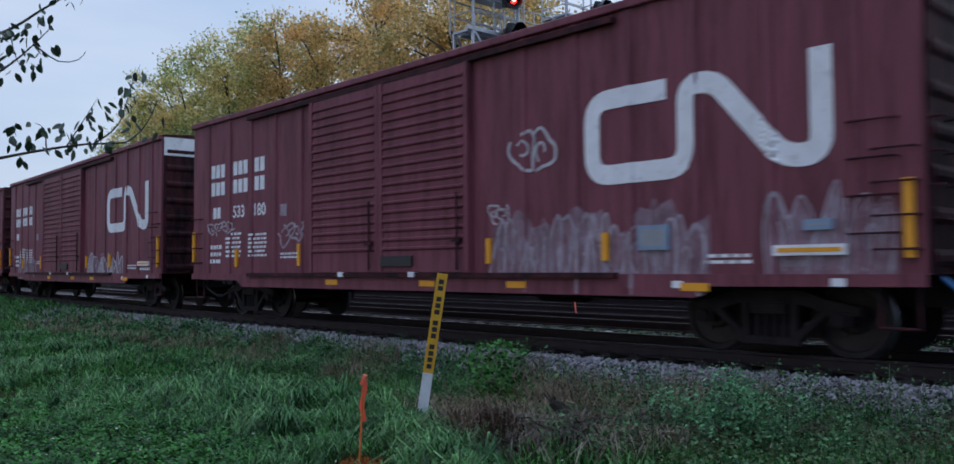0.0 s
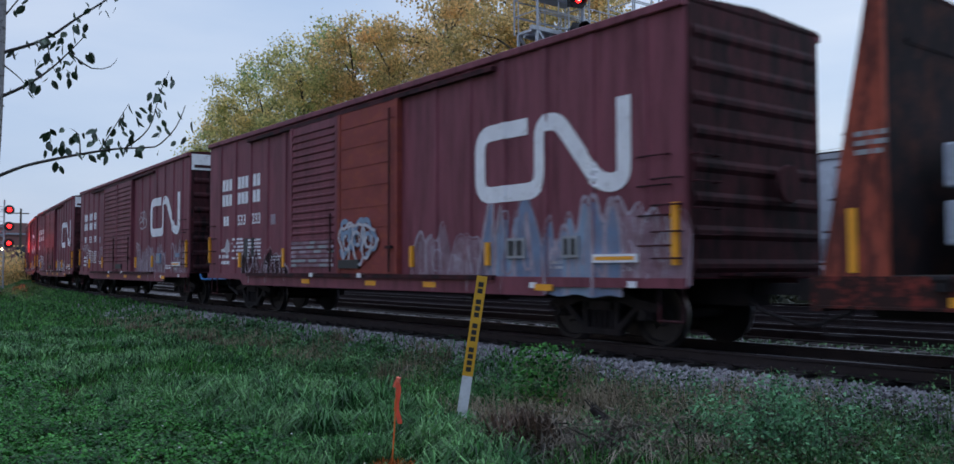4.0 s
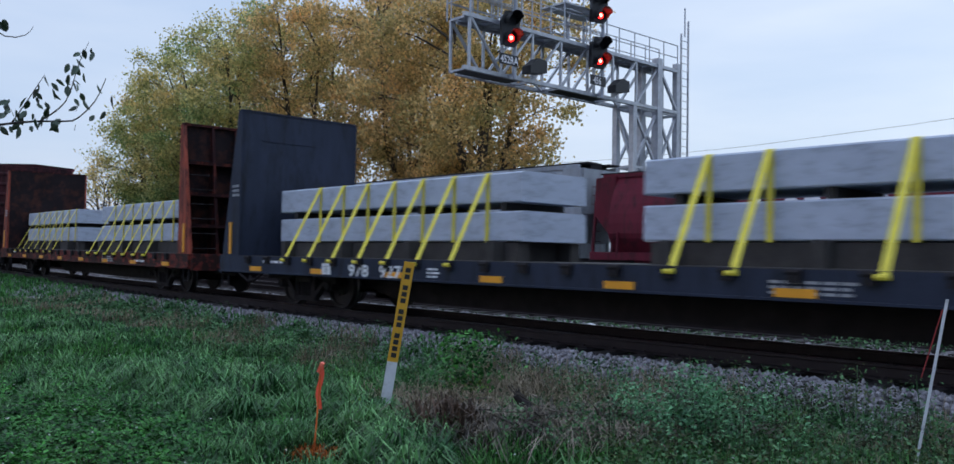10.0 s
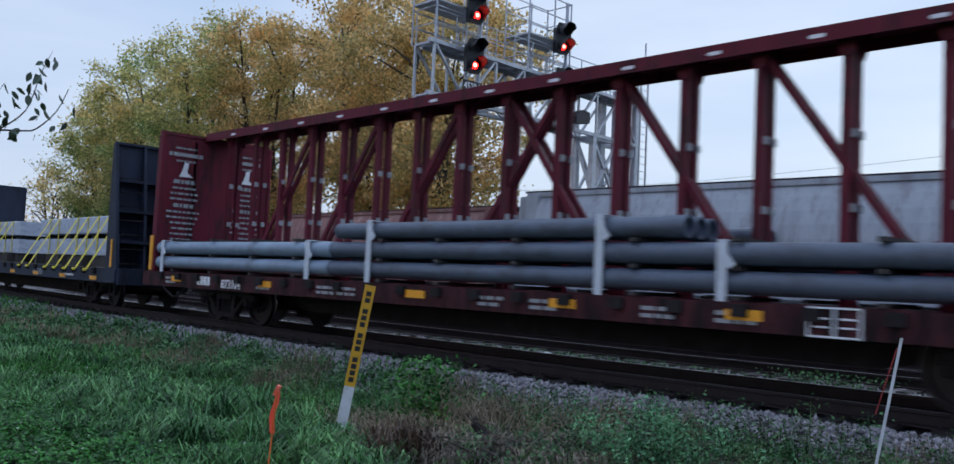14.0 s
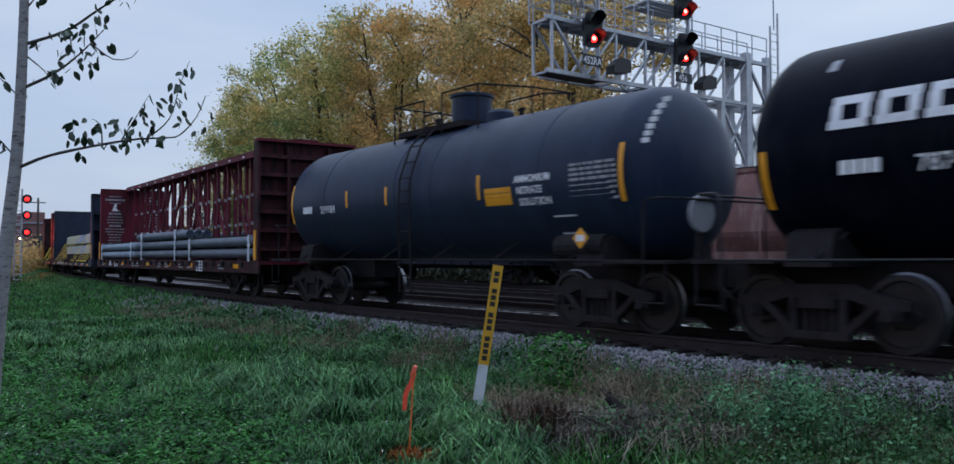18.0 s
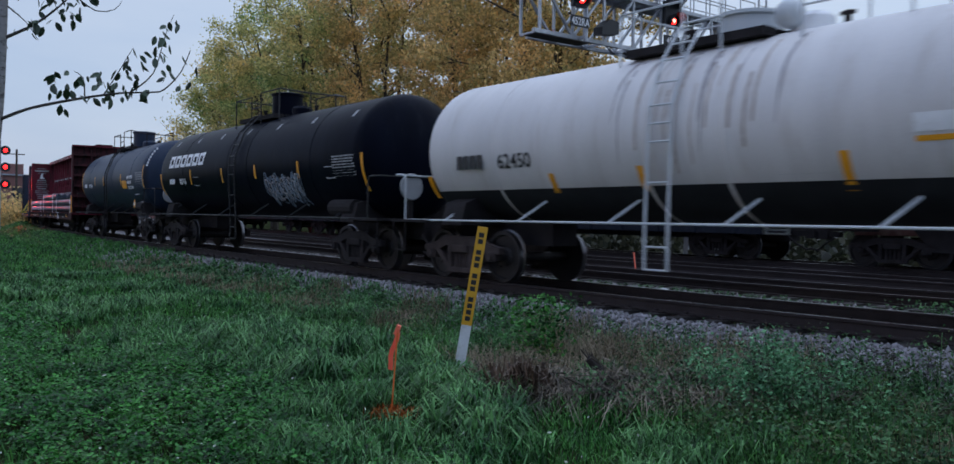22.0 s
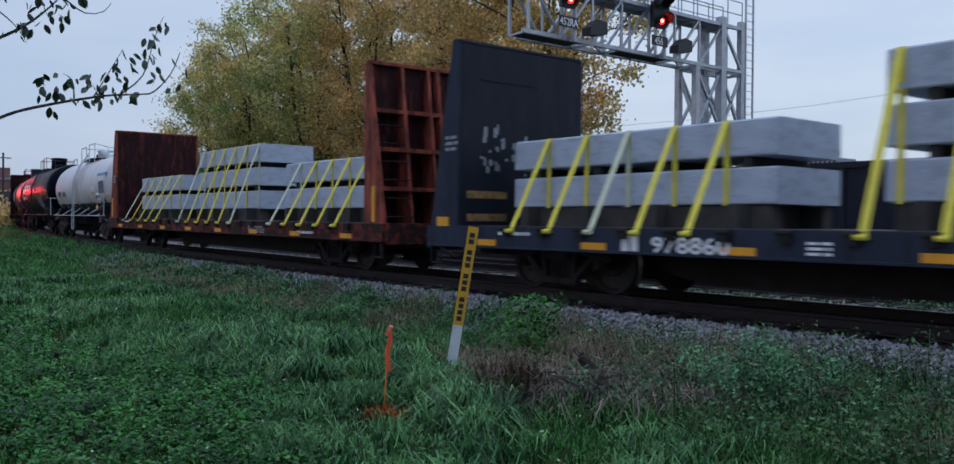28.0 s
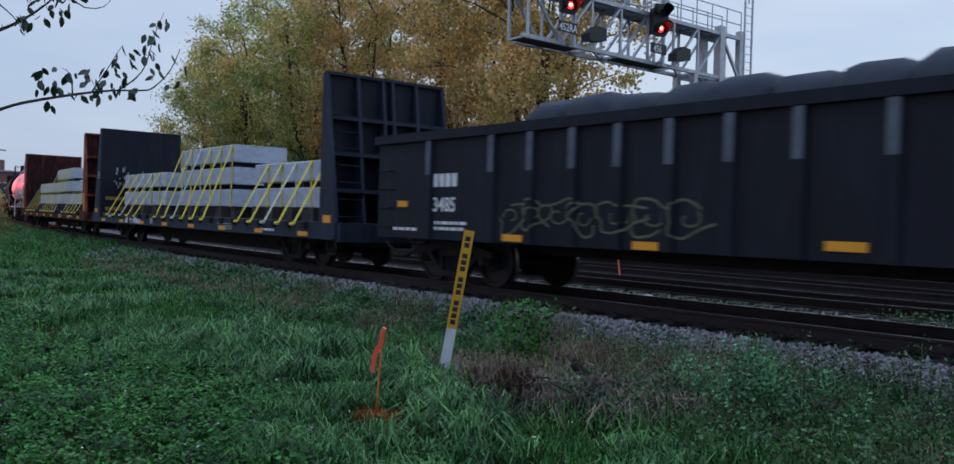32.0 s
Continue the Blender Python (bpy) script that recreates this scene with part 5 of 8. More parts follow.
    # pipes: two full layers and a short third on each half of the deck
    for name, r0, y_list, z, spans in (("low", 0.135, (-1.33, -1.05, -0.77, -0.49, 0.49, 0.77, 1.05, 1.33), 1.24, ((-10.12, -3.42, "pipe_pale"), (-3.4, 2.4, "pipe"), (2.42, 10.15, "pipe"))),
                                       ("mid", 0.135, (-1.33, -1.05, -0.77, -0.49, 0.49, 0.77, 1.05, 1.33), 1.57, ((-10.1, -3.38, "pipe_pale"), (-3.36, 2.4, "pipe"), (2.42, 10.12, "pipe"))),
                                       ("top", 0.135, (-1.3, -1.02, -0.74, 0.6, 0.88), 1.90, ((-3.3, 3.7, "pipe"),))):
        for y in y_list:
            for a, b, mt in spans:
                key = ("pipe", a, b, mt)
                if key not in SLABS:
                    bm = bmesh.new()
                    ln = b - a
                    lathe(bm, [(-ln / 2 + 0.08, 0.11), (-ln / 2, 0.115), (-ln / 2, r0), (ln / 2 - 0.35, r0), (ln / 2 - 0.3, r0 + 0.008), (ln / 2, r0 + 0.008), (ln / 2, 0.115), (ln / 2 - 0.08, 0.11)], 20, "x")
                    SLABS[key] = mesh_of("pipe", bm, M[mt], smooth=True)
                ob = new("pipe", SLABS[key])
                tagged(ob, "pale blue-grey coated steel pipe" if mt == "pipe_pale" else "dark grey coated steel pipe", "pipe", "pipes on the centre-beam car")
                LOADS.append((ob, centre, 7.5, Matrix.Translation(((a + b) / 2, y, z))))
    for z in (1.06, 1.405, 1.735):
        for x in ([-9.3, -7.6, -6, -4.5, -2, -0.6, 1, 3, 4.4, 6, 7.5, 9] if z < 1.8 else [-2.4, -0.9, 0.8, 2.0, 3.4]):
            for s in (-1, 1):
                bm = bmesh.new()
                box(bm, x - 0.05, x + 0.05, min(s * 0.42, s * 1.47), max(s * 0.42, s * 1.47), z - 0.025, z + 0.025)
                part("dunnage", bm, M["timber"], car)
    for x, zt in ((-9.75, 1.72), (-4.02, 1.72), (-2.25, 2.05), (2.5, 2.05), (4.24, 1.72), (9.84, 1.72)):
        bm = bmesh.new()
        box(bm, x - 0.06, x + 0.06, -1.495, -1.475, 1.0, zt)
        box(bm, x - 0.06, x + 0.06, -1.49, -0.45, zt, zt + 0.012)
        bar(bm, (x - 0.03, -1.50, zt - 0.1), (x + 0.14, -1.50, zt - 0.3), 0.02, 0.09)
        part("wrap_strap", bm, M["wrap"], car, "white wrapping strap")


centrebeam(71.55)

# ---- tank cars ----
def tank_car(centre, label, half, radius, paint, style, truck_x, rail_paint):
    car = thing("tank_car", label, "tank car", "tank cars of the train")
    axis = 2.37 if style == "white" else 2.43
    sill = half + 0.45
    bm = bmesh.new()
    prof = []
    for k in range(10):
        a = k / 9 * math.pi / 2
        prof.append((-half + 0.72 * (1 - math.sin(a)), radius * max(0.02, math.cos(a)) if k < 9 else 0.02))
    prof = prof[::-1]
    prof[-1:] = [(-half + 0.72, radius)]
    full = prof + [(x, radius) for x in (-half * 0.66, -half * 0.66 + 0.02, -half * 0.33, 0, half * 0.33, half * 0.66)] + [(-x, r) for x, r in prof[::-1]]
    lathe(bm, full, 56, "x")
    bmesh.ops.translate(bm, verts=bm.verts[:], vec=(0, 0, axis))
    barrel = part("barrel", bm, paint, car, smooth=True)
    for x in (-half * 0.62, -half * 0.05 - 0.35, half * 0.05 + 0.35, half * 0.62):
        bm = bmesh.new()
        lathe(bm, [(x - 0.04, radius - 0.01), (x - 0.03, radius + 0.008), (x + 0.03, radius + 0.008), (x + 0.04, radius - 0.01)], 56, "x")
        bmesh.ops.translate(bm, verts=bm.verts[:], vec=(0, 0, axis))
        part("weld_band", bm, paint, barrel, smooth=True)

    def skin(x, z):
        d = radius ** 2 - (z - axis) ** 2
        return -math.sqrt(max(0.01, d))

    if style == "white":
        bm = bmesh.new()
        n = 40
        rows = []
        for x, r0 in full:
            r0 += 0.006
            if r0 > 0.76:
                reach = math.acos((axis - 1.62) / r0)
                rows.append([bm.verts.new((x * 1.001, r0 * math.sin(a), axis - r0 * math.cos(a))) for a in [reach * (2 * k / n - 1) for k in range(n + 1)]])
        for p, q in zip(rows, rows[1:]):
            for k in range(n):
                bm.faces.new((p[k], p[k + 1], q[k + 1], q[k]))
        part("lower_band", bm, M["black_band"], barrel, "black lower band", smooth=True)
        rs = random.Random(62)
        for k in range(16):
            x, z1 = rs.gauss(0.15, 0.75), rs.uniform(2.9, 3.5)
            bm = bmesh.new()
            band(bm, [Vector((x + 0.01 * rs.uniform(-1, 1), z1 - q * 0.12)) for q in range(rs.randint(3, 12))], rs.uniform(0.015, 0.06), skin, 0.005, 2)
            part("rust_stain", bm, M["tank_stain"], barrel, "faint brown run-off stain")
    # stub sills, bolsters and running boards
    for m in (-1, 1):
        bm = bmesh.new()
        box(bm, min(m * (half - 2.9), m * sill), max(m * (half - 2.9), m * sill), -0.3, 0.3, 0.66, 1.05)
        xs = m * truck_x
        prism(bm, [(-1.3, 1.0), (1.3, 1.0), (1.2, 1.4), (0.9, 1.5), (-0.9, 1.5), (-1.2, 1.4)], 0, xs - 0.3, xs + 0.3)
        part("stub_sill", bm, M["under"], car)
        bm = bmesh.new()
        box(bm, min(m * (half - 0.75), m * sill), max(m * (half - 0.75), m * sill), -1.45, 1.45, 1.04, 1.09)
        part("end_platform", bm, M["under"], car)
        bm = bmesh.new()
        a, b = m * (half + 0.02), m * (sill - 0.03)
        pts = [(a, -1.42, 1.09), (a, -1.42, 1.95), (b, -1.42, 1.95), (b, 1.42, 1.95), (a, 1.42, 1.95), (a, 1.42, 1.09)]
        pipe(bm, fillet(pts, 0.14, 0.3), 0.017)
        part("end_railing", bm, rail_paint, car)
        bm = bmesh.new()
        pipe(bm, [(b, -1.42, 1.05), (b, -1.42, 0.5), (b - m * 0.4, -1.42, 0.5), (b - m * 0.4, -1.42, 1.05)], 0.014)
        part("stirrup", bm, M["under"], car)
        bm = bmesh.new()
        lathe(bm, [(0.0, 0.26), (0.03, 0.28), (0.06, 0.26)], 20, "x")
        bmesh.ops.translate(bm, verts=bm.verts[:], vec=(m * sill - 0.1, -0.6, 1.75))
        if m > 0:
            part("brake_wheel", bm, M["grey_text"], car)
            bm = bmesh.new()
            box(bm, sill - 0.14, sill - 0.08, -0.66, -0.54, 1.06, 1.95)
            part("brake_stand", bm, M["under"], car)
        else:
            bm.free()
    bm = bmesh.new()
    rod(bm, (half - 2.0, -1.12, 1.3), (half - 0.95, -1.12, 1.3), 0.19, 14)
    part("air_reservoir", bm, M["under"], car)
    for s in (-1, 1):
        bm = bmesh.new()
        rod(bm, (-sill + 0.4, s * 1.38, 1.08), (sill - 0.4, s * 1.38, 1.08), 0.018, 8)
        part("side_rail", bm, rail_paint, car)
        for k in range(6):
            x = -half + 1.4 + (2 * half - 2.8) * k / 5
            bm = bmesh.new()
            bar(bm, (x - 0.18, s * 1.38, 1.08), (x + 0.05, s * 0.95, 1.42), 0.035, 0.035)
            part("rail_bracket", bm, rail_paint, car)
    # ladder, top platform with railing, dome and valves
    for s in (-1, 1):
        lx = -0.25 if style == "white" else -0.1
        arc = [(lx, s * 1.42, 0.45 if s < 0 else 0.95), (lx, s * 1.42, 1.08), (lx, s * (radius + 0.09), 2.2), (lx, s * (radius + 0.06), 2.7), (lx, s * radius * 0.86, 3.35), (lx, s * 0.75, 3.85)]
        lad = new("ladder")
        lad.parent = car
        for dx in (-0.2, 0.2):
            bm = bmesh.new()
            pipe(bm, [(x + dx, y, z) for x, y, z in arc], 0.022)
            part("stile", bm, rail_paint, lad)
        P = [Vector(p) for p in arc]
        for k in range(11):
            u = k / 10 * (len(P) - 1.001)
            i = int(u)
            p = P[i].lerp(P[i + 1], u - i)
            bm = bmesh.new()
            rod(bm, (lx - 0.2, p.y, p.z), (lx + 0.2, p.y, p.z), 0.014, 6)
            part("rung", bm, rail_paint, lad)
    top = axis + radius
    # grated platform beside the dome, with a guard rail that steps down along the barrel
    for k in range(4):
        bm = bmesh.new()
        box(bm, -1.5, 0.9, -0.72 + k * 0.37, -0.42 + k * 0.37, top - (0.02 if 0 < k < 3 else 0.1), top + 0.015)
        part("top_walkway", bm, M["under"], car)
    for s in (-1, 1):
        zt = top + 0.54
        for line in ([(-1.5, s * 0.82, top - 0.25), (-1.5, s * 0.82, zt), (-0.35, s * 0.82, zt), (-0.35, s * 0.82, top - 0.25)],
                     [(0.3, s * 0.82, top - 0.25), (0.3, s * 0.82, zt + 0.06), (1.5, s * 0.82, zt + 0.06), (2.7, s * 0.5, zt - 0.16), (2.7, s * 0.5, top - 0.1)],
                     [(1.5, s * 0.82, top - 0.25), (1.5, s * 0.82, zt + 0.06)],
                     [(-0.35, s * 0.82, top + 0.22), (0.3, s * 0.82, top + 0.22)]):
            bm = bmesh.new()
            pipe(bm, line, 0.019)
            part("top_railing", bm, rail_paint, car)
    for x, zt, w in ((-1.5, top + 0.54, 0.82), (2.7, top + 0.38, 0.5)):
        bm = bmesh.new()
        pipe(bm, [(x, -w, zt), (x, w, zt)], 0.019)
        part("top_railing", bm, rail_paint, car)
    if style == "white":
        bm = bmesh.new()
        bmesh.ops.create_icosphere(bm, subdivisions=3, radius=0.2, matrix=Matrix.Translation((1.0, -0.3, top + 0.2)))
        part("valve_cap", bm, M["hut_white"], car, "round white valve cap", smooth=True)
    bm = bmesh.new()
    tall = 0.3 if style == "white" else 0.58
    lathe(bm, [(top - 0.1, 0.42), (top + tall, 0.42), (top + tall + 0.02, 0.46), (top + tall + 0.07, 0.46), (top + tall + 0.1, 0.34)], 24, "z")
    bmesh.ops.translate(bm, verts=bm.verts[:], vec=(0.2, 0, 0))
    part("dome", bm, rail_paint if style == "white" else paint, car, smooth=True)
    bm = bmesh.new()
    lathe(bm, [(top - 0.1, 0.28), (top + 0.16, 0.28), (top + 0.22, 0.22), (top + 0.25, 0.05)], 20, "z")
    bmesh.ops.translate(bm, verts=bm.verts[:], vec=(1.15, 0, 0))
    part("manway", bm, M["white"] if style == "white" else paint, car, smooth=True)
    for x, y in ((-0.9, 0.2), (-0.6, -0.3), (1.5, 0.25)):
        bm = bmesh.new()
        rod(bm, (x, y, top - 0.05), (x, y, top + 0.25), 0.05, 8)
        rod(bm, (x - 0.1, y, top + 0.22), (x + 0.1, y, top + 0.22), 0.03, 8)
        part("valve", bm, M["under"], car)

    def strip(x, z0, z1, w=0.09):
        bm = bmesh.new()
        band(bm, [Vector((x, z0 + (z1 - z0) * k / 6)) for k in range(7)], w, skin, 0.008, 1)
        part("reflector", bm, M["yellow"], barrel, "yellow reflective strip")

    def panel(name, x0, x1, z0, z1, mat_, lab="", lift=0.006):
        bm = bmesh.new()
        patch(bm, [(x0, z1), (x1, z1)], [(x0, z0), (x1, z0)], skin, lift)
        return part(name, bm, mat_, barrel, lab)

    def words(text, x, z, size, mat_, squeeze=1.0, bold=0.004, name="lettering"):
        me = letters(text, size, mat_, name, squeeze, bold)
        for v in me.vertices:
            zz = z + v.co.z
            v.co = (x + v.co.x, skin(x, zz) - 0.008 + v.co.y, zz)
        ob = new(name, me)
        ob.parent = barrel
        return ob

    r = random.Random(int(centre))
    if style == "blue":
        for x, a, b in ((-5.5, 1.95, 2.9), (-2.65, 2.23, 2.6), (-0.95, 2.2, 2.58), (2.25, 2.14, 2.58), (5.7, 1.94, 2.8)):
            strip(x, a, b)
        word_bars(barrel, -4.85, 2.17, 0.16, (4,), -1.372)
        words("219184", -3.95, 2.15, 0.24, M["white"])
        for k, w in enumerate(("AMMONIUM", "NITRATE", "SOLUTION")):
            words(w, 3.25 + 0.05 * k, 2.37 - k * 0.19, 0.17, M["white"], 0.95)
        small_print(barrel, r, 3.2, 4.3, 1.82, 1.94, 1, skin)
        panel("warning_panel", 2.42, 3.15, 2.02, 2.32, M["yellow"], "yellow warning panel")
        small_print(barrel, r, 2.47, 3.1, 2.06, 2.28, 3, lambda x, z: skin(x, z) - 0.006, M["black_paint"])
        small_print(barrel, r, 4.6, 5.6, 1.98, 2.6, 8, skin, M["grey_text"])
        small_print(barrel, r, -4.8, -3.3, 1.85, 2.05, 2, skin, M["grey_text"])
        small_print(barrel, r, -2.3, -1.4, 1.55, 1.85, 4, skin, M["grey_text"])
        small_print(barrel, r, 1.2, 2.3, 1.5, 1.8, 4, skin, M["grey_text"])
        small_print(barrel, r, 2.4, 3.1, 1.55, 1.8, 3, skin, M["grey_text"])
        small_print(barrel, r, 3.2, 4.2, 1.55, 1.75, 3, skin, M["grey_text"])
        bm = bmesh.new()
        for k in range(7):
            z = 2.75 + k * 0.1
            y = skin(6.0, z)
            box(bm, 6.08 + 0.02 * k, 6.2 + 0.02 * k, y - 0.01, y + 0.02, z, z + 0.07)
        part("lettering_bars", bm, M["white"], barrel)
        bm = bmesh.new()
        for a, b, c, d in ((4.1, 4.62, 1.5, 1.53), (4.1, 4.62, 1.77, 1.8), (4.1, 4.13, 1.5, 1.8), (4.59, 4.62, 1.5, 1.8)):
            box(bm, a, b, skin(a, c) - 0.03, skin(a, c) + 0.03, c, d)
        part("card_frame", bm, M["grey_text"], barrel)
    elif style == "black":
        for x, a, b in ((-6.7, 1.7, 2.4), (-3.75, 2.0, 2.45), (-1.1, 2.0, 2.4), (1.3, 2.05, 2.4), (3.9, 2.0, 2.4), (7.0, 1.65, 2.45)):
            strip(x, a, b)
        x = -5.85
        for k in range(6):
            slant = lambda z: x + 0.16 * (z - 2.56)
            bm = bmesh.new()
            for a, b, z0, z1 in ((0.0, 0.46, 2.84, 2.94), (0.0, 0.46, 2.56, 2.66), (0.0, 0.13, 2.66, 2.84), (0.34, 0.46, 2.66, 2.84)):
                patch(bm, [(slant(z1) + a, z1), (slant(z1) + b, z1)], [(slant(z0) + a, z0), (slant(z0) + b, z0)], skin, 0.01, 3)
            part("emblem_block", bm, M["white"], barrel, "slanted white emblem block")
            x += 0.55
        word_bars(barrel, -5.7, 2.04, 0.16, (4,), -1.402)
        words("78743", -4.85, 2.02, 0.25, M["white"])
        small_print(barrel, r, -5.6, -4.0, 1.72, 1.9, 2, skin, M["grey_text"])
        small_print(barrel, r, 5.65, 6.65, 1.98, 2.45, 8, skin, M["grey_text"])
        scrawl(barrel, r, 1.8, 3.9, 1.4, 2.15, 11, 0.035, M["graf_cyan"], skin)
        scrawl(barrel, r, 1.9, 3.8, 1.5, 2.1, 7, 0.025, M["graf_line"], skin)
        for x in (-3.5, 5.3):
            bm = bmesh.new()
            for a, b, c, d in ((x, x + 0.4, 1.95, 1.97), (x, x + 0.4, 2.2, 2.22), (x, x + 0.02, 1.95, 2.22), (x + 0.38, x + 0.4, 1.95, 2.22)):
                box(bm, a, b, skin(a, c) - 0.015, skin(a, c) + 0.02, c, d)
            part("card_frame", bm, M["grey_text"], barrel)
        for k in range(7):
            x = -6 + k * 2
            panel("scuff", x, x + 0.12, 3.3, 3.45, M["grey_text"])
    else:
        for x, a, b in ((-5.9, 1.5, 1.9), (-2.6, 1.55, 1.85), (-0.75, 1.55, 1.9), (2.3, 1.5, 1.95), (4.2, 1.55, 2.0), (6.05, 1.35, 2.05)):
            strip(x, a, b, 0.12)
        word_bars(barrel, -4.95, 1.98, 0.24, (4,), -1.302, M["black_paint"])
        words("62450", -3.85, 1.97, 0.34, M["black_paint"])
        small_print(barrel, r, -4.5, -2.9, 1.75, 1.95, 2, skin, M["grey_text"])
        for k in range(16):
            x, zt, zb, w = r.uniform(-1.3, 1.6), r.uniform(3.45, 3.72), r.uniform(1.9, 3.1), r.uniform(0.02, 0.075)
            bm = bmesh.new()
            band(bm, [Vector((x + 0.01 * math.sin(j), zt + (zb - zt) * j / 10)) for j in range(11)], lambda u, w=w: w * (1 - 0.8 * u), skin, 0.004, 2)
            part("grime_streak", bm, M["tank_grime"], barrel, "brown-grey run of grime below the dome")
        panel("name_panel", 4.25, 5.9, 2.68, 2.88, M["wrap"], "pale blue name panel")
        words("HYDROGEN PEROXIDE", 4.3, 2.72, 0.16, M["tape_blue"], 0.93)
        panel("data_panel", 4.68, 5.72, 2.0, 2.5, M["graf_blue"], "grey-blue data panel")
        small_print(barrel, r, 4.72, 5.68, 2.02, 2.48, 8, lambda x, z: skin(x, z) - 0.008, M["black_paint"])
        panel("label_panel", 3.1, 3.8, 2.1, 2.3, M["white"])
        panel("warning_panel", 3.12, 3.78, 2.0, 2.06, M["yellow"])
        small_print(barrel, r, 4.3, 4.95, 2.02, 2.1, 1, skin, M["black_paint"])
        small_print(barrel, r, 3.2, 4.1, 1.55, 1.75, 3, skin, M["grey_text"])
        panel("data_panel", 4.95, 5.35, 1.58, 1.82, M["black_paint"])
        small_print(barrel, r, 1.4, 2.1, 1.7, 1.74, 1, skin, M["grey_text"])
        bm = bmesh.new()
        pipe(bm, [(5.3, -1.35, 1.7), (5.3, -1.5, 1.8), (5.6, -1.5, 1.95)], 0.06)
        part("outlet_pipe", bm, M["white"], car)
    if style != "black":
        for x, z in ((5.35 if style == "white" else 4.95, 1.42),):
            bm = bmesh.new()
            y = -1.45
            prism(bm, [(x, z - 0.16), (x + 0.16, z), (x, z + 0.16), (x - 0.16, z)], 1, y - 0.015, y)
            pl = part("placard", bm, M["yellow"], car, "yellow diamond placard")
            bm = bmesh.new()
            box(bm, x - 0.09, x + 0.09, y - 0.019, y - 0.015, z - 0.05, z + 0.05)
            part("placard_field", bm, M["white"], pl)
            bm = bmesh.new()
            box(bm, x - 0.03, x + 0.03, y, y + 0.5, z - 0.2, z - 0.15)
            part("placard_bracket", bm, M["under"], pl)
    add_couplers(car, sill, 0.42)
    add_trucks(car, (-truck_x, truck_x), TRUCK_RUST if style == "white" else None)
    CARS.append((car, centre, truck_x))


tank_car(89.35, "dark blue-grey tank car with white stencilled words", 6.15, 1.37, M["tank_blue"], "blue", 4.95, M["under"])
tank_car(104.15, "black tank car with white block emblem and graffiti", 7.3, 1.40, M["tank_black"], "black", 6.2, M["black_paint"])
tank_car(119.25, "dirty white tank car with rust streaks", 6.4, 1.30, M["tank_white"], "white", 5.1, M["hut_white"])

# ---- gondola with a humped load ----
def gondola(name, centre, half, label, paint, post_xs, top, near=True, low=0.8, load=False):
    car = thing(name, label, "gondola car")
    bm = bmesh.new()
    box(bm, -half, half, -1.5, -1.44, low, top)
    part("near_side", bm, paint, car)
    bm = bmesh.new()
    box(bm, -half, half, 1.44, 1.5, low, top)
    part("far_side", bm, paint, car)
    bm = bmesh.new()
    box(bm, -half, half, -1.44, 1.44, low + 0.1, low + 0.2)
    part("floor_plate", bm, M["under"], car)
    for m in (-1, 1):
        bm = bmesh.new()
        box(bm, min(m * half, m * (half - 0.06)), max(m * half, m * (half - 0.06)), -1.44, 1.44, low, top)
        for z in (1.2, 1.7, 2.2):
            prism(bm, [(m * half, z - 0.1), (m * (half + 0.06), z - 0.03), (m * (half + 0.06), z + 0.03), (m * half, z + 0.1)], 1, -1.4, 1.4)
        part("end_wall", bm, paint, car)
        for z in (1.0, 1.35, 1.7, 2.05):
            bm = bmesh.new()
            pipe(bm, [(m * (half - 0.5), -1.5, z), (m * (half - 0.5), -1.58, z), (m * (half - 0.08), -1.58, z), (m * (half - 0.08), -1.5, z)], 0.013)
            part("grab_iron", bm, M["under"], car)
    bm = bmesh.new()
    for s in (-1, 1):
        box(bm, -half - 0.05, half + 0.05, s * 1.5 - 0.09, s * 1.5 + 0.09, top - 0.16, top)
    for m in (-1, 1):
        box(bm, m * half - 0.08, m * half + 0.08, -1.41, 1.41, top - 0.16, top)
    part("top_chord", bm, paint, car)
    for x in post_xs:
        for s in (-1, 1):
            bm = bmesh.new()
            prism(bm, [(x - 0.11, s * 1.5), (x + 0.11, s * 1.5), (x + 0.07, s * 1.57), (x - 0.07, s * 1.57)], 2, low, top - 0.16)
            part("side_post", bm, paint, car)
        if near and load:
            bm = bmesh.new()
            box(bm, x - 0.07, x + 0.07, -1.58, -1.571, 1.95, top - 0.17)
            part("post_plate", bm, M["pipe"], car, "pale worn post plate")
    bm = bmesh.new()
    box(bm, -half, half, -0.3, 0.3, 0.6, low + 0.1)
    part("centre_sill", bm, M["under"], car)
    add_couplers(car, half, 0.75)
    return car


gon = gondola("gondola", 178.05, 8.15, "black gondola with faint graffiti and a dark humped load", M["black_car"],
              [-6.45, -4.72, -3.79, -2.88, -2.0, -1.11, -0.2, 0.72, 1.8, 3, 4.2, 5.4, 6.6], 2.72, load=True)
tagged(gon, group="gondolas")
lettering_y = -1.505
word_bars(gon, -6.36, 1.73, 0.23, (4,), lettering_y)
lettering("3485", -6.36, lettering_y - 0.002, 1.30, 0.35, M["white"], gon, 0.95, 0.006)
gr = random.Random(3)
flat_side = lambda x, z: -1.502
small_print(gon, gr, -6.3, -5.4, 0.95, 1.15, 2, flat_side)
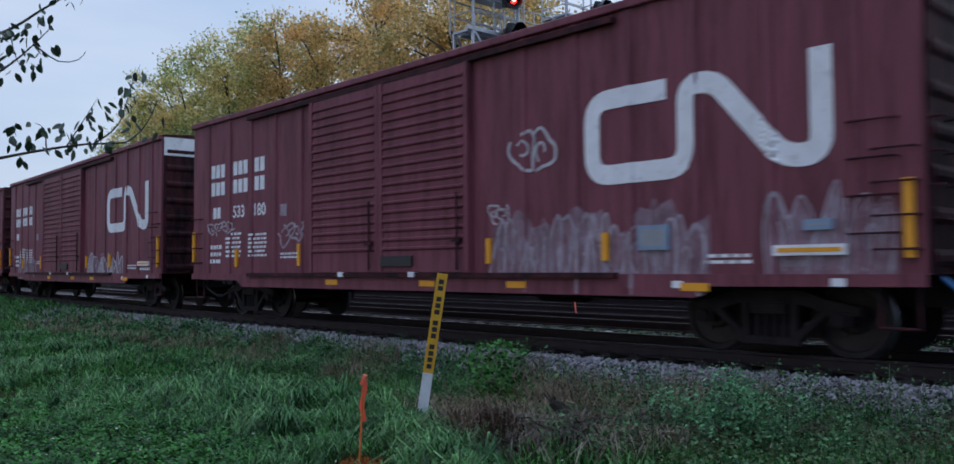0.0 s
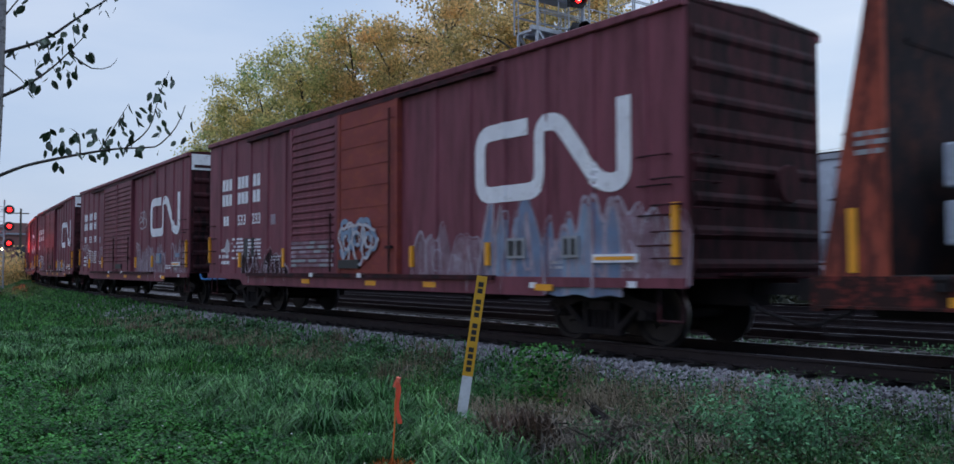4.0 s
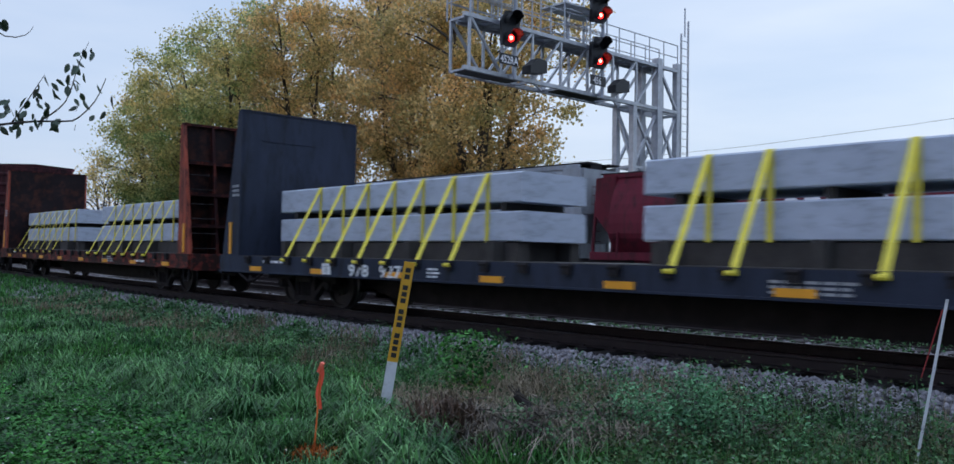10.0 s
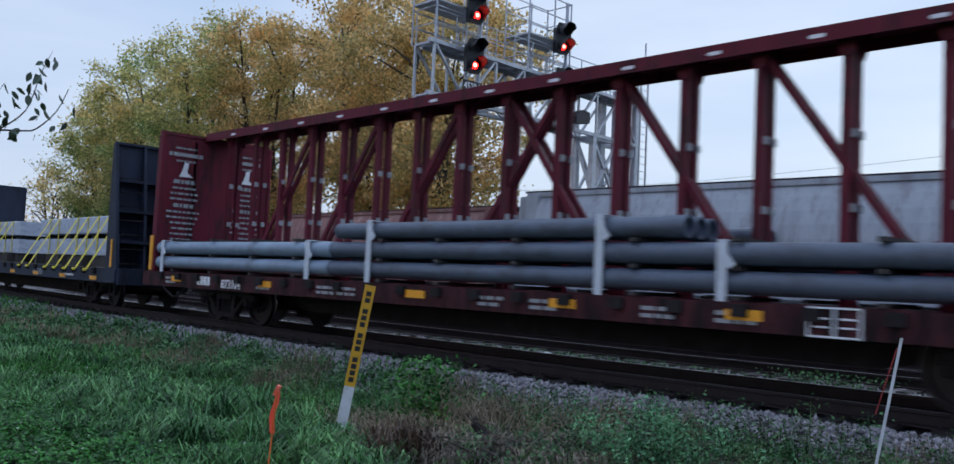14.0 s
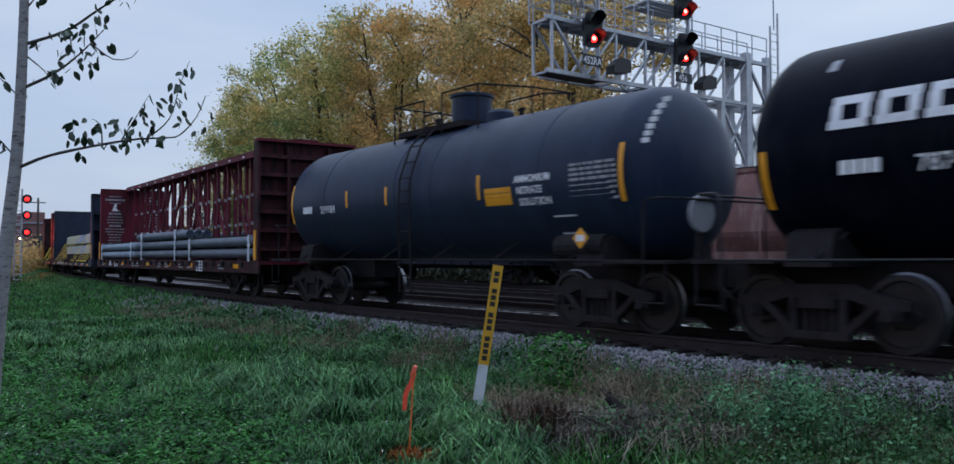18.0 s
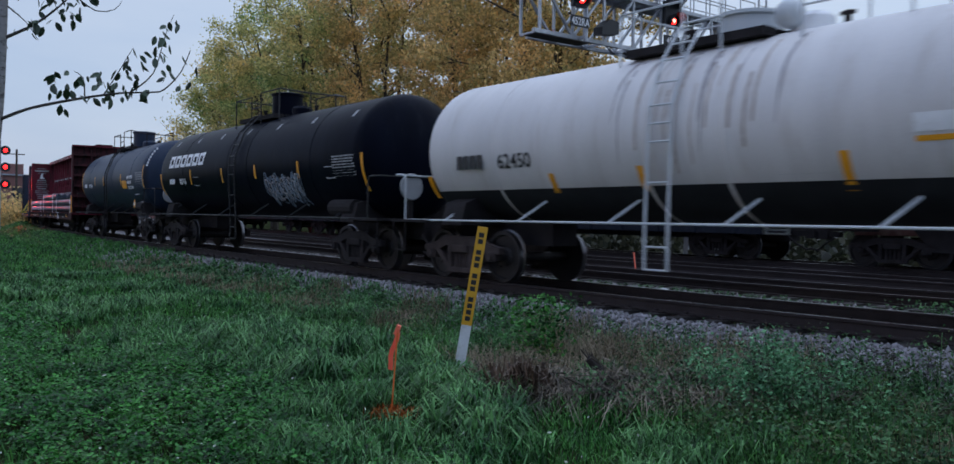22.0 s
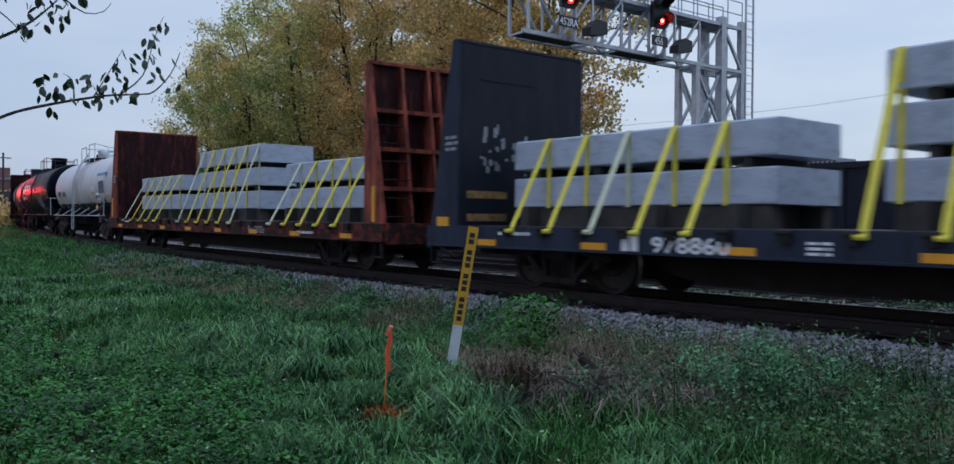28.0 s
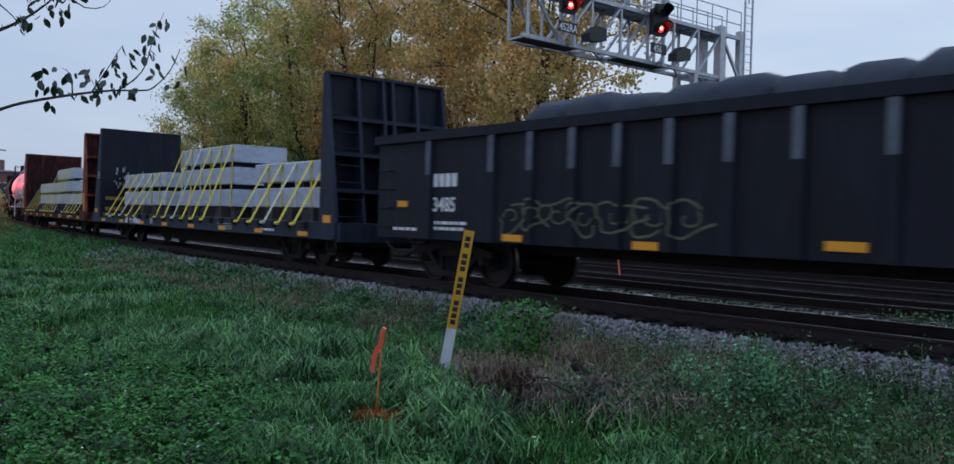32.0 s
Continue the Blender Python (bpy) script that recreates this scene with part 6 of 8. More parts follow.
small_print(gon, gr, -7.6, -6.8, 0.92, 1.02, 1, flat_side)
GON_POSTS = (-6.45, -4.72, -3.79, -2.88, -2.0, -1.11, -0.2, 0.72)
gon_side = lambda x, z: -1.572 if min(abs(x - q) for q in GON_POSTS) < 0.09 else -1.502
scrawl(gon, gr, -4.5, -2.4, 1.0, 1.52, 4, 0.035, M["graf_dim"], gon_side)
scrawl(gon, gr, -2.3, -0.5, 1.0, 1.52, 3, 0.035, M["graf_dim"], gon_side)
for x, z, w in ((-7.3, 1.43, 0.16), (-4.2, 0.89, 0.24), (-1.5, 0.87, 0.22), (1.3, 0.97, 0.24), (4.5, 0.9, 0.24)):
    bm = bmesh.new()
    box(bm, x - w, x + w, -1.52, -1.5, z - 0.055, z + 0.055)
    part("reflector", bm, M["yellow"], gon, "orange reflective strip")
add_trucks(gon, (-6.3, 6.3))
CARS.append((gon, 178.05, 6.3))
# rounded bundles that rise over the gondola's rim
for k in range(14):
    x0, long_ = -3.95 + k * 0.88, 0.5 + 0.04 * math.sin(k * 3.7)
    bm = bmesh.new()
    bmesh.ops.create_icosphere(bm, subdivisions=3, radius=1)
    for v in bm.verts:
        n = noise.noise(v.co * 2.3 + Vector((k * 3.1, 0, 0)))
        e = 5.0
        q = Vector([math.copysign(abs(c) ** (2 / e), c) for c in v.co])
        v.co = Vector((q.x * long_, q.y * 1.3, q.z * 1.05 * (1 - 0.08 * q.x * q.x))) * (1 + 0.05 * n)
    ob = solid("wrapped_load", bm, M["tarp"], "dark grey rounded bundle in the gondola", "load", "bundles in the gondola", smooth=True)
    LOADS.append((ob, 178.05, 6.3, Matrix.Translation((x0, 0, 2.1 + 0.04 * math.sin(k * 2.1)))))

# ---- the second train on the fourth track ----
FAR_OFF = 13.0
FAR_CARS = []


def hopper(centre, label, paint, half, word=False, squat=1.0):
    car = thing("covered_hopper", label, "hopper car", "hoppers of the second train")
    top = 4.3
    bm = bmesh.new()
    n = 14
    prof = [(-0.9, 0.85), (-1.45, 1.75)] + [(-1.5 + 0.55 * (k / 6) ** 2.2, 1.9 + 2.3 * k / 6) for k in range(7)]
    prof = prof + [(-y, z) for y, z in prof[::-1]]
    prism(bm, prof, 0, -half + 0.9, half - 0.9)
    part("body", bm, paint, car)
    for m in (-1, 1):
        bm = bmesh.new()
        prism(bm, [(m * (half - 0.9), 1.6), (m * (half - 0.1), 2.6), (m * (half - 0.1), 4.15), (m * (half - 0.9), 4.2)], 1, -1.15, 1.15)
        part("end_slope", bm, paint, car)
        bm = bmesh.new()
        for s in (-1, 1):
            for x in (half - 0.05, half - 0.85):
                bar(bm, (m * x, s * 1.25, 1.05), (m * x, s * 1.0, 4.15), 0.08, 0.08)
            for k in range(8):
                z = 1.3 + k * 0.36
                rod(bm, (m * (half - 0.02), s * 1.25, z), (m * (half - 0.02), s * 0.8, z), 0.015, 6)
        part("end_ladder", bm, paint, car)
        bm = bmesh.new()
        box(bm, min(m * (half - 1.6), m * half), max(m * (half - 1.6), m * half), -1.4, 1.4, 0.95, 1.08)
        part("end_platform", bm, M["under"], car)
    bm = bmesh.new()
    for s in (-1, 1):
        box(bm, -half + 0.2, half - 0.2, s * 1.5 - 0.06, s * 1.5 + 0.06, 1.05, 1.3)
        box(bm, -half + 0.3, half - 0.3, s * 0.98 - 0.06, s * 0.98 + 0.06, 4.15, 4.3)
    part("side_sill", bm, paint, car)
    bm = bmesh.new()
    box(bm, -half + 0.05, half - 0.05, -0.85, -0.3, top + 0.02, top + 0.08)
    box(bm, -half + 0.05, half - 0.05, 0.3, 0.85, top + 0.02, top + 0.08)
    box(bm, -half + 0.4, half - 0.4, -0.3, 0.3, top - 0.1, top + 0.12)
    for k in range(15):
        x = -half + 0.8 + k * (2 * half - 1.6) / 14
        box(bm, x - 0.03, x + 0.03, -1.02, 1.02, top - 0.12, top + 0.03)
    part("roof_walk", bm, M["under"], car)
    bm = bmesh.new()
    for x in (-half * 0.55, 0, half * 0.55):
        prism(bm, [(x - 1.6, 1.7), (x + 1.6, 1.7), (x + 0.5, 0.45), (x - 0.5, 0.45)], 1, -1.1, 1.1)
    part("outlet_hopper", bm, M["under"], car)
    for k in range(9):
        x = -half + 1.3 + k * (2 * half - 2.6) / 8
        bm = bmesh.new()
        bar(bm, (x, -1.53, 1.3), (x, -1.52, 1.95), 0.06, 0.05)
        part("side_stake", bm, paint, car)
    add_couplers(car, half, 0.6)
    add_trucks(car, (-half + 2.0, half - 2.0), roll=False)
    r = random.Random(int(centre * 3))
    if word:
        me = letters("Canada", 1.5, M["white"], "wordmark", 0.85, 0.02, 0.01)
        ob = new("wordmark", me)
        ob.parent, ob.matrix_basis = car, pose(-3.0, -1.52, 2.15, -6)
        word_bars(car, -6.6, 2.2, 0.26, (4, 6), -1.53)
        small_print(car, r, -6.6, -4.4, 1.6, 1.9, 2, lambda x, z: -1.52)
    else:
        small_print(car, r, half - 3.6, half - 1.6, 2.1, 2.5, 2, lambda x, z: -1.53, M["black_paint"])
        small_print(car, r, -half + 1.4, -half + 3.4, 2.1, 2.5, 2, lambda x, z: -1.53, M["black_paint"])
        scrawl(car, r, half - 4.0, half - 1.2, 1.6, 2.6, 6, 0.06, M["graf_mauve"], lambda x, z: -1.54)
    # older cars are built lower above the sill
    for ob in car.children:
        if ob.name.split(".")[0] in ("body", "end_slope", "end_ladder", "side_sill", "roof_walk") and squat < 1:
            for v in ob.data.vertices:
                if v.co.z > 1.9:
                    v.co.z = 1.9 + (v.co.z - 1.9) * squat
    FAR_CARS.append((car, centre, half - 2.0))


hopper(53.5, "grey covered hopper with graffiti tags", M["hopper_grey"], 8.1)
hopper(35.2, "pale grey covered hopper with a worn white panel", M["hopper_grey"], 8.1)
hopper(16.8, "grey covered hopper with dark roof walk", M["hopper_grey"], 8.1)
hopper(-2.9, "maroon covered hopper with a white wordmark", M["maroon"], 9.0, True, squat=0.82)
hopper(-21.0, "weathered grey covered hopper with round end", M["hopper_grey"], 8.2)
hopper(-38.3, "rusty brown covered hopper with pale streaks", M["hopper_brown"], 7.9, squat=0.82)
for k in range(4):
    c = -56.0 - k * 17.4
    g = gondola("gondola", c, 8.0, "black open gondola of the second train", M["black_car"], [-7 + i * 1.55 for i in range(10)], 2.75, near=False)
    tagged(g, group="gondolas of the second train")
    add_trucks(g, (-6, 6), roll=False)
    FAR_CARS.append((g, c, 6.0))

# ---- signal bridge over the tracks ----
def signal_head(parent, at, lit=True):
    """A black target with a deep hood; the lower lamp shows red."""
    bm = bmesh.new()
    prism(bm, [(-0.3, -0.42), (-0.16, -0.58), (0.16, -0.58), (0.3, -0.42), (0.33, 0.3), (0.2, 0.58), (-0.2, 0.58), (-0.33, 0.3)], 0, -0.06, 0.0)
    box(bm, -0.4, -0.06, -0.2, 0.2, -0.45, 0.45)
    head = part("signal_head", bm, M["signal_black"], parent, "black signal head showing red", at=at)
    for z in (0.28, -0.3):
        bm = bmesh.new()
        n = 12
        r0, ln = 0.23, 0.5
        ring = [[], []]
        for i in range(n + 1):
            a = math.radians(-35 + 250 * i / n)
            for j, (x, r) in enumerate(((0.0, r0), (ln, r0 * 0.96))):
                xx = x * (1.0 if math.sin(a) > 0 else 0.55)
                ring[j].append(bm.verts.new((xx, r * math.cos(a), z + r * math.sin(a))))
        for i in range(n):
            bm.faces.new((ring[0][i], ring[0][i + 1], ring[1][i + 1], ring[1][i]))
        part("hood", bm, M["signal_black"], head)
    bm = bmesh.new()
    lathe(bm, [(0.004, 0.125), (0.03, 0.11), (0.045, 0.05)], 16, "x")
    bmesh.ops.translate(bm, verts=bm.verts[:], vec=(0, 0, -0.3))
    part("lens", bm, M["lens"], head, "glowing red lens", smooth=True)
    bm = bmesh.new()
    lathe(bm, [(0.046, 0.07), (0.05, 0.05), (0.052, 0.02)], 12, "x")
    bmesh.ops.translate(bm, verts=bm.verts[:], vec=(0, 0, -0.3))
    part("lamp", bm, M["lens_core"], head, "bright lamp centre")
    return head


bridge = thing("signal_bridge", "galvanised steel cantilever signal bridge with ladder and railings", "signal bridge")
XN, XF, ZB, ZT = -19.8, -20.7, 7.7, 9.4
YA, YB = 18.2, 28.3
G = M["galv"]


def strut(name, p, q, w=0.09, round_=False):
    bm = bmesh.new()
    if round_:
        rod(bm, p, q, w / 2, 6)
    else:
        bar(bm, p, q, w, w)
    part(name, bm, G, bridge)


for x in (XN, XF):
    for z in (ZB, ZT):
        strut("chord", (x, YA - 0.25 + (0.5 if x == XF else 0), z), (x, 29.7, z), 0.13)
bays = 7
ys = [YA + (YB - YA) * i / bays for i in range(bays + 1)]
for i, y in enumerate(ys):
    for x in (XN, XF):
        strut("vertical", (x, y, ZB), (x, y, ZT), 0.08)
    for z in (ZB, ZT):
        strut("cross_tie", (XN, y, z), (XF, y, z), 0.08)
for i in range(bays):
    a, b = ys[i], ys[i + 1]
    for x in (XN, XF):
        if i == 0:
            strut("diagonal", (x, a, ZT), (x, b, ZB), 0.08)
        else:
            strut("diagonal", (x, a, ZB), (x, b, ZT), 0.08)
    strut("brace", (XN, a, ZB), (XF, b, ZB), 0.06)
    strut("brace", (XF, a, ZT), (XN, b, ZT), 0.06)
for k in range(3):
    bm = bmesh.new()
    x0 = XN - 0.17 - k * 0.28
    box(bm, x0 - 0.12, x0 + 0.12, YA + 0.2, YB + 1.0, ZT + 0.05, ZT + 0.08)
    part("walkway_plank", bm, G, bridge)
for x in (XN, XF):
    for z in (0.55, 1.05):
        strut("railing", (x, YA, ZT + z), (x, YB + 1.3, ZT + z), 0.045, True)
    for i in range(13):
        y = YA + 11.4 * i / 12
        strut("railing_post", (x, y, ZT), (x, y, ZT + 1.05), 0.045, True)
# cages round the two signal stands
for yc in (19.55, 24.05):
    y0, y1, zt = yc - (1.35 if yc < 22 else 1.4), yc + 0.95, 12.4
    for x in (XN + 0.05, XF - 0.2):
        for y in (y0, yc, y1):
            strut("cage_post", (x, y, ZT), (x, y, zt), 0.06, True)
        for z in (10.0, 10.55, 11.1, 11.7, 12.35):
            strut("cage_rail", (x, y0, z), (x, y1, z), 0.045, True)
    for y in (y0, y1):
        for z in (10.0, 10.55, 11.1, 11.7, 12.35):
            strut("cage_rail", (XN + 0.05, y, z), (XF - 0.2, y, z), 0.045, True)
    bm = bmesh.new()
    box(bm, XF - 0.2, XN + 0.1, y0, y1, 10.72, 10.78)
    part("cage_floor", bm, G, bridge)
    # mast that carries two heads
    strut("signal_mast", (XN + 0.35, yc + 0.35, ZB - 0.15), (XN + 0.35, yc + 0.35, 12.2), 0.13, True)
    strut("mast_bracket", (XN, yc + 0.35, ZT), (XN + 0.35, yc + 0.35, ZT), 0.1)
    strut("mast_bracket", (XN, yc + 0.35, ZB), (XN + 0.35, yc + 0.35, ZB), 0.1)
    turn = pose(0, 0, 0, 0, 0, -18)
    for z in (9.2, 10.85):
        signal_head(bridge, Matrix.Translation((XN + 0.5, yc, z - 0.08)) @ turn)
        strut("mast_bracket", (XN + 0.35, yc + 0.35, z), (XN + 0.3, yc, z), 0.09)
    bm = bmesh.new()
    box(bm, XN + 0.42, XN + 0.45, yc - 0.42, yc + 0.42, 7.95, 8.3)
    pl = part("number_plate", bm, M["signal_black"], bridge)
    ob = new("plate_number", letters("452RA" if yc < 22 else "456", 0.34, M["white"], "plate_number", 0.85, 0.005))
    ob.parent, ob.matrix_basis = pl, pose(XN + 0.456, yc - (0.4 if yc < 22 else 0.28), 8.0, 0, 0, 90)
    # floodlight-like dark box and junction boxes under the deck
    bm = bmesh.new()
    prism(bm, [(yc + 0.95, 7.85), (yc + 1.75, 7.95), (yc + 1.75, 8.35), (yc + 1.35, 8.4), (yc + 0.95, 8.1)], 0, XN + 0.1, XN + 0.5)
    part("dark_hood", bm, M["signal_black"], bridge)
    bm = bmesh.new()
    box(bm, XF + 0.2, XN - 0.1, yc - 1.4, yc + 1.0, ZB - 0.05, ZB - 0.02)
    part("service_floor", bm, M["signal_black"], bridge)
# tower: four columns, braces, ladder
for x in (XN - 0.05, XF + 0.05):
    for y, w in ((26.75, 0.22), (28.3, 0.3), (29.6, 0.22)):
        strut("column", (x, y, 0.0), (x, y, ZT + 0.3 if y > 28 else ZB), w)
    for a, b in ((26.75, 28.3), (28.3, 29.6)):
        for z0, z1 in ((0.3, 2.6), (2.6, 5.3), (5.3, 7.6)):
            strut("brace", (x, a, z0), (x, b, z1), 0.1)
            strut("brace", (x, b, z0), (x, a, z1), 0.1)
            strut("brace", (x, a, z1), (x, b, z1), 0.1)
for y in (26.75, 29.6):
    for z0, z1 in ((0.3, 2.6), (2.6, 5.3), (5.3, 7.6)):
        strut("brace", (XN, y, z0), (XF, y, z1), 0.1)
        strut("brace", (XN, y, z1), (XF, y, z1), 0.1)
strut("brace", (XN, 29.6, ZB), (XN, 28.3, ZT), 0.1)
for y in (29.85, 30.35):
    strut("ladder_stile", (XN, y, 0.2), (XN, y, 11.6 if y > 30 else 11.0), 0.06)
for k in range(34):
    strut("ladder_rung", (XN, 29.85, 0.5 + k * 0.31), (XN, 30.35, 0.5 + k * 0.31), 0.03, True)
strut("antenna", (XN, 30.1, 10.9), (XN, 30.1, 12.1), 0.06, True)
bm = bmesh.new()
box(bm, XF - 0.5, XN + 0.5, 26.2, 30.4, -0.05, 0.25)
part("footing", bm, M["concrete"], bridge)

# ---- wayside signal beside the bend, with its lamps lit ----
wayside = thing("wayside_signal", "galvanised wayside signal mast showing three red lights", "railway signal")
SX, SY = -74.0, 11.7
for dx in (-0.25, 0.25):
    bm = bmesh.new()
    rod(bm, (SX, SY + dx, -0.02), (SX, SY + dx, 7.4), 0.06, 8)
    part("mast", bm, G, wayside)
for k in range(18):
    bm = bmesh.new()
    rod(bm, (SX, SY - 0.25, 0.4 + k * 0.38), (SX, SY + 0.25, 0.4 + k * 0.38), 0.025, 6)
    part("rung", bm, G, wayside)
for z in (6.62, 5.35, 4.05):
    bm = bmesh.new()
    lathe(bm, [(-0.2, 0.2), (0.0, 0.36), (0.02, 0.36), (0.02, 0.05)], 16, "x")
    hd = part("signal_head", bm, M["signal_black"], wayside, "round black signal target", at=pose(SX + 0.3, SY + 0.55, z))
    bm = bmesh.new()
    lathe(bm, [(0.03, 0.16), (0.06, 0.13), (0.08, 0.04)], 14, "x")
    part("lens", bm, M["lens"], hd, "glowing red lens", smooth=True)
    bm = bmesh.new()
    bar(bm, (SX, SY, z), (SX + 0.2, SY + 0.55, z), 0.06, 0.06)
    part("bracket", bm, G, wayside)
for z in (6.62, 4.05):
    lamp = bpy.data.lights.new("signal_lamp", "SPOT")
    lamp.energy, lamp.color, lamp.spot_size, lamp.spot_blend, lamp.shadow_soft_size = 1000, (1.0, 0.03, 0.03), radians(70), 0.6, 0.2
    ob = new("signal_lamp", lamp)
    ob.matrix_basis = look((SX + 0.6, SY + 0.55, z), (SX + 5, SY + 1.8, 3.0))

# ---- distance ----
far = thing("brick_building", "distant brown brick building with a flat roof", "building")
bm = bmesh.new()
box(bm, -200, -183, 30, 75, -0.4, 9.2)
part("wall", bm, M["brick_far"], far)
bm = bmesh.new()
box(bm, -199, -186, 30.5, 34, 9.2, 11.6)
part("roof_house", bm, M["brick_far"], far)
bm = bmesh.new()
box(bm, -200.3, -182.7, 29.7, 75.3, 9.2, 9.5)
part("parapet", bm, M["flat_far"], far)
for k in range(9):
    for z in (1.5, 5.0):
        bm = bmesh.new()
        box(bm, -182.99, -182.9, 31.5 + k * 4.6, 34.0 + k * 4.6, z, z + 1.9)
        part("window", bm, M["pane"], far)
pole = thing("utility_pole", "tall dark utility pole beside the bend", "utility pole")
bm = bmesh.new()
rod(bm, (-118.5, 20.9, -0.1), (-118.5, 20.9, 9.8), 0.16, 8, 0.11)
part("shaft", bm, M["bark"], pole)
bm = bmesh.new()
bar(bm, (-118.5, 20.0, 9.2), (-118.5, 21.8, 9.2), 0.12, 0.12)
part("crossarm", bm, M["bark"], pole)
for x, y, z in ((-148, 23.6, 5.5), (-147, 26.5, 2.6), (-147, 17.5, 6.0), (-146, 24.8, 4.0)):
    st = thing("street_lamp", "distant street lamp with a warm light", "street lamp", "far street lamps")
    bm = bmesh.new()
    rod(bm, (x, y, -0.1), (x, y, z), 0.06, 6)
    part("post", bm, G, st)
    bm = bmesh.new()
    bmesh.ops.create_icosphere(bm, subdivisions=1, radius=0.16, matrix=Matrix.Translation((x, y, z)))
    part("lamp", bm, M["warm_lamp"], st, "small glowing lamp")
hut = thing("equipment_hut", "small white railway equipment hut", "hut")
bm = bmesh.new()
box(bm, -100, -97.5, 12.4, 14.6, -0.1, 2.9)
part("wall", bm, M["hut_white"], hut)
bm = bmesh.new()
box(bm, -100.15, -97.35, 12.25, 14.75, 2.9, 3.05)
part("roof", bm, M["flat_far"], hut)
bm = bmesh.new()
box(bm, -97.49, -97.46, 13.1, 13.9, 0.0, 2.0)
part("door", bm, M["flat_far"], hut)
flats = thing("apartment_building", "far pale apartment block above the yard", "building")
bm = bmesh.new()
box(bm, -203, -188, 344, 360, -0.4, 30)
part("wall", bm, M["flat_far"], flats)
bm = bmesh.new()
box(bm, -200, -195, 347, 355, 30, 32)
part("roof_house", bm, M["flat_far"], flats)
for i in range(7):
    for k in range(8):
        bm = bmesh.new()
        box(bm, -202.3 + i * 2.1, -201.1 + i * 2.1, 343.9, 344.0, 4 + k * 3.3, 5.7 + k * 3.3)
        part("window", bm, M["pane"], flats)
bm = bmesh.new()
pts = [(-70 + 12 * i, 62 - i * 0.6, 11.5 - 0.9 * math.sin(math.pi * (i % 5) / 5)) for i in range(12)]
pipe(bm, pts, 0.013, 5)
solid("overhead_cable", bm, M["signal_black"], "thin overhead cable behind the yard", "cable")
for x, y in ((-70, 62), (50, 56)):
    up = thing("utility_pole", "dark wooden utility pole behind the yard", "utility pole")
    bm = bmesh.new()
    rod(bm, (x, y, -0.1), (x, y, 11.7), 0.16, 8, 0.11)
    part("shaft", bm, M["bark"], up)

# ---- posts and sign in the grass ----
marker = thing("marker_post", "leaning flat marker post, yellow above and white below", "marker post")
foot, head_ = Vector((-6.63, 5.24, -0.15)), Vector((-6.405, 5.414, 1.637))
axis_ = (head_ - foot).normalized()
side_ = Vector((0.632, 0.775, 0))
side_ = (side_ - axis_ * side_.dot(axis_)).normalized()
frame_ = Matrix((side_, axis_.cross(side_), axis_)).transposed().to_4x4()
frame_.translation = foot
LONG = (head_ - foot).length
bm = bmesh.new()
box(bm, -0.052, 0.052, -0.012, 0.012, 0, LONG * 0.44)
part("lower_blade", bm, M["marker_white"], marker, at=frame_)
bm = bmesh.new()
box(bm, -0.053, 0.053, -0.013, 0.013, LONG * 0.44, LONG)
part("upper_blade", bm, M["marker_yellow"], marker, at=frame_)
z = LONG - 0.06
for gap in (0, 0, 1, 0, 0, 1, 0, 0, 1, 0, 0, 0):
    z -= 0.045 * gap
    bm = bmesh.new()
    box(bm, -0.026, 0.026, -0.0155, -0.013, z - 0.048, z)
    part("print_bar", bm, M["black_paint"], marker, "black print bar", at=frame_)
    z -= 0.066

lath = thing("survey_stake", "orange painted survey lath with pink flagging tape", "survey stake")
bm = bmesh.new()
bar(bm, (-5.893, 4.012, -0.1), (-5.866, 4.058, 0.76), 0.038, 0.012)
part("lath", bm, M["stake_orange"], lath)
bm = bmesh.new()
bar(bm, (-5.885, 4.05, 0.70), (-5.86, 4.07, 0.78), 0.05, 0.03)
part("knot", bm, M["orange_tape"], lath)
bm = bmesh.new()
edge = [(bm.verts.new((-0.02 + 0.012 * math.sin(k * 1.3), 0, -0.06 * k)), bm.verts.new((0.021 + 0.012 * math.sin(k * 1.3), 0.004, -0.06 * k))) for k in range(7)]
for a, b in zip(edge, edge[1:]):
    bm.faces.new((a[0], a[1], b[1], b[0]))
bmesh.ops.solidify(bm, geom=bm.faces[:], thickness=0.003)
RIBBON_AT = Vector((-5.85, 4.045, 0.75))
RIBBON = part("flagging_tape", bm, M["orange_tape"], lath, "coral flagging tape blowing in the wind", at=Matrix.Translation(RIBBON_AT))

slim = thing("delineator_post", "thin white delineator post with a red stripe", "marker post")
bm = bmesh.new()
bar(bm, (-2.015, 6.43, -0.05), (-1.778, 6.509, 1.45), 0.04, 0.02)
part("blade", bm, M["marker_white"], slim)
bm = bmesh.new()
bar(bm, (-1.9255, 6.444, 0.9), (-1.8003, 6.4865, 1.38), 0.014, 0.008)
part("stripe", bm, M["red_stripe"], slim)

sign = thing("asset_sign", "yellow vertical sign plate with black characters and bolt", "sign")
corner, across = Vector((-0.006, 1.6515, 1.878)), Vector((0.81, 0.585, 0)).normalized()
out = Vector((across.y, -across.x, 0))
sf = Matrix((across, -out, Vector((0, 0, 1)))).transposed().to_4x4()
sf.translation = corner
